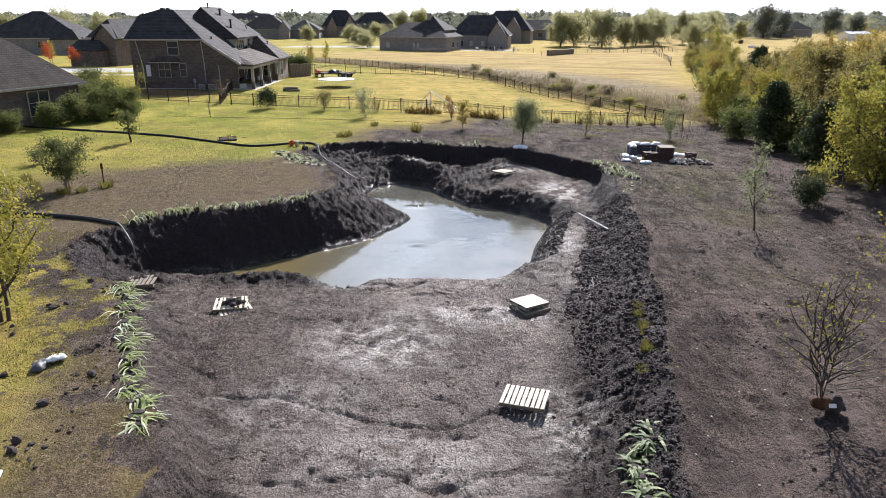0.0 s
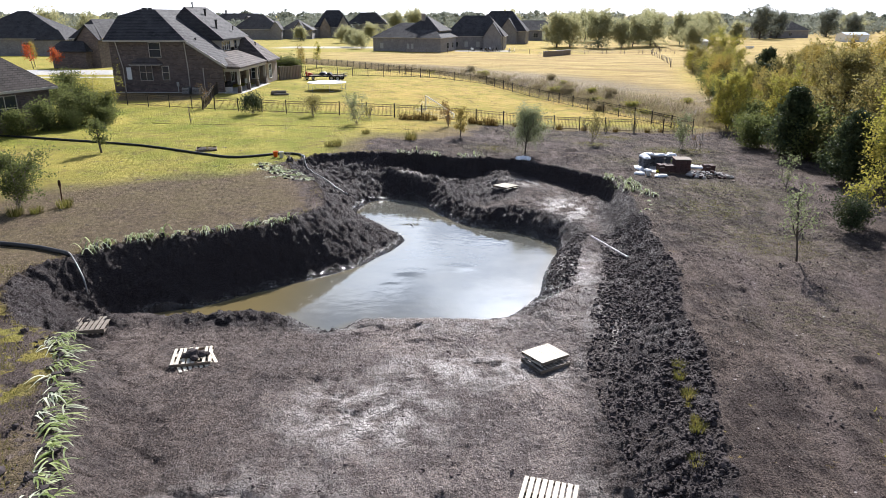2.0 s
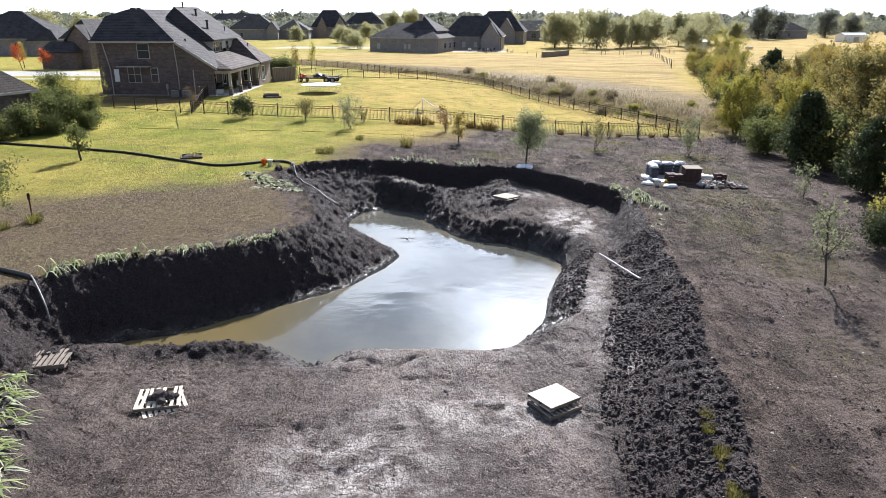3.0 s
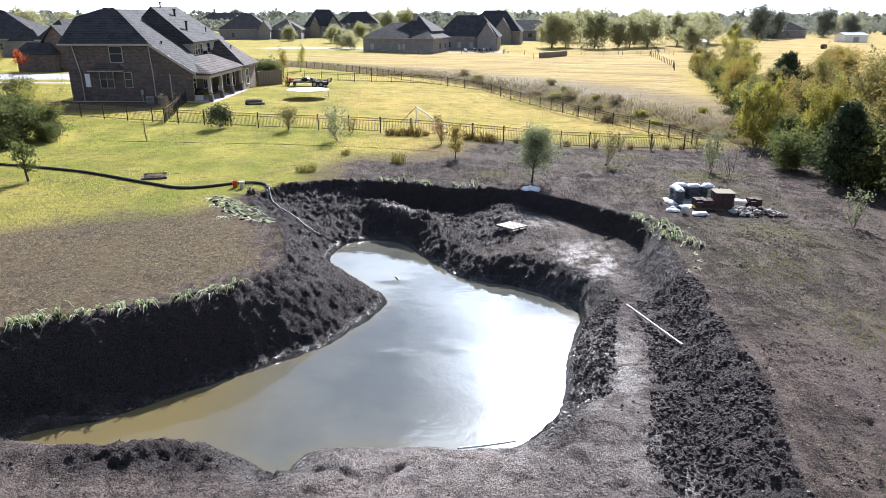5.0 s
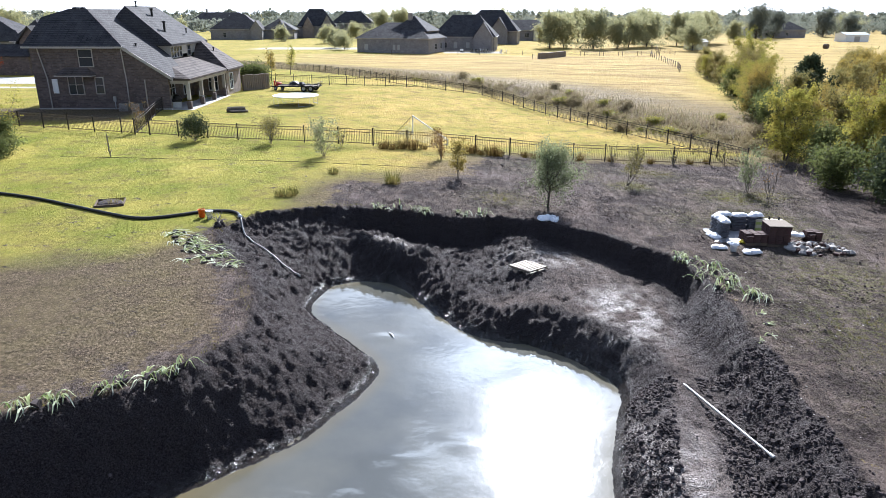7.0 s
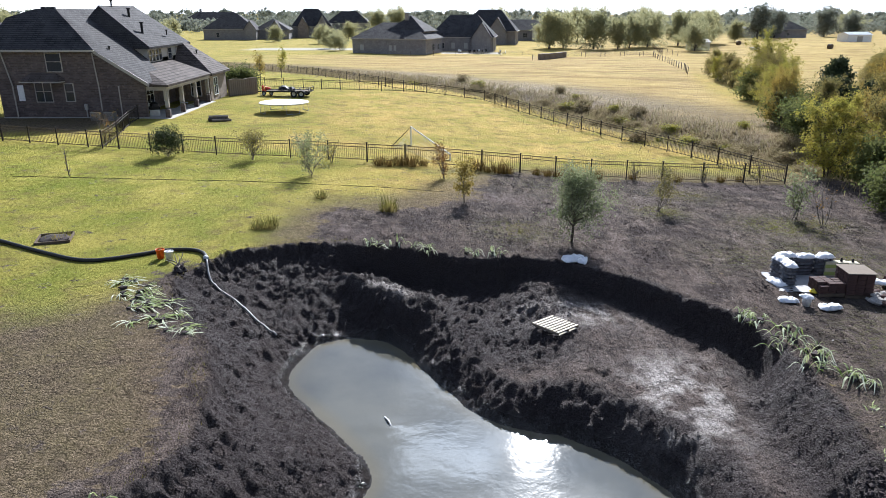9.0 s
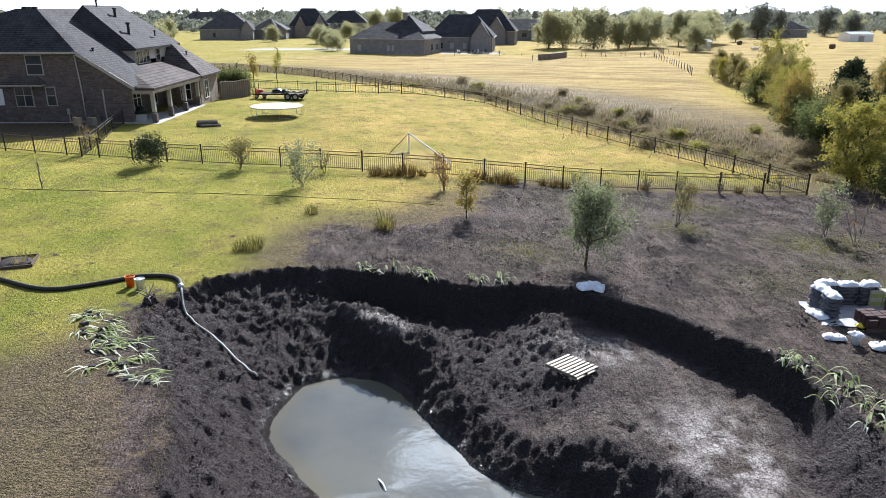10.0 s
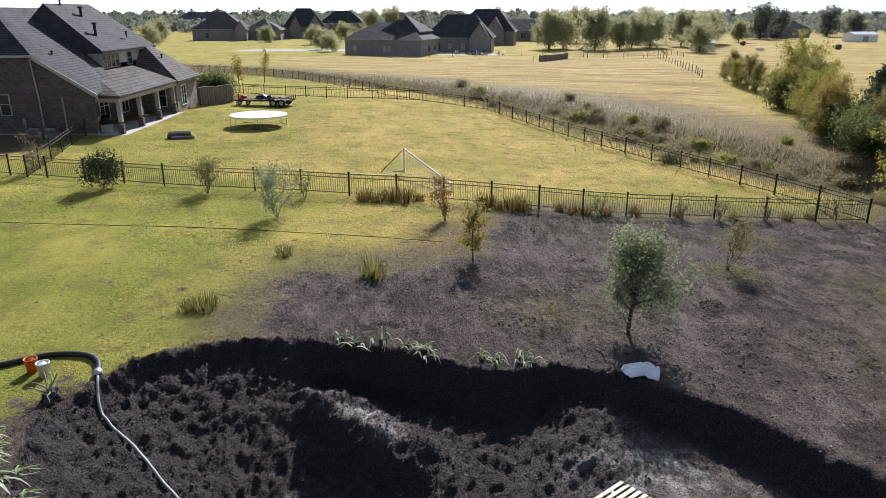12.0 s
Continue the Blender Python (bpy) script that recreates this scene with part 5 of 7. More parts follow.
hip_house("house with dark pyramid roof", -91.0, 346.0, -2.2, 6, 22.0, 18.0, 4.6, 6.4, "brick_grey", "roof", 9.0, gables=((9.0, 5.0, 2.0, 3.4, "brick_grey"),), windows=((-5, 1.2, 1.2, 1.8, "near"),))
hip_house("house with pale gable", -74.0, 352.0, -2.2, 4, 15.0, 16.0, 4.2, 4.6, "brick_grey", "roof", gables=((2.0, 5.0, 2.0, 3.6, "brick_grey"),))
hip_house("tall gabled house with steep dark roofs", -60.0, 372.0, -2.2, 8, 18.0, 17.0, 5.2, 8.0, "brick_grey", "roof", 6.0, gables=((5.0, 5.5, 2.0, 5.0, "brick_grey"), (-4.0, 5.0, 1.5, 4.2, "brick_tan")))
hip_house("distant house among trees", -50.0, 440.0, -2.5, 0, 24.0, 16.0, 6.0, 6.5, "brick_grey", "roof", 8.0)
hip_house("distant house with chimney", -150.0, 520.0, -2.5, 0, 40.0, 18.0, 6.0, 6.0, "brick_grey", "roof", 8.0, gables=((8.0, 7.0, 2.0, 4.0, "brick_grey"),), chimneys=((-10.0, 0.0, 14.0),))
hip_house("dark farmhouse beneath big trees", 172.0, 392.0, -2.8, 6, 30.0, 14.0, 4.0, 4.5, "brick_grey", "roof", 7.0, windows=((-6, 1.2, 1.4, 1.4, "near"), (5, 1.2, 1.4, 1.4, "near")))


def barn():
    b = thing("metal_barn", 184.0, 338.0, -2.8, 6, "white corrugated metal barn with a low gable roof", "barn")
    b.scale = (0.74, 0.74, 0.74)
    part("wall", solid_bm([(-7.5, -5, -1), (7.5, -5, -1), (7.5, -5, 4.2), (-7.5, -5, 4.2), (-7.5, 5, -1), (7.5, 5, -1), (7.5, 5, 4.2), (-7.5, 5, 4.2), (-7.5, 0, 5.4), (7.5, 0, 5.4)],
                          [(0, 1, 2, 3), (5, 4, 7, 6), (1, 5, 6, 9, 2), (4, 0, 3, 8, 7), (3, 2, 9, 8), (6, 7, 8, 9), (0, 4, 5, 1)]), M["white"], b)
    part("roof", solid_bm([(-7.8, -5.4, 4.1), (7.8, -5.4, 4.1), (7.8, 0, 5.5), (-7.8, 0, 5.5), (-7.8, 5.4, 4.1), (7.8, 5.4, 4.1), (-7.8, -5.4, 4.22), (7.8, -5.4, 4.22), (7.8, 0, 5.62), (-7.8, 0, 5.62), (-7.8, 5.4, 4.22), (7.8, 5.4, 4.22)],
                          [(0, 1, 2, 3), (3, 2, 5, 4), (9, 8, 7, 6), (10, 11, 8, 9), (0, 6, 7, 1), (4, 5, 11, 10), (0, 3, 9, 6), (3, 4, 10, 9), (1, 7, 8, 2), (2, 8, 11, 5)]), M["steel"], b)
    part("door", box_bm((-1.8, -5.06, -0.6, 1.8, -5.0, 3.2), bevel=0.01), M["trim"], b)


barn()


def shed(x, y, turn):
    b = thing("shed", x, y, ground_z(x, y), turn, "small grey metal shed under a tree", "shed")
    part("wall", box_bm((-3.2, -2.2, -0.5, 3.2, 2.2, 2.7)), M["blind"], b)
    part("roof", hip_bm(-3.2, -2.2, 3.2, 2.2, 2.7, 0.9, 0.0, 0.25, 0.1, True, True), M["trim"], b)
    part("door", box_bm((-0.9, -2.26, -0.2, 0.9, -2.2, 2.1), bevel=0.01), M["blind"], b)


shed(88.0, 264.0, 4)


def hull(x, y, turn):
    h = thing("small_boat", x, y, ground_z(x, y), turn, "small white boat lying in the pasture", "boat")
    ring = [(-2.2, -0.7), (-1.0, -0.95), (0.8, -0.9), (2.4, 0.0), (0.8, 0.9), (-1.0, 0.95), (-2.2, 0.7)]
    v = [(px, py, 0.85) for px, py in ring] + [(px * 0.85, py * 0.6, 0.1) for px, py in ring] + [(px * 0.92, py * 0.88, 0.82) for px, py in ring] + [(px * 0.8, py * 0.55, 0.25) for px, py in ring]
    f = [tuple(range(13, 6, -1)), tuple(range(21, 28))]
    for i in range(7):
        j = (i + 1) % 7
        f += [(i, i + 7, j + 7, j), (i, j, j + 14, i + 14), (i + 14, j + 14, j + 21, i + 21)]
    part("hull", solid_bm(v, f), M["white"], h)
    part("thwart", box_bm((-0.2, -0.7, 0.55, 0.2, 0.7, 0.62)), M["timber"], h)


hull(107.8, 265.0, 35)

# ---- fences ----
def iron_fence(name, line, label, height=1.08, step=2.4, gap=0.115, paint="iron"):
    """Posts, rails and pickets along a line on the ground."""
    f = thing(name, 0, 0, 0, 0, label, "fence")
    post_me = None
    marks = []
    for (ax, ay), (bx, by) in zip(line, line[1:]):
        n = max(1, round(math.hypot(bx - ax, by - ay) / step))
        marks += [(ax + (bx - ax) * k / n, ay + (by - ay) * k / n) for k in range(n)]
    marks.append(line[-1])
    marks = [(x, y, ground_z(x, y)) for x, y in marks]
    bm = box_bm((-0.035, -0.035, -0.3, 0.035, 0.035, height + 0.06), (-0.05, -0.05, height + 0.06, 0.05, 0.05, height + 0.1))
    post_me = bpy.data.meshes.new("post")
    bm.to_mesh(post_me)
    bm.free()
    post_me.materials.append(M["iron_dark"])
    for k, (x, y, z) in enumerate(marks):
        piece("post", post_me, f, m=pose(x, y, z, 0, 0, 20 * math.sin(k)))
    for (ax, ay, az), (bx, by, bz) in zip(marks, marks[1:]):
        a, b = np.array((ax, ay, az)), np.array((bx, by, bz))
        rail_me = mesh_of("rail", *tube_arrays([a, b], 0.021, 4), M[paint])
        for h in (0.14, height - 0.2, height - 0.02):
            piece("rail", rail_me, f, m=pose(0, 0, h))
        n = int(np.linalg.norm(b - a) / gap)
        bars = []
        for k in range(1, n):
            p = a + (b - a) * k / n
            bars.append((np.array([p + (-.009, 0, 0.06), p + (.009, 0, 0.06), p + (0, 0.013, 0.06), p + (-.009, 0, height), p + (.009, 0, height), p + (0, 0.013, height)]), [(0, 1, 4, 3), (1, 2, 5, 4), (2, 0, 3, 5), (3, 4, 5)]))
        tagged(piece("picket_infill", mesh_of("picket_infill", *joined(bars), M[paint]), f), kind="stuff")
    return f


iron_fence("iron_fence", [(-44.0, 73.4), (-26.0, 67.6), (-14.6, 64.6), (-5.0, 62.8), (4.2, 62.3), (12.7, 62.0), (19.8, 61.3)], "brown iron picket fence along the back of the lawn")
iron_fence("iron_fence", [(-22.6, 66.6), (-23.3, 70.5), (-24.6, 75.6), (-25.2, 78.9)], "dark iron fence joining the yard fence to the house", paint="iron_dark")
iron_fence("iron_fence", [(19.8, 61.3), (17.9, 66.7), (14.9, 73.2), (11.6, 80.7), (7.4, 91.2), (4.5, 98.5), (-1.9, 102.6)], "dark iron picket fence beside the reedy ditch", gap=0.13, paint="iron_dark")
iron_fence("iron_fence", [(-1.9, 102.6), (-9.7, 103.6), (-16.6, 106.0), (-24.0, 108.4)], "thin iron fence behind the trampoline yard", gap=0.3, paint="iron_dark")
iron_fence("iron_fence", [(-1.9, 102.6), (-6.0, 107.0), (-12.0, 119.0), (-21.0, 133.0), (-38.0, 150.0), (-70.0, 176.0)], "far iron fence running along the ditch", gap=0.4, paint="iron_dark")


def board_fence(line, height, label, gap=0.5):
    f = thing("wooden_fence", 0, 0, 0, 0, label, "fence")
    for (ax, ay), (bx, by) in zip(line, line[1:]):
        n = max(1, int(math.hypot(bx - ax, by - ay) / gap))
        turn = math.degrees(math.atan2(by - ay, bx - ax))
        me = mesh_of("board", *joined([tube_arrays([(0, 0, -0.2), (0, 0, height)], gap * 0.62, 4)]), M["fence_wood"])
        for k in range(n):
            x, y = ax + (bx - ax) * (k + 0.5) / n, ay + (by - ay) * (k + 0.5) / n
            ob = piece("board", me, f, m=pose(x, y, ground_z(x, y), 0, 0, turn + 45) @ Matrix.Diagonal((1, 1, 1 + 0.02 * math.sin(7 * k), 1)))
    return f


board_fence([(-22.6, 96.0), (-20.6, 99.8)], 1.7, "weathered wooden privacy fence beside the house", 0.3)
board_fence([(26.0, 206.0), (36.0, 224.0)], 1.5, "wooden fence panel in the hay field", 0.9)


def wire_fence(line, label, step=6.0, height=1.3):
    f = thing("wire_fence", 0, 0, 0, 0, label, "fence")
    pts = []
    for (ax, ay), (bx, by) in zip(line, line[1:]):
        n = max(1, round(math.hypot(bx - ax, by - ay) / step))
        pts += [(ax + (bx - ax) * k / n, ay + (by - ay) * k / n) for k in range(n)]
    pts = [(x, y, ground_z(x, y)) for x, y in pts + [line[-1]]]
    me = mesh_of("post", *tube_arrays([(0, 0, -0.3), (0, 0, height)], 0.07, 6), M["timber"])
    for p in pts:
        piece("post", me, f, m=pose(*p))
    for h in (0.5, 0.9, 1.2):
        piece("wire", mesh_of("wire", *tube_arrays([(x, y, z + h) for x, y, z in pts], 0.02, 3), M["iron"]), f)


wire_fence([(24.0, 204.0), (36.0, 224.0), (66.0, 232.0), (74.0, 262.0)], "post and wire fence across the hay field")
wire_fence([(-14.0, 222.0), (24.0, 226.0), (70.0, 230.0), (72.0, 256.0), (90.0, 330.0)], "old wire fence with leaning wooden posts")
wire_fence([(66.0, 240.0), (61.2, 224.8), (55.4, 193.7), (47.0, 158.0), (42.7, 143.7)], "overgrown wire fence along the edge of the hay field", 5.0)

# ---- things on the ground ----
def pallet_at(x, y, turn, label, pitch=0.0, roll=0.0, lift=0.0, boards=8, closed=False, missing=(), z=None, skew=0.0, size=1.0, wood="pallet"):
    """A timber pallet 1.22 x 1.02 m: deck boards, three stringers, bottom boards."""
    p = thing("pallet", x, y, (ground_z(x, y) if z is None else z) + lift, turn, label, "pallet", "pallets")
    p.matrix_world = pose(x, y, (ground_z(x, y) if z is None else z) + lift, pitch, roll, turn)
    p.scale = (size, size, size)
    L, W = 1.22, 1.02
    for sy in (-W / 2 + 0.02, 0, W / 2 - 0.02):
        part("stringer", box_bm((-L / 2, sy - 0.02, 0.018, L / 2, sy + 0.02, 0.108), bevel=0.004), M["pallet_dark"], p)
    width = (L - 0.02) / boards if closed else 0.105
    me = bpy.data.meshes.new("deck_board")
    bm = box_bm((-width / 2 + 0.003, -W / 2, 0, width / 2 - 0.003, W / 2, 0.018), bevel=0.003)
    bm.to_mesh(me)
    bm.free()
    me.materials.append(M[wood])
    rng = random.Random(int(x * 100))
    for k in range(boards):
        bx = -L / 2 + width / 2 + (L - width) * k / (boards - 1)
        if k not in missing:
            piece("deck_board", me, p, m=pose(bx, 0, 0.1085, 0, 0, rng.uniform(-1, 1) * (0.6 + skew)) @ Matrix.Diagonal((rng.uniform(0.92, 1.08) if not closed else 1.0, 1, 1, 1)))
    for bx in (-L / 2 + 0.06, 0, L / 2 - 0.06):
        piece("bottom_board", me, p, m=pose(bx, 0, 0.0))
    return p


pallet_at(1.72, 14.95, -16, "bleached slatted wooden pallet on dry cracked earth", lift=0.07, boards=9, size=0.9)
pallet_at(2.42, 20.75, 32, "dark underlying pallet with a bleached one laid over it", lift=0.03, size=0.85, wood="twig")
pallet_at(2.42, 20.92, 36, "bleached close-boarded pallet lying on another pallet", lift=0.17, boards=7, closed=True, roll=2, size=0.82)
pallet_at(-7.5, 21.15, 12, "broken pallet with dark clods dumped on its slats", lift=0.1, pitch=3, missing=(5,), skew=3, size=0.88)
pallet_at(-7.35, 21.0, 30, "half buried pallet under a broken one", lift=0.0, pitch=-2, size=0.88)
pallet_at(-11.75, 23.5, 12, "weathered pallet with gapped boards by the pit's end", lift=0.06, pitch=-2, size=1.12, boards=9, wood="twig")
pallet_at(2.85, 41.15, -52, "bleached pallet on black mud beyond the water", lift=0.07, boards=8, roll=-3, size=0.9)


def lump_bm(seed, r, flat=0.7, detail=2, amount=0.35):
    bm = bmesh.new()
    bmesh.ops.create_icosphere(bm, subdivisions=detail, radius=r)
    for v in bm.verts:
        k = 1 + amount * noise.noise(v.co * (1.6 / r) + Vector((seed * 3.1, seed, 0)))
        v.co = Vector((v.co.x * k, v.co.y * k, max(v.co.z, -r * 0.4) * k * flat))
    return bm


heap = thing("earth_heap", -7.45, 21.1, ground_z(-7.45, 21.1) + 0.2, 0, "dark clods of earth heaped on a broken pallet", "earth heap")
for i, (x, y, r) in enumerate(((0, 0, 0.2), (0.22, 0.05, 0.14), (-0.12, 0.2, 0.13), (0.1, -0.2, 0.12), (-0.22, -0.05, 0.11), (0.36, 0.1, 0.09))):
    part("clod", lump_bm(i, r), M["clod"], heap, m=pose(x, y, r * 0.3))


def tube_thing(name, path, r, mat, label, category, sides=10, ribbed=False):
    """A hose or pipe that lies on the ground along a smooth path."""
    line = dense(path, closed=False)
    line = np.vstack([line, path[-1]])
    if ribbed:
        far = np.concatenate([[0], np.cumsum(np.hypot(*np.diff(line[:, :2], axis=0).T))])
        at = np.arange(0, far[-1], 0.06)
        line = np.stack([np.interp(at, far, line[:, 0]), np.interp(at, far, line[:, 1])], 1)
    z = np.maximum(land(line[:, 0], line[:, 1])[0], WATER_Z - r) + r * 0.9 + (line[:, 2] if line.shape[1] > 2 else 0)
    # a stiff tube bridges small hollows
    for _ in range(40):
        z[1:-1] = np.maximum(z[1:-1], 0.5 * (z[:-2] + z[2:]) - 0.01)
    t = thing(name, 0, 0, 0, 0, label, category)
    pts = np.stack([line[:, 0], line[:, 1], z], 1)
    radii = r * (1 + 0.1 * (np.arange(len(pts)) % 2)) if ribbed else r
    piece("tube", mesh_of("tube", *tube_arrays(pts, radii, sides), mat, True), t)
    return t, pts


suction, pts = tube_thing("drain_hose", [(-36.0, 53.4), (-31.8, 52.3), (-25.2, 50.4), (-20.3, 48.6), (-15.5, 45.9), (-13.4, 45.0), (-12.0, 45.5), (-10.9, 46.1), (-10.0, 46.1), (-9.45, 45.7), (-9.1, 44.9)], 0.07, M["hose"],
                          "thick black corrugated drain hose across the lawn", "hose", ribbed=True)
piece("coupling", mesh_of("coupling", *tube_arrays([pts[-6], pts[-1]], 0.1, 12), M["steel"], True), suction)
tube_thing("discharge_hose", [(-9.1, 44.95), (-8.85, 44.3), (-8.5, 43.9), (-7.8, 43.4), (-7.1, 42.8), (-6.4, 42.2), (-6.1, 42.05)], 0.035, M["hose_pale"], "muddy pale hose running down the bank to the water", "hose")
tube_thing("drain_hose", [(-24.0, 29.5), (-19.6, 28.6), (-17.2, 28.2), (-15.6, 27.8), (-14.4, 27.3), (-13.9, 27.0)], 0.085, M["hose"], "thick black drain hose ending at the pit's rim", "hose")
spout = thing("discharge_hose", 0, 0, 0, 0, "thin pale hose hooked over the pit's rim", "hose")
piece("tube", mesh_of("tube", *tube_arrays(np.vstack([dense([(-13.95, 27.05, 0.86), (-13.6, 26.6, 0.9), (-13.1, 26.0, 0.72), (-12.75, 25.6, 0.42), (-12.65, 25.5, 0.1)], closed=False), [(-12.62, 25.45, -0.1)]]), 0.026, 8), M["hose_pale"], True), spout)
tube_thing("garden_hose", [(-24.9, 36.9), (-23.0, 34.0), (-21.0, 30.5), (-19.8, 28.9)], 0.03, M["hose_pale"], "thin pale garden hose in the grass", "hose")
tube_thing("cable", [(-24.0, 58.8), (-20.2, 58.4), (-15.0, 57.8), (-9.9, 57.3), (-4.9, 56.4), (-0.5, 55.9)], 0.009, M["bark"], "thin brown cable laid straight across the lawn", "cable", 6)
tube_thing("plastic_pipe", [(-8.1, 9.6), (-8.25, 10.0), (-8.45, 10.5), (-8.6, 10.9)], 0.03, M["pvc"], "thin pale pipe lying in the grass", "pipe", 8)
pipe = thing("plastic_pipe", 0, 0, 0, 0, "long white plastic pipe lying on the dry shelf", "pipe")
ends = np.array([(5.98, 32.6), (6.62, 28.85)])
way = np.linspace(0, 1, 25)[:, None]
rod = ends[0] + (ends[1] - ends[0]) * way
low = np.array([ground_z(ends[0][0], ends[0][1]), ground_z(ends[1][0], ends[1][1])])
high = low[0] + (low[1] - low[0]) * way[:, 0]
high = high + np.maximum(0, np.array([ground_z(x, y) for x, y in rod]) - high).max() * 0.8 + 0.02
rod = np.column_stack([rod, high])
piece("tube", mesh_of("tube", *tube_arrays(rod, 0.026, 10), M["pvc"], True), pipe)
piece("coupling", mesh_of("coupling", *tube_arrays([rod[-2], rod[-1]], 0.036, 10), M["pvc"]), pipe)
branch, _ = tube_thing("branch", [(0.1, 25.9), (0.9, 26.05), (1.7, 26.25)], 0.03, M["pvc"], "bleached branch at the water's edge", "branch")
tube_thing("branch", [(-2.3, 38.0, 0.0), (-2.18, 37.75, 0.06), (-2.1, 37.55, 0.0)], 0.028, M["pvc"], "pale bit of driftwood floating on the pond", "driftwood")


def lathe_bm(profile, sides=20):
    v, f = [], []
    for r, z in profile:
        v += [(r * math.cos(a), r * math.sin(a), z) for a in np.linspace(0, 2 * math.pi, sides, endpoint=False)]
    for i in range(len(profile) - 1):
        f += [(i * sides + k, i * sides + (k + 1) % sides, (i + 1) * sides + (k + 1) % sides, (i + 1) * sides + k) for k in range(sides)]
    f.append(tuple(range(sides))[::-1])
    return solid_bm(v, f)


def bucket(x, y, mat, label, filling):
    b = thing("bucket", x, y, ground_z(x, y), 0, label, "bucket", "buckets beside the hose")
    part("pail", lathe_bm([(0.115, 0.0), (0.145, 0.33), (0.16, 0.335), (0.16, 0.36), (0.148, 0.365), (0.138, 0.33), (0.12, 0.2)]), M[mat], b, smooth=True)
    part("handle", pipe_bm([(0.16 * math.cos(a), 0.03, 0.33 - 0.14 * math.sin(a)) for a in np.linspace(0, math.pi, 9)], 0.006, 5), M["steel"], b)
    part("filling", lump_bm(4, 0.12, 0.8), M[filling], b, m=pose(0, 0, 0.27))
    return b


bucket(-10.9, 45.35, "orange", "orange plastic bucket filled with rags on grass", "leaf_rust")
bucket(-10.5, 45.15, "pail", "white plastic bucket on grass beside an orange one", "bag")
clump = thing("root_clump", -9.75, 44.0, ground_z(-9.75, 44.0), 0, "dug-up root clump of dark soil and dry stalks", "root clump")
part("soil_ball", lump_bm(9, 0.2, 0.8, 3, 0.9), M["clod"], clump, m=pose(0, 0, 0.08))
stalk_rng = np.random.default_rng(3)
for k in range(7):
    st, rr = limb(stalk_rng, (0, 0, 0.2), stalk_rng.normal(size=3) + (0, 0, 0.8), 0.55, 0.025, 4, 0.3, -0.1)
    piece("stalk", mesh_of("stalk", *tube_arrays(st, rr, 5), M["twig"], True), clump)


def sack_bm(seed, L=0.75, W=0.45, H=0.16):
    """A filled sack: a pillow with pinched ends and dents."""
    bm = bmesh.new()
    bmesh.ops.create_grid(bm, x_segments=12, y_segments=8, size=0.5)
    top = list(bm.verts)
    low = bmesh.ops.duplicate(bm, geom=bm.faces[:])
    lowv = [g for g in low["geom"] if isinstance(g, bmesh.types.BMVert)]
    for vs, s in ((top, 1), (lowv, -0.45)):
        for v in vs:
            e = (1 - abs(2 * v.co.x) ** 4) * (1 - abs(2 * v.co.y) ** 4)
            n_ = noise.noise(Vector((v.co.x * 5 + seed, v.co.y * 5, seed * 1.7)))
            v.co = Vector((v.co.x * L * (1 - 0.08 * abs(2 * v.co.y) ** 3), v.co.y * W * (1 - 0.12 * abs(2 * v.co.x) ** 3), s * H * max(0, e) ** 0.5 * (0.8 + 0.45 * n_) + 0.03 * n_ * s))
            v.co.z += H * 0.42
    bmesh.ops.remove_doubles(bm, verts=bm.verts, dist=0.004)
    return bm


def sack(x, y, z, turn, mat, label, seed, group="", size=1.0, tilt=0.0):
    ob = part("sack", sack_bm(seed, 0.75 * size, 0.45 * size, 0.16 * size), M[mat], None, smooth=True)
    ob.matrix_world = pose(x, y, z, tilt, 0, turn)
    return tagged(ob, label, "sack", group)


sack(4.15, 45.2, ground_z(4.15, 45.2), 15, "bag", "white woven sack slumped on the soil by a young tree", 1, size=1.15)
sack(4.42, 45.05, ground_z(4.42, 45.05) + 0.05, 70, "bag", "crumpled white plastic sheet beside a sack", 2, size=0.8, tilt=12)
sack(-9.95, 15.25, ground_z(-9.95, 15.25) + 0.05, 40, "bag", "white plastic bag crumpled on the grass", 3, size=0.65, tilt=-14)
sack(-10.2, 14.95, ground_z(-10.2, 14.95), 100, "bag_grey", "grey plastic sheet folded by a white bag", 5, size=0.75)

# ---- the heap of building supplies ----
OTHERS = set(bpy.data.objects)
pz0 = ground_z(12.0, 43.5)
tarp = part("tarpaulin", box_bm((-1.5, -1.1, 0, 1.3, 1.0, 0.02)), M["tarp"], None)
tarp.matrix_world = pose(12.0, 43.5, pz0 + 0.03, 0, 0, -6)
tagged(tarp, "pale dusty tarpaulin under stacked sacks", "tarpaulin")
bmt = bmesh.new()
bmt.from_mesh(tarp.data)
bmesh.ops.subdivide_edges(bmt, edges=bmt.edges[:], cuts=9, use_grid_fill=True)
for v in bmt.verts:
    v.co.z += 0.05 * noise.noise(v.co * 2.2) + 0.02 * noise.noise(v.co * 6)
    v.co.x += 0.12 * noise.noise(Vector((v.co.y * 2, 3, 1))) * (abs(v.co.x) > 1.1)
bmt.to_mesh(tarp.data)
bmt.free()
k = 0
SACKS = []
for layer in range(6):
    for i in range(3):
        SACKS.append((11.35 + 0.72 * i + 0.05 * (layer % 2), 44.55 - 0.05 * i, layer, 4 + 3 * (layer % 2)))
    for i in range(2):
        SACKS.append((11.0 + 0.03 * (layer % 2), 44.1 - 0.7 * i, layer, 92))
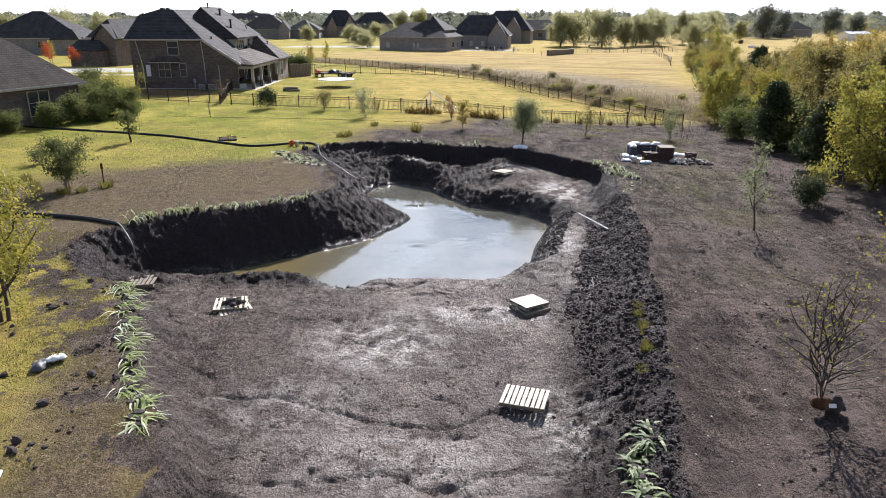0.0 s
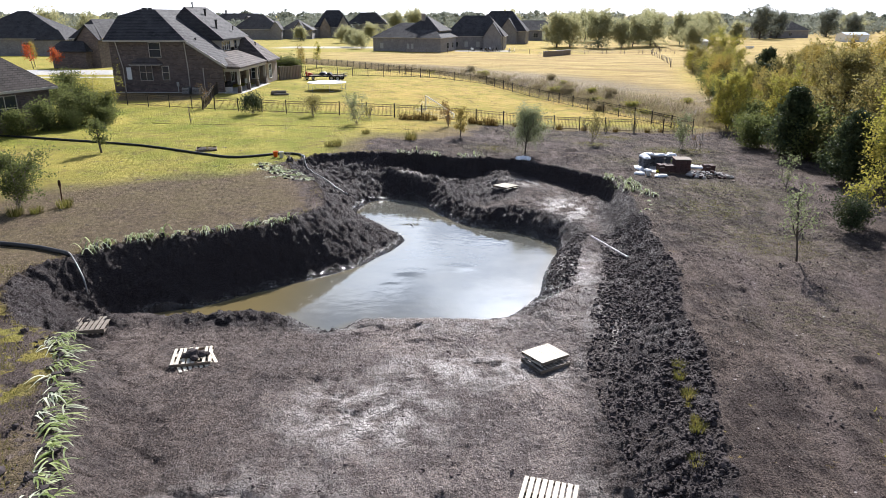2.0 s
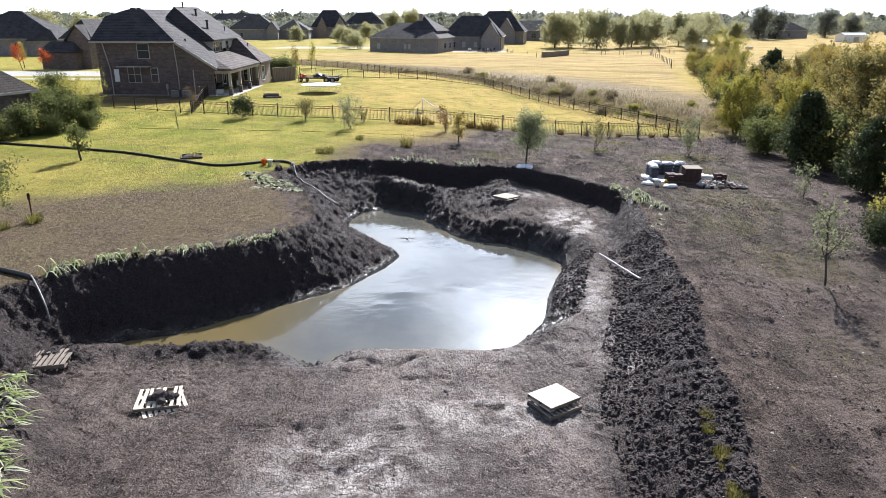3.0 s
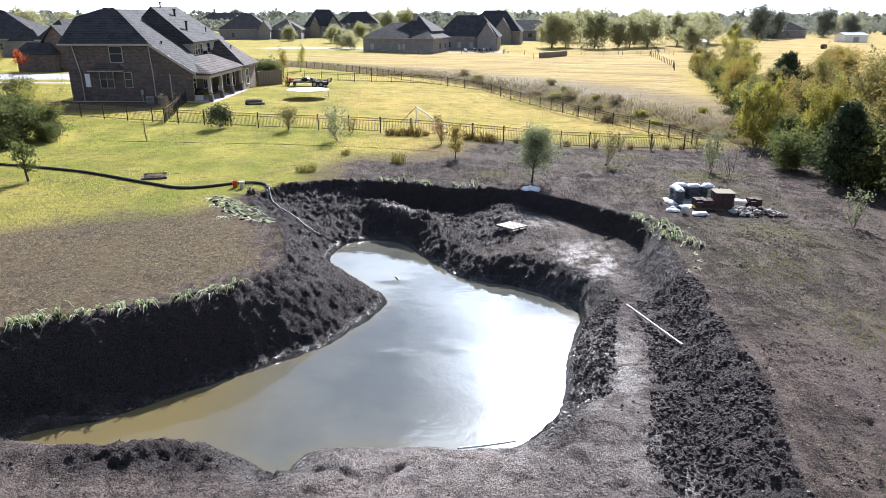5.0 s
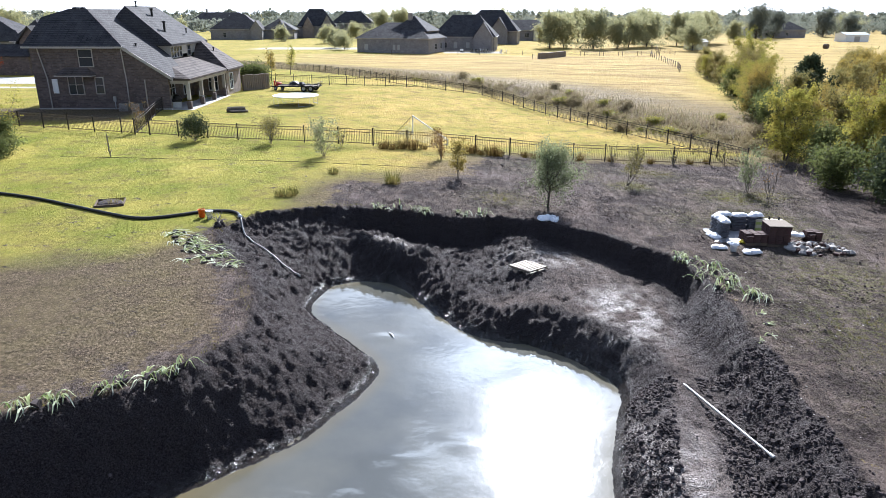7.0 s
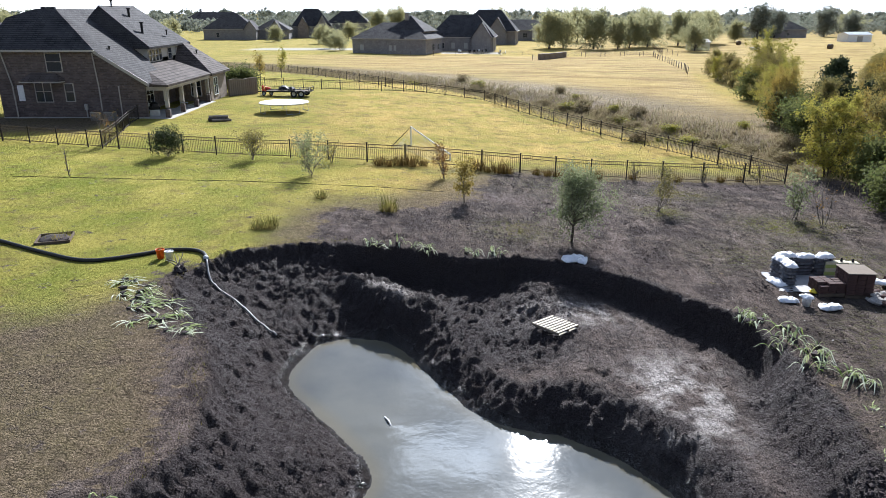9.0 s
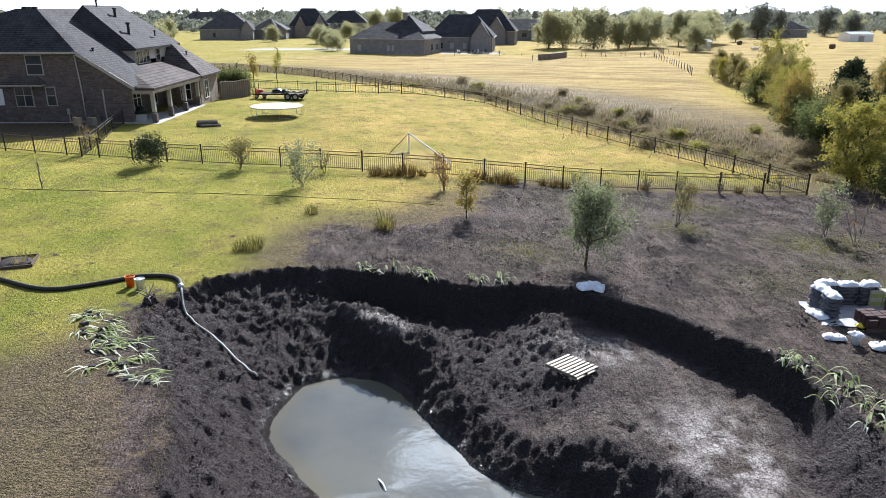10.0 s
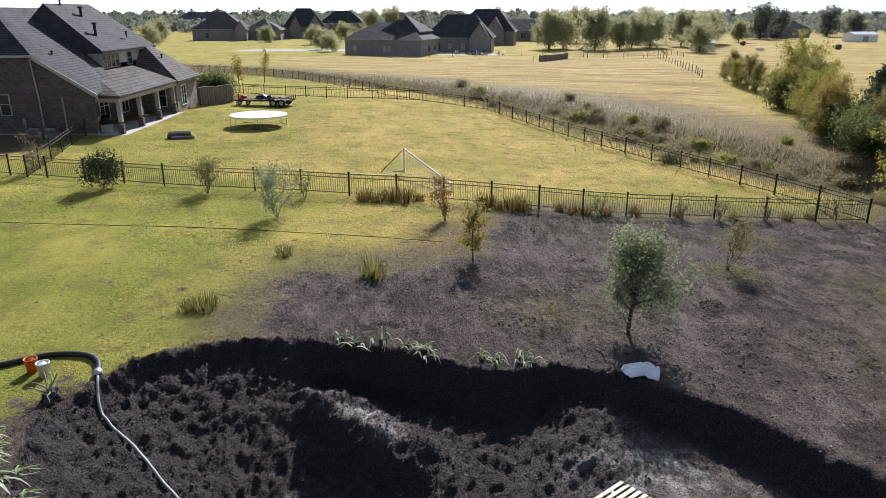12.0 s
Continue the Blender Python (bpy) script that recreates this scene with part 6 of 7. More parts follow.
for x, y, layer, turn in SACKS:
    k += 1
    top = layer == 5
    sack(x, y, pz0 + 0.06 + layer * 0.135, turn + (k % 5 - 2) * 2, "bag" if top else "bag_grey", "white sack on top of the stack" if top else "grey plastic sack in a stack", k + 10, "stacked sacks", 1.0)
for x, y, turn, s, lab in ((10.15, 41.35, -10, 0.9, "white sack lying on the soil"), (11.35, 40.75, 20, 0.95, "white and blue sack lying flat"), (11.05, 40.7, 75, 0.7, "crumpled white sack on soil"), (10.65, 43.4, 100, 1.1, "limp white sheet at the tarpaulin's edge"),
                           (13.9, 43.2, 30, 1.0, "white sack on stone rubble"), (14.1, 42.9, -20, 0.9, "white sack on stone rubble"), (13.6, 43.7, 60, 1.0, "white sack behind pavers")):
    sack(x, y, ground_z(x, y) + (0.25 if x > 13 else 0), turn, "bag", lab, int(x * 7), "loose sacks", s)
bk = thing("bucket", 10.6, 41.0, ground_z(10.6, 41.0), 0, "white bucket tipped with a pale cloth over its rim", "bucket")
part("pail", lathe_bm([(0.13, 0.0), (0.155, 0.33), (0.165, 0.36), (0.15, 0.34), (0.12, 0.15)]), M["pail"], bk, smooth=True)
part("cloth", sack_bm(40, 0.5, 0.35, 0.1), M["bag"], bk, m=pose(-0.06, -0.04, 0.3, 10, 8, 20), smooth=True)
yl = part("yellow_bag", sack_bm(44, 0.4, 0.3, 0.12), M["yellow"], None, smooth=True)
yl.matrix_world = pose(11.6, 42.4, pz0 + 0.04, 0, 0, 20)
tagged(yl, "small bright yellow plastic bag on the tarpaulin", "bag")
sack(12.0, 42.5, pz0 + 0.04, 10, "bag", "opened white sack beside a yellow bag", 51, size=1.0)


def carton(x, y, z, turn):
    c = thing("carton", x, y, z, turn, "cardboard carton with a green printed band", "carton", "stacked cartons")
    part("box", box_bm((-0.2, -0.16, 0, 0.2, 0.16, 0.3), bevel=0.008), M["carton"], c)
    part("printed_band", box_bm((-0.203, -0.163, 0.06, 0.203, -0.158, 0.2)), M["carton_green"], c)
    part("spout", lathe_bm([(0.05, 0.3), (0.05, 0.36), (0.03, 0.4), (0.03, 0.43)], 10), M["dark_metal"], c)


for i in range(3):
    for j in range(2):
        carton(13.0 + 0.42 * i, 44.3 - 0.04 * i, pz0 + 0.05 + 0.3 * j, -4)


def paver_stack(x, y, turn, nx, ny, nz, label):
    s = thing("paver_stack", x, y, ground_z(x, y), turn, label, "paver stack", "stacks of pavers")
    skid = part("skid", box_bm(*[(-0.02, -0.05 + 0.5 * k, 0, nx * 0.31, 0.05 + 0.5 * k, 0.1) for k in range(2)]), M["timber"], s)
    me = bpy.data.meshes.new("paver")
    bm = box_bm((0.006, 0.006, 0.002, 0.3, 0.2, 0.098), bevel=0.01)
    bm.to_mesh(me)
    bm.free()
    me.materials.append(M["paver"])
    rng = random.Random(nx * 7 + ny)
    for c in range(nz):
        for a in range(nx):
            for b in range(ny):
                if c == nz - 1 and rng.random() < 0.25:
                    continue
                piece("paver", me, s, m=pose(a * 0.31 + rng.uniform(-0.01, 0.01), b * 0.21 + rng.uniform(-0.01, 0.01), 0.1 + c * 0.1, 0, 0, rng.uniform(-2, 2)))
    return s


paver_stack(12.45, 41.95, -4, 3, 5, 8, "tall stack of dark red pavers on a skid")
paver_stack(11.55, 42.0, 3, 3, 4, 4, "low stack of dark red pavers")
paver_stack(14.55, 42.6, 8, 2, 3, 4, "small stack of dark pavers behind rubble")
lid = part("board", box_bm((0, 0, 0, 1.0, 1.08, 0.03), bevel=0.005), M["fence_wood"], None)
lid.matrix_world = pose(12.42, 41.93, ground_z(12.45, 41.95) + 0.91, 0, 0, -4)
tagged(lid, "weathered wooden board on top of the pavers", "board")


for i in range(64):
    rr = random.Random(i)
    a, r = rr.uniform(0, 6.28), math.sqrt(rr.random())
    x, y = 14.4 + 1.4 * r * math.cos(a), 41.5 + 0.95 * r * math.sin(a)
    s = rr.uniform(0.09, 0.2)
    st = part("stone", lump_bm(i, s, 0.75, 1, 0.6), M["stone" if i % 3 else "paver"], None)
    st.matrix_world = pose(x, y, ground_z(x, y) + s * 0.25 + 0.22 * (1 - r), rr.uniform(-20, 20), rr.uniform(-20, 20), rr.uniform(0, 360))
    tagged(st, "rough pale building stone in a rubble heap" if i % 3 else "broken dark paver in a rubble heap", "stone", "rubble heap")

PILE = Matrix.Translation((11.95, 43.0, 0)) @ Matrix.Diagonal((0.92, 0.86, 0.88, 1)) @ Matrix.Translation((-11.95, -43.0, 0))
for ob in set(bpy.data.objects) - OTHERS:
    if ob.parent is None:
        foot = ob.matrix_world.translation.copy()
        there = PILE @ foot
        rest = ground_z(there.x, there.y) + 0.88 * (foot.z - ground_z(foot.x, foot.y))
        ob.matrix_world = Matrix.Translation((there.x, there.y, rest)) @ Matrix.Diagonal((0.92, 0.86, 0.88, 1)) @ Matrix.Translation(-foot) @ ob.matrix_world

# ---- yard things beyond the fence ----
def trampoline(x, y):
    t = thing("trampoline", x, y, ground_z(x, y), 10, "round trampoline with a pale mat on steel legs", "trampoline")
    part("mat", lathe_bm([(2.0, 0.86), (2.0, 0.875), (0.01, 0.85)], 40), M["mat"], t)
    v, f = tube_arrays([(2.12 * math.cos(a), 2.12 * math.sin(a), 0.87) for a in np.linspace(0, 2 * math.pi, 41)], 0.045, 6)
    part("ring", solid_bm(v.tolist(), f), M["steel"], t)
    pad = lathe_bm([(1.95, 0.88), (2.05, 0.915), (2.18, 0.9), (2.2, 0.87)], 40)
    part("pad", pad, M["white"], t)
    for k in range(4):
        a = k * math.pi / 2 + 0.4
        p, q = [(2.1 * math.cos(a + s), 2.1 * math.sin(a + s)) for s in (-0.28, 0.28)]
        part("leg", pipe_bm([(*p, 0.86), (*p, 0.04), (*q, 0.04), (*q, 0.86)], 0.03, 6), M["steel"], t)


trampoline(-14.4, 84.4)


def wheel(parent, x, y, r):
    w = part("wheel", lathe_bm([(r * 0.55, -0.1), (r * 0.93, -0.1), (r, -0.06), (r, 0.06), (r * 0.93, 0.1), (r * 0.55, 0.1)], 24), M["rubber"], parent, m=pose(x, y, r, 90, 0, 0), smooth=False)
    part("rim", lathe_bm([(0.03, -0.11), (r * 0.3, -0.085), (r * 0.55, -0.1), (r * 0.55, 0.06), (0.03, 0.04)], 16), M["steel"], w)


def trailer(x, y, turn):
    t = thing("utility_trailer", x, y, ground_z(x, y), turn, "black flatbed utility trailer with tandem wheels on grass", "trailer")
    part("frame", box_bm((-2.3, -0.95, 0.5, 2.3, -0.87, 0.62), (-2.3, 0.87, 0.5, 2.3, 0.95, 0.62), *[(-2.3 + 0.57 * k, -0.87, 0.5, -2.22 + 0.57 * k, 0.87, 0.6) for k in range(9)]), M["dark_metal"], t)
    for k in range(8):
        part("deck_board", box_bm((-2.28, -0.86 + 0.215 * k, 0.62, 2.28, -0.66 + 0.215 * k, 0.66)), M["timber"], t)
    part("tongue", pipe_bm([(-2.3, 0.6, 0.5), (-3.5, 0.0, 0.48), (-2.3, -0.6, 0.5)], 0.05, 6), M["dark_metal"], t)
    part("jack", pipe_bm([(-3.2, 0, 0.0), (-3.2, 0, 0.95)], 0.04, 8), M["steel"], t)
    part("side_rail", pipe_bm([(-2.3, -0.93, 0.62), (-2.3, -0.93, 0.8), (2.3, -0.93, 0.8), (2.3, -0.93, 0.62)], 0.03, 6), M["dark_metal"], t)
    part("load", lump_bm(61, 0.55, 0.45, 3, 0.6), M["dark_metal"], t, "dark bundled gear", m=pose(-0.7, 0.1, 0.82))
    part("load", lump_bm(62, 0.4, 0.5, 3, 0.6), M["rubber"], t, "dark bundled gear", m=pose(0.3, -0.2, 0.8))
    for sy in (-1.06, 1.06):
        wheel(t, 0.75, sy, 0.36)
        wheel(t, 1.55, sy, 0.36)
        part("mudguard", solid_bm([(0.3, sy - 0.13, 0.5), (0.5, sy - 0.13, 0.78), (1.8, sy - 0.13, 0.78), (2.0, sy - 0.13, 0.5), (0.3, sy + 0.13, 0.5), (0.5, sy + 0.13, 0.78), (1.8, sy + 0.13, 0.78), (2.0, sy + 0.13, 0.5)],
                                  [(0, 1, 5, 4), (1, 2, 6, 5), (2, 3, 7, 6)]), M["dark_metal"], t)
    part("ramp", box_bm(*[(2.3, -0.9 + 0.6 * k, 0.62, 2.36, -0.84 + 0.6 * k, 1.0) for k in range(4)], (2.3, -0.9, 0.96, 2.36, 0.96, 1.0)), M["dark_metal"], t)


trailer(-16.4, 97.0, -6)
mower = thing("tractor_attachment", -18.9, 97.6, ground_z(-18.9, 97.6), 10, "red garden tractor attachment beside the trailer", "machine")
part("hood", solid_bm([(-0.5, -0.3, 0.45), (0.5, -0.3, 0.45), (0.5, 0.3, 0.45), (-0.5, 0.3, 0.45), (-0.35, -0.24, 1.05), (0.42, -0.24, 0.9), (0.42, 0.24, 0.9), (-0.35, 0.24, 1.05)],
                      [(3, 2, 1, 0), (4, 5, 6, 7), (0, 1, 5, 4), (1, 2, 6, 5), (2, 3, 7, 6), (3, 0, 4, 7)]), M["red"], mower)
part("seat", box_bm((-0.75, -0.22, 0.5, -0.5, 0.22, 1.2), bevel=0.04), M["red"], mower)
for wxx in (-0.55, 0.5):
    for wyy in (-0.42, 0.42):
        wheel(mower, wxx, wyy, 0.28)
mower.scale = (0.75, 0.75, 0.9)
logs = thing("log_pile", -18.5, 78.2, ground_z(-18.5, 78.2), 12, "small pile of cut logs on the lawn", "log pile")
for i, (dx, dy, dz) in enumerate(((0, 0, 0.12), (0.1, 0.26, 0.12), (-0.1, 0.5, 0.12), (0.05, 0.13, 0.33), (0.0, 0.38, 0.33), (0.3, -0.25, 0.1))):
    part("log", pipe_bm([(dx - 0.75, dy, dz), (dx, dy + 0.03, dz + 0.02), (dx + 0.75, dy, dz)], 0.12 - 0.01 * (i % 3), 9), M["twig" if i % 2 else "bark"], logs)


def goal():
    a, b = np.array((-2.55, 68.9)), np.array((0.05, 64.6))
    back_ = np.array((-1.35, -0.8))
    g = thing("soccer_goal", 0, 0, 0, 0, "white framed soccer goal slumped at one end, with a slack net", "goal")
    za, zb = ground_z(*a), ground_z(*b)
    H, slump = 1.3, 0.3
    for p, z, H in ((b, zb, H * slump), (a, za, H)):
        part("upright", pipe_bm([(*p, z), (*p, z + H)], 0.045, 8), M["white"], g)
        q = p + back_
        part("ground_bar", pipe_bm([(*p, z + 0.04), (*q, z + 0.04)], 0.035, 6), M["dark_metal"], g)
        part("stay", pipe_bm([(*p, z + H), (*q, z + 0.04)], 0.02, 6), M["dark_metal"], g)
    part("crossbar", pipe_bm([(*a, za + H), (*b, zb + slump * H)], 0.045, 8), M["white"], g)
    part("back_bar", pipe_bm([(*(a + back_), za + 0.04), (*(b + back_), zb + 0.04)], 0.035, 6), M["dark_metal"], g)
    strands = []
    for k in range(1, 26):
        p = a + (b - a) * k / 26
        z = za + (zb - za) * k / 26
        sag = [(*(p + back_ * s), z + H * (1 - (1 - slump) * k / 26) * (1 - s) ** 1.6 + 0.03) for s in np.linspace(0, 1, 6)]
        strands.append(tube_arrays(sag, 0.006, 3))
    for s in np.linspace(0.1, 0.9, 6):
        strands.append(tube_arrays([(*(a + (b - a) * u + back_ * s), za + (zb - za) * u + H * (1 - (1 - slump) * u) * (1 - s) ** 1.6 + 0.03) for u in np.linspace(0, 1, 8)], 0.006, 3))
    piece("net", mesh_of("net", *joined(strands), M["white"]), g, "white string net")


goal()
bed = thing("raised_bed", -15.9, 47.6, ground_z(-15.9, 47.6), 18, "low timber-framed garden bed with dry weeds", "garden bed")
for k, m_ in enumerate((pose(0, -0.6, 0), pose(0, 0.6, 0), pose(-0.6, 0, 0, 0, 0, 90), pose(0.6, 0, 0, 0, 0, 90))):
    part("board", box_bm((-0.6, -0.03, -0.05, 0.6, 0.03, 0.1), bevel=0.008), M["timber"], bed, m=m_)
part("soil", lump_bm(3, 0.55, 0.22, 3, 0.2), M["clod"], bed, m=pose(0, 0, 0.03))
bed_weeds = thing("weed", -15.8, 47.7, ground_z(-15.8, 47.7), 0, "dry weeds growing in the garden bed", "weed")
for x, y in ((8.65, -0.95), (9.75, -1.0)):
    ac = thing("air_conditioner", -37.0 + x, 79.4 + y, 0.8, 0, "grey outdoor air-conditioning unit beside the brick wall", "air conditioner", "units by the wall")
    part("casing", box_bm((-0.38, -0.38, 0.05, 0.38, 0.38, 0.82), bevel=0.04), M["steel"], ac)
    part("pad", box_bm((-0.5, -0.5, -0.1, 0.5, 0.5, 0.05)), M["concrete"], ac)
    part("grille", box_bm(*[(-0.34, -0.395, 0.12 + 0.08 * k, 0.34, -0.382, 0.15 + 0.08 * k) for k in range(8)]), M["dark_metal"], ac)
    part("fan_cover", lathe_bm([(0.3, 0.82), (0.3, 0.85), (0.05, 0.87)], 18), M["dark_metal"], ac)
grill = thing("barbecue_grill", -24.6, 80.9, 0.9, 20, "covered black barbecue grill on the porch", "grill")
part("firebox", box_bm((-0.45, -0.28, 0.55, 0.45, 0.28, 0.85), bevel=0.05), M["dark_metal"], grill)
part("lid", lathe_bm([(0.36, 0.85), (0.34, 1.05), (0.2, 1.18), (0.02, 1.22)], 16), M["dark_metal"], grill)
part("cabinet", box_bm((-0.4, -0.25, 0.02, 0.4, 0.25, 0.55), bevel=0.01), M["steel"], grill)
for x, y in ((-25.3, 81.8), (-24.1, 86.6)):
    ch = thing("porch_chair", x, y, 0.9, 70, "pale metal chair on the porch", "chair", "porch chairs")
    part("seat", box_bm((-0.25, -0.25, 0.4, 0.25, 0.25, 0.45), bevel=0.01), M["blind"], ch)
    part("backrest", box_bm((-0.25, 0.21, 0.45, 0.25, 0.26, 0.95), bevel=0.01), M["blind"], ch)
    for lx in (-0.22, 0.22):
        for ly in (-0.22, 0.22):
            part("leg", box_bm((lx - 0.02, ly - 0.02, 0, lx + 0.02, ly + 0.02, 0.4)), M["steel"], ch)
stake = thing("stake", -17.9, 34.0, ground_z(-17.9, 34.0) - 0.1, 0, "rusty metal stake standing in the lawn", "stake")
part("rod", pipe_bm([(0, 0, 0), (0.02, 0, 1.25)], 0.03, 6), M["rust"], stake)
part("flange", box_bm((-0.05, -0.01, 0.95, 0.07, 0.01, 1.2)), M["rust"], stake)
for k in range(14):
    rr = random.Random(k + 40)
    x, y = rr.uniform(6, 20), rr.uniform(233, 240)
    c = thing("patio_chair", x, y, ground_z(x, y), rr.uniform(0, 360), "dark patio chair on a pale terrace", "chair", "patio chairs")
    part("seat", box_bm((-0.3, -0.3, 0.38, 0.3, 0.3, 0.46)), M["dark_metal"], c)
    part("backrest", box_bm((-0.3, 0.25, 0.46, 0.3, 0.32, 1.1)), M["dark_metal" if k % 3 else "white"], c)
    part("leg", box_bm((-0.28, -0.28, 0, -0.22, -0.22, 0.38), (0.22, -0.28, 0, 0.28, -0.22, 0.38), (-0.28, 0.22, 0, -0.22, 0.28, 0.38), (0.22, 0.22, 0, 0.28, 0.28, 0.38)), M["dark_metal"], c)
for k, (x, y) in enumerate(((118.0, 302.5), (137.5, 272.0))):
    hb = thing("hay_bale", x, y, ground_z(x, y), 30 * k, "round brown hay bale in the pasture", "hay bale", "hay bales")
    part("bale", lathe_bm([(0.05, -0.75), (0.8, -0.75), (0.87, -0.6), (0.87, 0.6), (0.8, 0.75), (0.05, 0.75)], 20), M["timber"], hb, m=pose(0, 0, 0.82, 90, 0, 0))

# ---- wilted lilies thrown along the banks ----
def lily_mesh(seed, blades, length, width, lean=(0, 0), mat="blade", arch=(0.03, 0.33)):
    rng = np.random.default_rng(seed)
    v, f = [], []
    for _ in range(blades):
        a = rng.uniform(0, 2 * np.pi)
        way = np.array((math.cos(a) + lean[0], math.sin(a) + lean[1], 0))
        way /= np.linalg.norm(way) + 1e-6
        side = np.array((-way[1], way[0], 0))
        n, L, w = 6, length * rng.uniform(0.6, 1.3), width * rng.uniform(0.6, 1.3)
        rise, start = rng.uniform(*arch) * L, rng.normal(size=3) * (0.12, 0.12, 0)
        k0 = len(v)
        for i in range(n):
            s = i / (n - 1)
            c = start + way * L * s + np.array((0, 0, 0.03 + rise * math.sin(min(1, s * 1.15) * math.pi) ** 0.8)) + side * 0.08 * L * math.sin(3 * s + a)
            ww = w * (1 - s) ** 0.6 + 0.002
            v += [c + side * ww + (0, 0, 0.2 * ww), c, c - side * ww + (0, 0, 0.2 * ww)]
            if i:
                b = k0 + 3 * i
                f += [(b - 3, b - 2, b + 1, b), (b - 2, b - 1, b + 2, b + 1)]
    return mesh_of("lily_blades", v, f, M[mat])


LILIES = [lily_mesh(s, 9, 0.60, 0.029, (1.0, -0.3)) for s in range(5)]
LILY_ROOT = [mesh_of("root_ball", *joined([((np.array([(sx, sy, sz) for sx in (-1, 1) for sy in (-1, 1) for sz in (-1, 1)]) * np.random.default_rng(s).uniform(0.05, 0.13, (8, 3))) + (0, 0, 0.05),
                                            [(0, 1, 3, 2), (4, 6, 7, 5), (0, 4, 5, 1), (2, 3, 7, 6), (0, 2, 6, 4), (1, 5, 7, 3)])]), M["clod"]) for s in range(3)]


DROOP = [lily_mesh(s + 40, 7, 0.52, 0.030, (0.25, -0.5), arch=(0.2, 0.6)) for s in range(5)]
BROAD = [lily_mesh(s + 20, 12, 0.5, 0.055, (0.3, -0.3), "blade_green", (0.1, 0.5)) for s in range(5)]


def lilies(line, count, seed, label, group, spread=0.25, size=1.0, leaves=LILIES, flat=0.5):
    rng = random.Random(seed)
    line = dense(line, closed=False)
    for k in range(count):
        p = line[min(len(line) - 1, int((k + rng.random()) / count * len(line)))]
        x, y = p[0] + rng.gauss(0, spread), p[1] + rng.gauss(0, spread)
        ob = thing("wilted_lily", x, y, ground_z(x, y), rng.gauss(-12, 45), label, "lily plant", group)
        s = size * rng.uniform(0.75, 1.25)
        ob.scale = (s, s, s * flat * rng.uniform(0.7, 1.3))
        piece("leaves", leaves[rng.randrange(5)], ob)
        piece("root_ball", LILY_ROOT[rng.randrange(3)], ob)


lilies([(-10.9, 20.6), (-10.5, 19.8), (-9.4, 17.9), (-8.8, 16.3), (-8.0, 14.9), (-7.2, 13.5), (-6.6, 12.5)], 46, 1, "uprooted lily with pale wilted strap leaves by the dug floor", "lilies along the lawn's edge", 0.12, 0.85)
lilies([(-13.6, 27.5), (-12.3, 28.8), (-10.4, 29.7), (-8.2, 30.8), (-6.9, 31.7)], 26, 2, "pale wilted lily hanging over the pond's bank", "lilies along the bank", 0.1, 0.85, DROOP, 1.0)
lilies([(-11.0, 43.0), (-10.1, 41.7), (-9.1, 40.3), (-7.9, 38.9)], 30, 3, "uprooted lily strewn on brown turf", "lilies by the inlet", 0.35, 0.85)
lilies([(-3.6, 46.9), (-1.6, 46.5), (0.6, 45.6), (1.5, 45.5)], 12, 4, "pale wilted lily at the far rim of the pit", "lilies on the far rim", 0.2, 0.75, DROOP, 1.0)
lilies([(8.3, 40.3), (8.7, 38.6), (9.0, 37.2), (9.1, 36.0)], 18, 5, "drooping pale lily on the bank's top", "lilies on the bank top", 0.3, 0.85, DROOP, 0.9)
lilies([(3.4, 10.4), (3.6, 11.2), (3.8, 12.0), (4.3, 12.5)], 12, 6, "broad-leaved uprooted lily on dark clods", "lilies on the near bank", 0.12, 0.75, BROAD)
lilies([(8.7, 34.6), (8.3, 33.0)], 4, 7, "small green lily shoot on the bank", "lilies on the bank top", 0.3, 0.6)


def tuft_mesh(seed, blades, height, spread, mat, thick=0.012, tall=0):
    """Upright grass blades, each a thin bent leaf."""
    rng = np.random.default_rng(seed)
    n = blades + tall
    a, r = rng.uniform(0, 6.28, n), spread * np.sqrt(rng.random(n)) * 0.5
    h = height * rng.uniform(0.4, 1.0, n)
    h[blades:] *= 2.3
    out_ = rng.uniform(0.1, 0.6, n) * h
    base = np.stack([r * np.cos(a), r * np.sin(a), np.zeros(n)], 1)
    d = np.stack([np.cos(a), np.sin(a), np.zeros(n)], 1)
    s = np.stack([-np.sin(a), np.cos(a), np.zeros(n)], 1) * thick
    mid = base + d * out_[:, None] * 0.35 + np.stack([0 * h, 0 * h, h * 0.6], 1)
    tip = base + d * out_[:, None] + np.stack([0 * h, 0 * h, h], 1)
    v = np.stack([base + s, base - s, mid + s * 0.7, mid - s * 0.7, tip], 1).reshape(-1, 3)
    k = 5 * np.arange(n)[:, None]
    f = [tuple(q) for q in (k + (0, 1, 3, 2)).tolist()] + [tuple(q) for q in (k + (2, 3, 4)).tolist()]
    return mesh_of("blades", v, f, M[mat])


def tuft(name, me, x, y, label, category, group="", size=1.0, turn=0.0):
    ob = new(name, me)
    ob.matrix_world = pose(x, y, ground_z(x, y) - 0.02, 0, 0, turn) @ Matrix.Diagonal((size, size, size, 1))
    return tagged(ob, label, category, group)


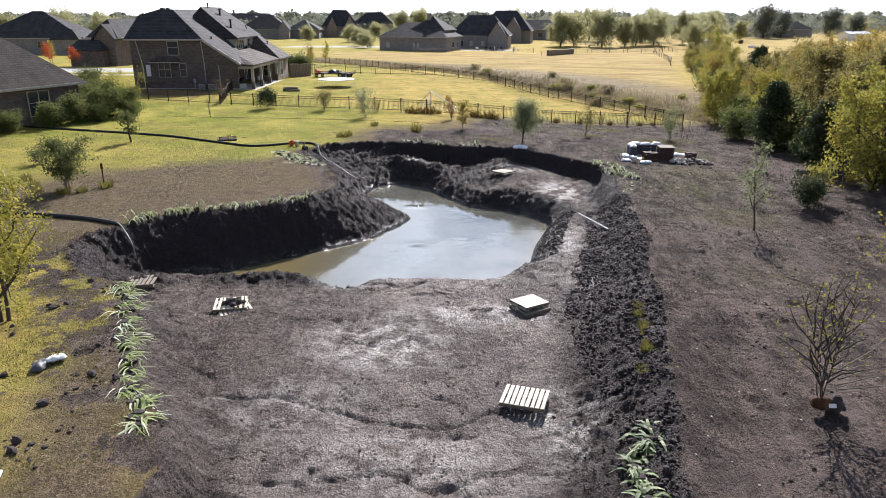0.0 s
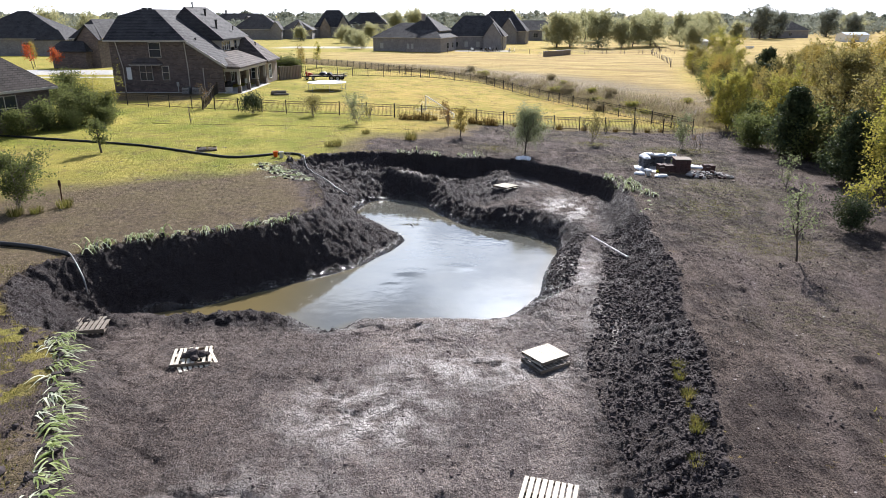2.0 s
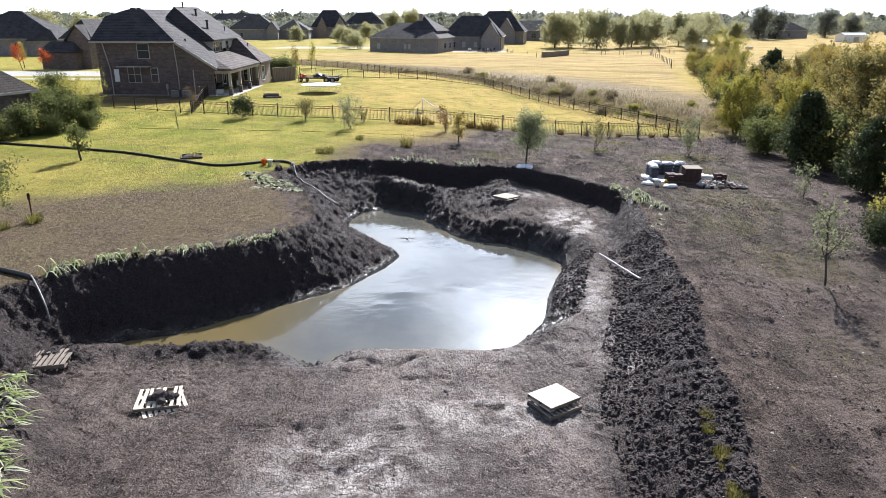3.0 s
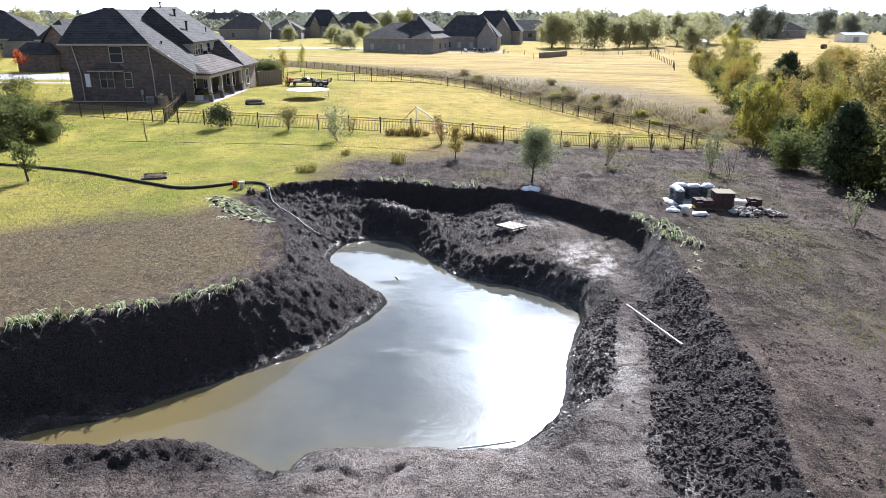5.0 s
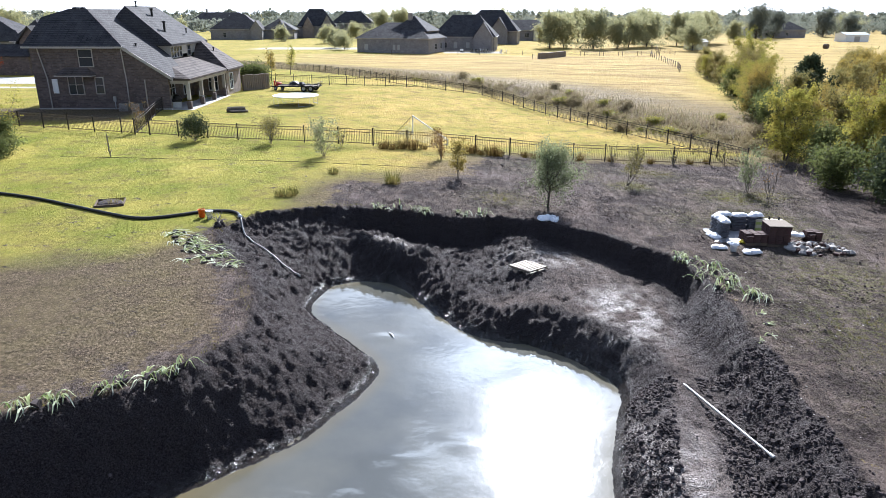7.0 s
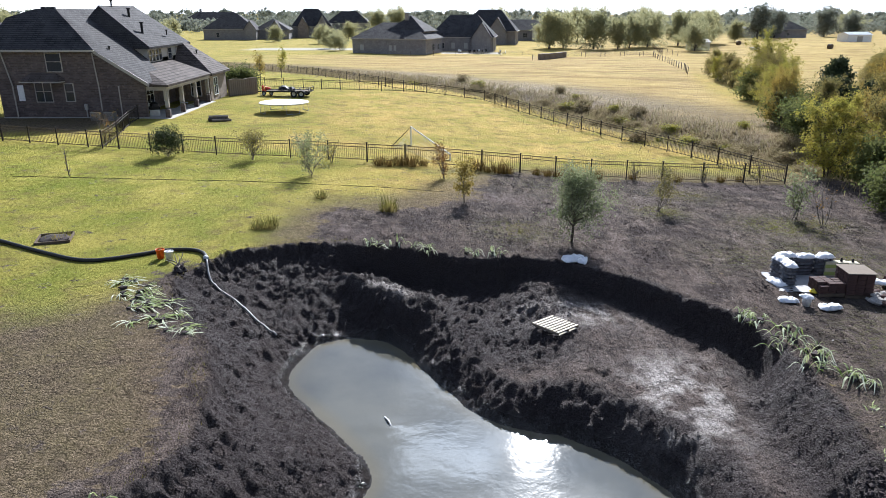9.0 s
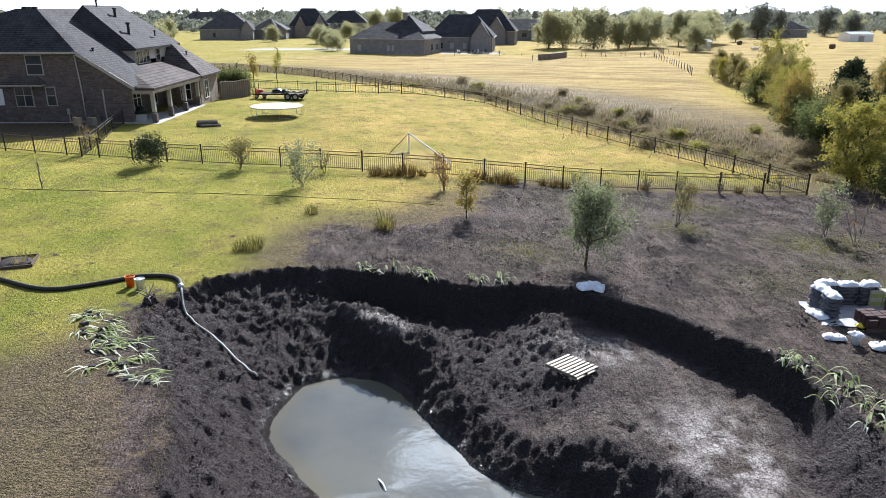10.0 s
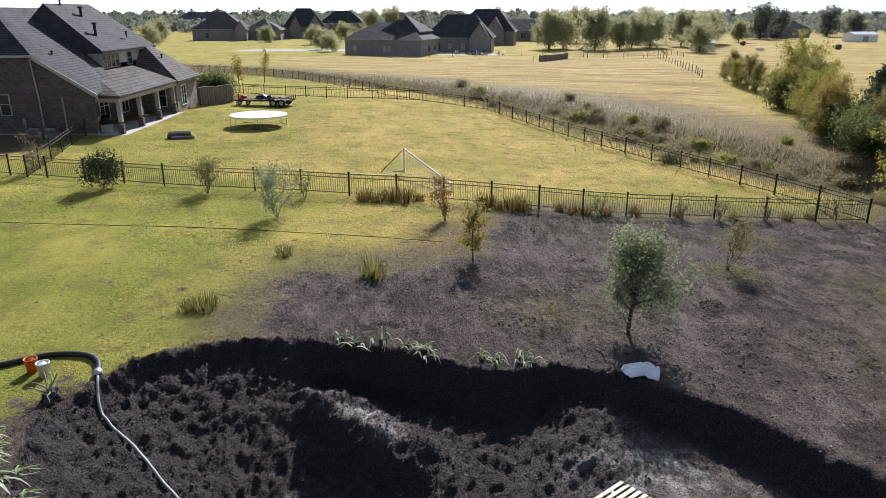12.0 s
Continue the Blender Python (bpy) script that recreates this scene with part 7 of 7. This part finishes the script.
piece("blades", tuft_mesh(77, 90, 0.4, 1.0, "tuft", 0.012), bed_weeds)
TUFTS = [tuft_mesh(s, 150, 0.8, 0.9, "reed", 0.014) for s in range(3)]
GREEN_TUFTS = [tuft_mesh(s + 9, 160, 0.5, 0.7, "tuft", 0.012, tall=8 if s == 0 else 0) for s in range(3)]
rng0 = random.Random(12)
for x in (-4.2, -3.6, -3.0, -2.3, -1.6, 1.6, 2.2, 2.9, 3.4, 5.2, 5.8, 6.4, 7.4, 8.9, 11.0, 13.6, 16.2, 17.4):
    tuft("fence_grass", TUFTS[rng0.randrange(3)], x, 62.2 + rng0.uniform(-0.5, 0.1), "tall dry grass clump at the foot of the fence", "grass clump", "grass along the fence", rng0.uniform(0.6, 1.15) * (0.75 if x > 5 else 1.0), rng0.uniform(0, 360))
for x, y in ((-21.3, 33.6), (-20.6, 32.6), (-18.3, 32.6), (-17.6, 33.6), (-22.4, 34.8), (-19.0, 32.2), (-23.2, 34.2)):
    tuft("grass_clump", GREEN_TUFTS[rng0.randrange(3)], x, y, "green grass clump round a shrub", "grass clump", "grass round the shrub", rng0.uniform(0.8, 1.2), rng0.uniform(0, 360))
tuft("grass_clump", GREEN_TUFTS[0], -3.0, 51.9, "green grass clump with tall dry stems on the lawn", "grass clump", size=1.3)
tuft("grass_clump", GREEN_TUFTS[1], -6.4, 53.9, "small weed tuft on the lawn", "grass clump", size=0.9)
tuft("grass_clump", GREEN_TUFTS[2], -7.8, 49.1, "low weed patch on the lawn", "grass clump", size=1.1)
tuft("grass_clump", GREEN_TUFTS[1], -8.3, 49.0, "low weed patch on the lawn", "grass clump", size=0.8)
for x, y in ((5.45, 19.0), (5.3, 18.5), (5.2, 17.5), (5.05, 17.1), (5.0, 16.5), (4.95, 16.2), (4.6, 15.1)):
    tuft("weed", GREEN_TUFTS[rng0.randrange(1, 3)], x, y, "small yellow-green weed on the clod bank", "weed", "weeds on the bank", rng0.uniform(0.22, 0.5), rng0.uniform(0, 360))


def blade_field(name, seed, where, count, height, thick, mat, label, category):
    """A field of thin blades, joined."""
    rng = np.random.default_rng(seed)
    x, y = where(rng, count)
    z = land(x, y, False)[0]
    n = len(x)
    h = height * rng.uniform(0.45, 1.1, n)
    a = rng.uniform(0, 6.28, n)
    s = np.stack([np.cos(a), np.sin(a), 0 * a], 1) * thick
    base = np.stack([x, y, z - 0.03], 1)
    tip = base + np.stack([rng.normal(size=n) * 0.25 * h, rng.normal(size=n) * 0.25 * h, h], 1)
    v = np.stack([base - s, base + s, tip], 1).reshape(-1, 3)
    return tagged(new(name, mesh_of(name, v, np.arange(3 * n).reshape(-1, 3).tolist(), M[mat])), label, category, kind="stuff")


def ditch_points(rng, count):
    segs = list(zip(DITCH, DITCH[1:]))
    lens = np.array([math.hypot(b[0] - a[0], b[1] - a[1]) for a, b in segs])
    which = rng.choice(len(segs), count, p=lens / lens.sum())
    a, b = np.array(DITCH)[which], np.array(DITCH)[which + 1]
    u = rng.random((count, 1))
    d = (b - a) / np.linalg.norm(b - a, axis=1, keepdims=True)
    p = a + (b - a) * u + np.stack([-d[:, 1], d[:, 0]], 1) * rng.normal(size=(count, 1)) * 2.6
    keep = rough(p[:, 0], p[:, 1], 3.0, 91) + rng.random(count) * 0.8 > 0.15
    return p[keep, 0], p[keep, 1]


def rim_points(rng, count):
    x, y = rng.uniform(-16, -4, count * 14), rng.uniform(10, 50, count * 14)
    d = inside_by(x, y, EDGE)
    ok = (d < -0.02) & (d > -0.5 * rng.random(len(x)) - 0.1)
    return x[ok][:count], y[ok][:count]


def lawn_points(rng, count):
    x, y = rng.uniform(-16, -7, count * 4), rng.uniform(10, 26, count * 4)
    ok = (inside_by(x, y, EDGE) < -0.4) & (rough(x, y, 1.7, 93) > -0.15)
    return x[ok][:count], y[ok][:count]


blade_field("ditch_reeds", 21, ditch_points, 150000, 0.55, 0.035, "tangle", "tall dry reeds and weeds filling the ditch", "reeds")
blade_field("rim_grass", 22, rim_points, 3500, 0.13, 0.012, "tuft", "torn grass along the cut edge of the lawn", "grass")
blade_field("lawn_grass", 23, lawn_points, 16000, 0.11, 0.012, "tuft", "short uneven grass on the near lawn", "grass")


def weed_points(rng, count):
    spots = [(15.0, 51.4, 1.5), (10.1, 53.8, 0.9), (13.5, 38.0, 1.8), (14.4, 47.0, 1.6), (11.5, 33.5, 1.5), (2.6, 49.2, 1.1), (12.5, 58.0, 1.4), (17.0, 52.0, 1.0), (12.0, 28.5, 1.4)]
    k = rng.integers(0, len(spots), count)
    s = np.array(spots)[k]
    return s[:, 0] + rng.normal(size=count) * s[:, 2] * 0.6, s[:, 1] + rng.normal(size=count) * s[:, 2] * 0.6


blade_field("soil_weeds", 24, weed_points, 6000, 0.1, 0.012, "tuft", "thin patches of weeds and grass on bare soil", "weeds")


def litter_points(rng, count):
    x, y = rng.uniform(4.5, 17, count), rng.uniform(10, 48, count)
    ok = inside_by(x, y, EDGE) < 0.8
    return x[ok], y[ok]


clods("litter", 1800, 31, litter_points, 0.004, 0.035, M["stone"], "scattered pale leaf scraps and chips on dark soil", "litter", 0.25)

# ---- shrubs and young trees ----
def shrub(seed, h, spread, leaves, leaf, mat, wood="twig", stems=5, clump=0.22, limbs=12, bole=0.15, up=0.9, r=0.035):
    return tree_meshes(seed, h, spread, bole, r, leaves, leaf, M[mat], M[wood], limbs, 4, clump, stems, up)


plant("young_tree", tree_meshes(1, 3.0, 1.5, 0.22, 0.06, 9000, 0.046, M["leaf_silver"], M["bark"], 20, 8, 0.26, 1, 0.8), 4.55, 47.7, "young evergreen tree with small silvery leaves on bare soil", "tree")
plant("young_tree", tree_meshes(2, 4.3, 2.4, 0.2, 0.085, 9000, 0.055, M["leaf_lime"], M["bark"], 14, 6, 0.24, 2, 1.1), -12.7, 17.5, "slender tree with sparse yellow leaves in grass", "tree")
plant("shrub", shrub(3, 2.3, 1.35, 5600, 0.045, "leaf_green", stems=13, up=0.8, limbs=30, clump=0.2), -19.4, 33.2, "rounded wispy grey-green shrub on the lawn", "shrub", size=1.2)
plant("young_tree", tree_meshes(4, 2.3, 0.85, 0.25, 0.07, 900, 0.075, M["leaf_green"], M["bark"], 9, 4, 0.2, 1, 0.5), -22.2, 46.6, "small dark green tree with clumped foliage", "tree")
plant("bush", shrub(5, 0.9, 0.9, 900, 0.05, "leaf_green", stems=6, limbs=12, up=0.4), -24.1, 39.2, "low green bush on the lawn", "bush")
plant("shrub", shrub(6, 2.6, 1.2, 1700, 0.05, "leaf_silver", stems=6, limbs=20), -7.7, 58.9, "open multi-stemmed shrub with pale leaves", "shrub")
plant("sapling", shrub(7, 2.2, 0.42, 650, 0.055, "leaf_rust", stems=3, up=1.6), -0.4, 59.0, "narrow rust-coloured sapling near the fence", "sapling")
plant("sapling", tree_meshes(8, 2.2, 0.9, 0.2, 0.03, 1100, 0.06, M["leaf_gold"], M["bark"], 9, 4, 0.16, 1, 0.8), 0.5, 53.6, "small sapling with orange-yellow leaves", "sapling")
plant("shrub", shrub(9, 2.0, 1.1, 1500, 0.05, "leaf_olive", stems=8, limbs=20), -12.0, 63.2, "twiggy shrub in front of the fence", "shrub")
plant("sapling", shrub(10, 1.5, 0.35, 260, 0.055, "leaf_olive", stems=2, up=1.5), -7.1, 62.3, "small upright sapling by the fence", "sapling")
plant("bush", shrub(11, 1.7, 1.0, 3200, 0.06, "leaf_cedar", stems=8, clump=0.3, limbs=20, up=0.5), -17.4, 64.0, "dense dark rounded bush at the fence", "bush")
plant("sapling", shrub(12, 1.7, 0.35, 25, 0.05, "leaf_rust", stems=1, up=1.2, r=0.03), -20.9, 58.8, "bare little sapling on the lawn", "sapling")
plant("sapling", shrub(13, 2.4, 0.75, 800, 0.05, "leaf_olive", stems=6, up=1.4), 10.0, 53.9, "thin wispy sapling ringed by green weeds", "sapling")
plant("sapling", shrub(14, 2.7, 0.8, 900, 0.06, "leaf_silver", stems=3, up=1.2), 16.2, 52.9, "thin sapling with yellowing leaves", "sapling")
plant("sapling", shrub(15, 2.0, 0.45, 40, 0.05, "leaf_rust", stems=3, up=1.5), 17.1, 52.0, "bare twiggy sapling near the fence", "sapling")
plant("sapling", tree_meshes(16, 3.0, 1.05, 0.3, 0.04, 560, 0.055, M["leaf_silver"], M["bark"], 11, 5, 0.18, 1, 0.8), 11.9, 26.6, "slim sapling with scattered pale leaves", "sapling")
plant("sapling", shrub(17, 1.8, 0.5, 320, 0.06, "leaf_silver", stems=4, up=1.3), 17.5, 39.6, "pale silvery sapling near the trees", "sapling")
plant("shrub", shrub(18, 2.1, 0.9, 700, 0.07, "leaf_lime", stems=5), 16.7, 31.6, "yellow-leaved shrub beside a cedar", "shrub")
plant("bush", shrub(21, 1.6, 1.4, 4200, 0.055, "leaf_cedar", "bark", stems=9, limbs=26, up=0.55, clump=0.22), 15.7, 30.2, "low spreading dark green evergreen bush", "bush", size=0.8)
plant("shrub", shrub(19, 2.4, 0.9, 500, 0.07, "leaf_lime", stems=4), 15.0, 22.0, "thin yellow shrub on dark soil", "shrub")
for i, x in enumerate((7.0, 11.0, 12.8, 15.0, 18.4)):
    plant("sapling", shrub(60 + i, 1.3, 0.4, 120, 0.05, "leaf_olive" if i % 2 else "leaf_lime", stems=4, up=1.0), x, 61.7 - 0.05 * i, "spindly weed bush against the fence", "shrub", "shrubs at the fence")
bare = plant("dug_up_shrub", shrub(20, 2.9, 1.4, 260, 0.04, "leaf_lime", "bark", stems=6, limbs=36, up=1.2, r=0.03), 7.95, 13.3, "nearly bare dug-up shrub with a burlapped root ball", "shrub", sink=-0.3)
part("root_ball", lump_bm(6, 0.2, 0.95, 3, 0.25), M["rust"], bare, "rust-brown burlap root ball", m=pose(0, 0, -0.05))
part("soil", lump_bm(8, 0.22, 0.9, 3, 0.4), M["clod"], bare, m=pose(0.32, 0.05, -0.1))
part("tag", box_bm((-0.08, -0.005, -0.045, 0.08, 0.005, 0.045), bevel=0.004), M["white"], bare, "blank white tag", m=pose(0.1, -0.27, 0.06, -25, 0, 0))
for k in range(5):
    srng = np.random.default_rng(k + 70)
    st, rr = limb(srng, (0.2, -0.1, 0.35 + 0.12 * k), (1.0, -0.3 + 0.2 * k, 0.25), 1.5, 0.016, 5, 0.12, 0.02)
    piece("twig", mesh_of("twig", *tube_arrays(st, rr, 5), M["twig"], True), bare)

# ---- the belt of trees ----
GOLD = [tree_meshes(100 + s, 8.6, 3.6, 0.06, 0.17, 15000, 0.085, M["leaf_gold"], M["bark"], 24, 11, 0.26, 1 + s % 2, 0.75) for s in range(3)]
OLIVE = [tree_meshes(110 + s, 8.2, 3.6, 0.05, 0.16, 15000, 0.085, M["leaf_olive"], M["bark"], 24, 11, 0.26, 1 + s % 2, 0.7) for s in range(3)]
LIME = [tree_meshes(120 + s, 6.4, 3.3, 0.03, 0.13, 14000, 0.08, M["leaf_lime"], M["bark"], 22, 11, 0.24, 2, 0.7) for s in range(2)]
CEDAR = [cedar_meshes(130 + s, 4.6, 2.2, 9000, 0.11) for s in range(2)]
THICKET = [tree_meshes(140 + s, 3.0, 2.0, 0.05, 0.06, 5500, 0.1, M["leaf_green"], M["bark"], 16, 7, 0.5, 4, 0.4) for s in range(2)]
BELT = [  # kind, x, y, size
    (LIME, 23.2, 33.5, 0.95), (GOLD, 28.5, 36.5, 1.15), (LIME, 21.4, 35.0, 0.9), (CEDAR, 21.2, 40.5, 0.85), (OLIVE, 26.4, 42.5, 0.95), (LIME, 24.4, 39.0, 1.0), (GOLD, 29.5, 46.5, 1.05), (OLIVE, 24.8, 46.0, 0.8),
    (CEDAR, 22.6, 50.0, 1.0), (OLIVE, 26.0, 50.0, 0.95), (GOLD, 30.0, 54.5, 0.95), (THICKET, 22.0, 55.0, 0.8), (LIME, 23.6, 63.8, 0.82), (LIME, 26.2, 60.0, 0.85), (OLIVE, 28.8, 58.0, 0.85), (OLIVE, 27.4, 64.0, 0.78),
    (GOLD, 28.6, 67.0, 0.74), (OLIVE, 31.0, 70.0, 0.74), (GOLD, 34.0, 60.0, 0.95), (OLIVE, 36.0, 70.0, 0.8), (GOLD, 40.0, 80.0, 0.75), (LIME, 33.0, 64.0, 0.95),
    (GOLD, 29.8, 83.0, 0.62), (LIME, 31.6, 86.5, 0.75), (OLIVE, 30.8, 78.0, 0.62), (LIME, 33.0, 92.0, 0.8), (OLIVE, 34.8, 96.0, 0.7), (THICKET, 29.6, 79.0, 1.0), (THICKET, 30.6, 84.5, 1.1), (THICKET, 28.4, 76.0, 0.9), (OLIVE, 32.0, 89.5, 0.4),
    (CEDAR, 36.6, 87.3, 1.2), (CEDAR, 34.8, 85.0, 0.9), (CEDAR, 33.6, 81.0, 0.95), (CEDAR, 32.4, 75.0, 1.0), (LIME, 37.3, 101.4, 1.12), (LIME, 35.8, 98.6, 0.85), (OLIVE, 38.8, 106.0, 0.72), (THICKET, 36.0, 103.0, 1.1),
    (OLIVE, 40.3, 119.0, 0.5), (OLIVE, 38.6, 112.0, 0.45), (OLIVE, 41.5, 124.0, 0.55), (OLIVE, 43.6, 133.6, 0.6), (LIME, 42.0, 128.5, 0.6), (OLIVE, 44.8, 140.0, 0.36), (OLIVE, 44.0, 94.0, 0.75), (OLIVE, 47.5, 99.4, 0.75), (GOLD, 42.0, 88.0, 0.75),
    (OLIVE, 35.0, 48.0, 1.0), (GOLD, 34.0, 40.0, 1.0), (GOLD, 30.5, 31.0, 1.15), (OLIVE, 26.0, 29.0, 0.9), (THICKET, 23.5, 44.0, 1.0),
    (THICKET, 23.6, 36.5, 1.0), (THICKET, 24.0, 53.0, 1.0), (THICKET, 22.6, 31.0, 0.9), (THICKET, 26.5, 66.5, 0.9), (THICKET, 24.0, 48.5, 1.1), (THICKET, 25.0, 61.0, 0.9),
]
words = {id(GOLD): ("tree", "tall tree with golden autumn leaves"), id(OLIVE): ("tree", "leafy tree with olive-green crown"), id(LIME): ("tree", "bushy tree with yellow-green leaves"),
         id(CEDAR): ("cedar", "dark green conical cedar"), id(THICKET): ("bush", "dense green thicket under the trees")}
for k, (kind, x, y, s) in enumerate(BELT):
    nm, lab = words[id(kind)]
    plant(nm, kind[k % len(kind)], x, y, lab, "tree" if nm != "bush" else "bush", "belt of trees", 57.0 * k, s, 0.1)

BRUSH = [tree_meshes(150 + s, 1.9, 1.5, 0.05, 0.04, 1900, 0.09, M[("tangle", "leaf_lime", "tangle", "tangle")[s]], M["twig"], 14, 6, 0.4, 5, 0.5) for s in range(4)]
brng = random.Random(4)
for k in range(130):
    u = brng.random() * 5.0
    (ax, ay), (bx, by) = DITCH[int(u)], DITCH[int(u) + 1]
    x, y = ax + (bx - ax) * (u % 1) + brng.gauss(0.4, 2.2), ay + (by - ay) * (u % 1) + brng.gauss(0.4, 2.2)
    size = brng.uniform(0.3, 0.62)
    low = plant("brush", BRUSH[k % 4], x, y, "dry brown and olive brush in the ditch", "bush", "brush along the ditch", 31 * k, size, 0.1)
    low.scale = (1.5 * size, 1.5 * size, 0.75 * size)

# ---- planting round the houses ----
for k, (x, y, s) in enumerate(((-30.2, 55.0, 0.7), (-29.4, 57.6, 0.8), (-31.2, 52.8, 0.6), (-30.4, 60.4, 0.9), (-28.2, 59.6, 0.7), (-32.8, 50.2, 0.5), (-27.4, 58.2, 0.45), (-28.8, 55.8, 0.45))):
    plant("bush", THICKET[k % 2], x, y, "dense green bush against the brick house", "bush", "bushes by the neighbour's house", 70 * k, s)
plant("shrub", shrub(29, 2.6, 0.9, 160, 0.05, "leaf_rust", stems=5, up=1.1), -22.8, 67.6, "bare brown shrub at the fence corner", "shrub")
plant("shrub", shrub(30, 4.2, 1.5, 2200, 0.06, "leaf_lime", stems=4, limbs=16, clump=0.35), -28.8, 60.3, "tall airy shrub with yellow-green leaves", "shrub")
for k, (x, y, s) in enumerate(((-37.6, 70.6, 0.45), (-39.2, 71.8, 0.45), (-36.0, 70.2, 0.35), (-40.5, 77.5, 0.75))):
    plant("bush", THICKET[k % 2], x, y, "low grey-green bush beside the house fence", "bush", "bushes by the brick house", 40 * k, s)
plant("street_tree", tree_meshes(40, 4.4, 1.3, 0.35, 0.06, 800, 0.1, M["leaf_red"], M["bark"], 10, 4, 0.3), -68.2, 119.0, "small street tree with scarlet leaves", "tree")
plant("street_tree", tree_meshes(41, 4.6, 1.3, 0.35, 0.06, 800, 0.1, M["leaf_gold"], M["bark"], 10, 4, 0.3), -72.0, 126.0, "small street tree with yellow leaves", "tree")
plant("street_tree", tree_meshes(42, 3.6, 1.1, 0.35, 0.06, 700, 0.1, M["leaf_red"], M["bark"], 10, 4, 0.3), -63.4, 117.5, "small red-leaved street tree", "tree")
plant("young_tree", tree_meshes(43, 4.2, 1.2, 0.35, 0.06, 600, 0.1, M["leaf_gold"], M["bark"], 10, 4, 0.3), -22.6, 109.8, "young tree in the yard with thin yellow foliage", "tree")
plant("young_tree", tree_meshes(44, 4.4, 1.2, 0.35, 0.06, 600, 0.1, M["leaf_lime"], M["bark"], 10, 4, 0.3), -23.0, 124.0, "young tree beyond the yard fence", "tree")
for k, x in enumerate((-23.8, -22.4, -21.2)):
    plant("bush", THICKET[k % 2], x - 0.6, 99.5 + 0.7 * k, "dark hedge bush behind the house", "bush", "hedge behind the house", 40 * k, 0.85)

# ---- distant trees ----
# these crowns wear the leaf colours that have haze painted in
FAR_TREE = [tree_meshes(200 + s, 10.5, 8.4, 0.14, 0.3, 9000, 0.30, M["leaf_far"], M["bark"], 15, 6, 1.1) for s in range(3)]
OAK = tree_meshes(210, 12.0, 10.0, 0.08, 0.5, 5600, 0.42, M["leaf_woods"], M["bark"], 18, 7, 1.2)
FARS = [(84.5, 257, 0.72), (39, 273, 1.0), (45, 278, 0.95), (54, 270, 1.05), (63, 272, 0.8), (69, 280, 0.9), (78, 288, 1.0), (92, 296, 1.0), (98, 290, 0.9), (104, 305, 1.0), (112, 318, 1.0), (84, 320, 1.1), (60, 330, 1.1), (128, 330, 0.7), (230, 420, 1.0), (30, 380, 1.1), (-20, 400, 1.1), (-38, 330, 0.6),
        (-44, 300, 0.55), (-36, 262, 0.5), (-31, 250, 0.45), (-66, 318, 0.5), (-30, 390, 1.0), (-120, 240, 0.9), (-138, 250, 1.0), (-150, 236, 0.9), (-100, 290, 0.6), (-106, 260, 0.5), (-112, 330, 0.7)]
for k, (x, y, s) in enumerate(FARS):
    plant("far_tree", FAR_TREE[k % 3], x, y, "broad tree at the field's far side, its green paled to imitate haze", "tree", "far trees", 63 * k, s, 0.2)
for k, (x, y, s) in enumerate(((156, 372, 1.05), (170, 384, 0.9), (206, 404, 1.0), (216, 396, 0.8))):
    plant("oak_tree", OAK, x, y, "big dark spreading oak beside a farmhouse", "tree", "farm oaks", 50 * k, s, 0.2)


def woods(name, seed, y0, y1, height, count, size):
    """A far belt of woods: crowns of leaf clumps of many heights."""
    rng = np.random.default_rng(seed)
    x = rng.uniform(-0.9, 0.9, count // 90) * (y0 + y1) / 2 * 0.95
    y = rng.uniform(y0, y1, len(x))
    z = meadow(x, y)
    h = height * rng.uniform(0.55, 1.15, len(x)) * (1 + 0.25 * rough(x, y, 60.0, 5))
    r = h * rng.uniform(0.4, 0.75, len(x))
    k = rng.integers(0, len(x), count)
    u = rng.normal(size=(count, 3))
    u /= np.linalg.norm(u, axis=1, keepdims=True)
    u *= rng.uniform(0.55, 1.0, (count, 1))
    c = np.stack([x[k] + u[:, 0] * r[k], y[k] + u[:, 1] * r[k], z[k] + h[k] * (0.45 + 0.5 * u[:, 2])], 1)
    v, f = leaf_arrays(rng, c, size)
    return tagged(new(name, mesh_of(name, v, f, M["leaf_woods"])), "band of woods along the horizon with haze painted into its leaves", "woods", kind="stuff")


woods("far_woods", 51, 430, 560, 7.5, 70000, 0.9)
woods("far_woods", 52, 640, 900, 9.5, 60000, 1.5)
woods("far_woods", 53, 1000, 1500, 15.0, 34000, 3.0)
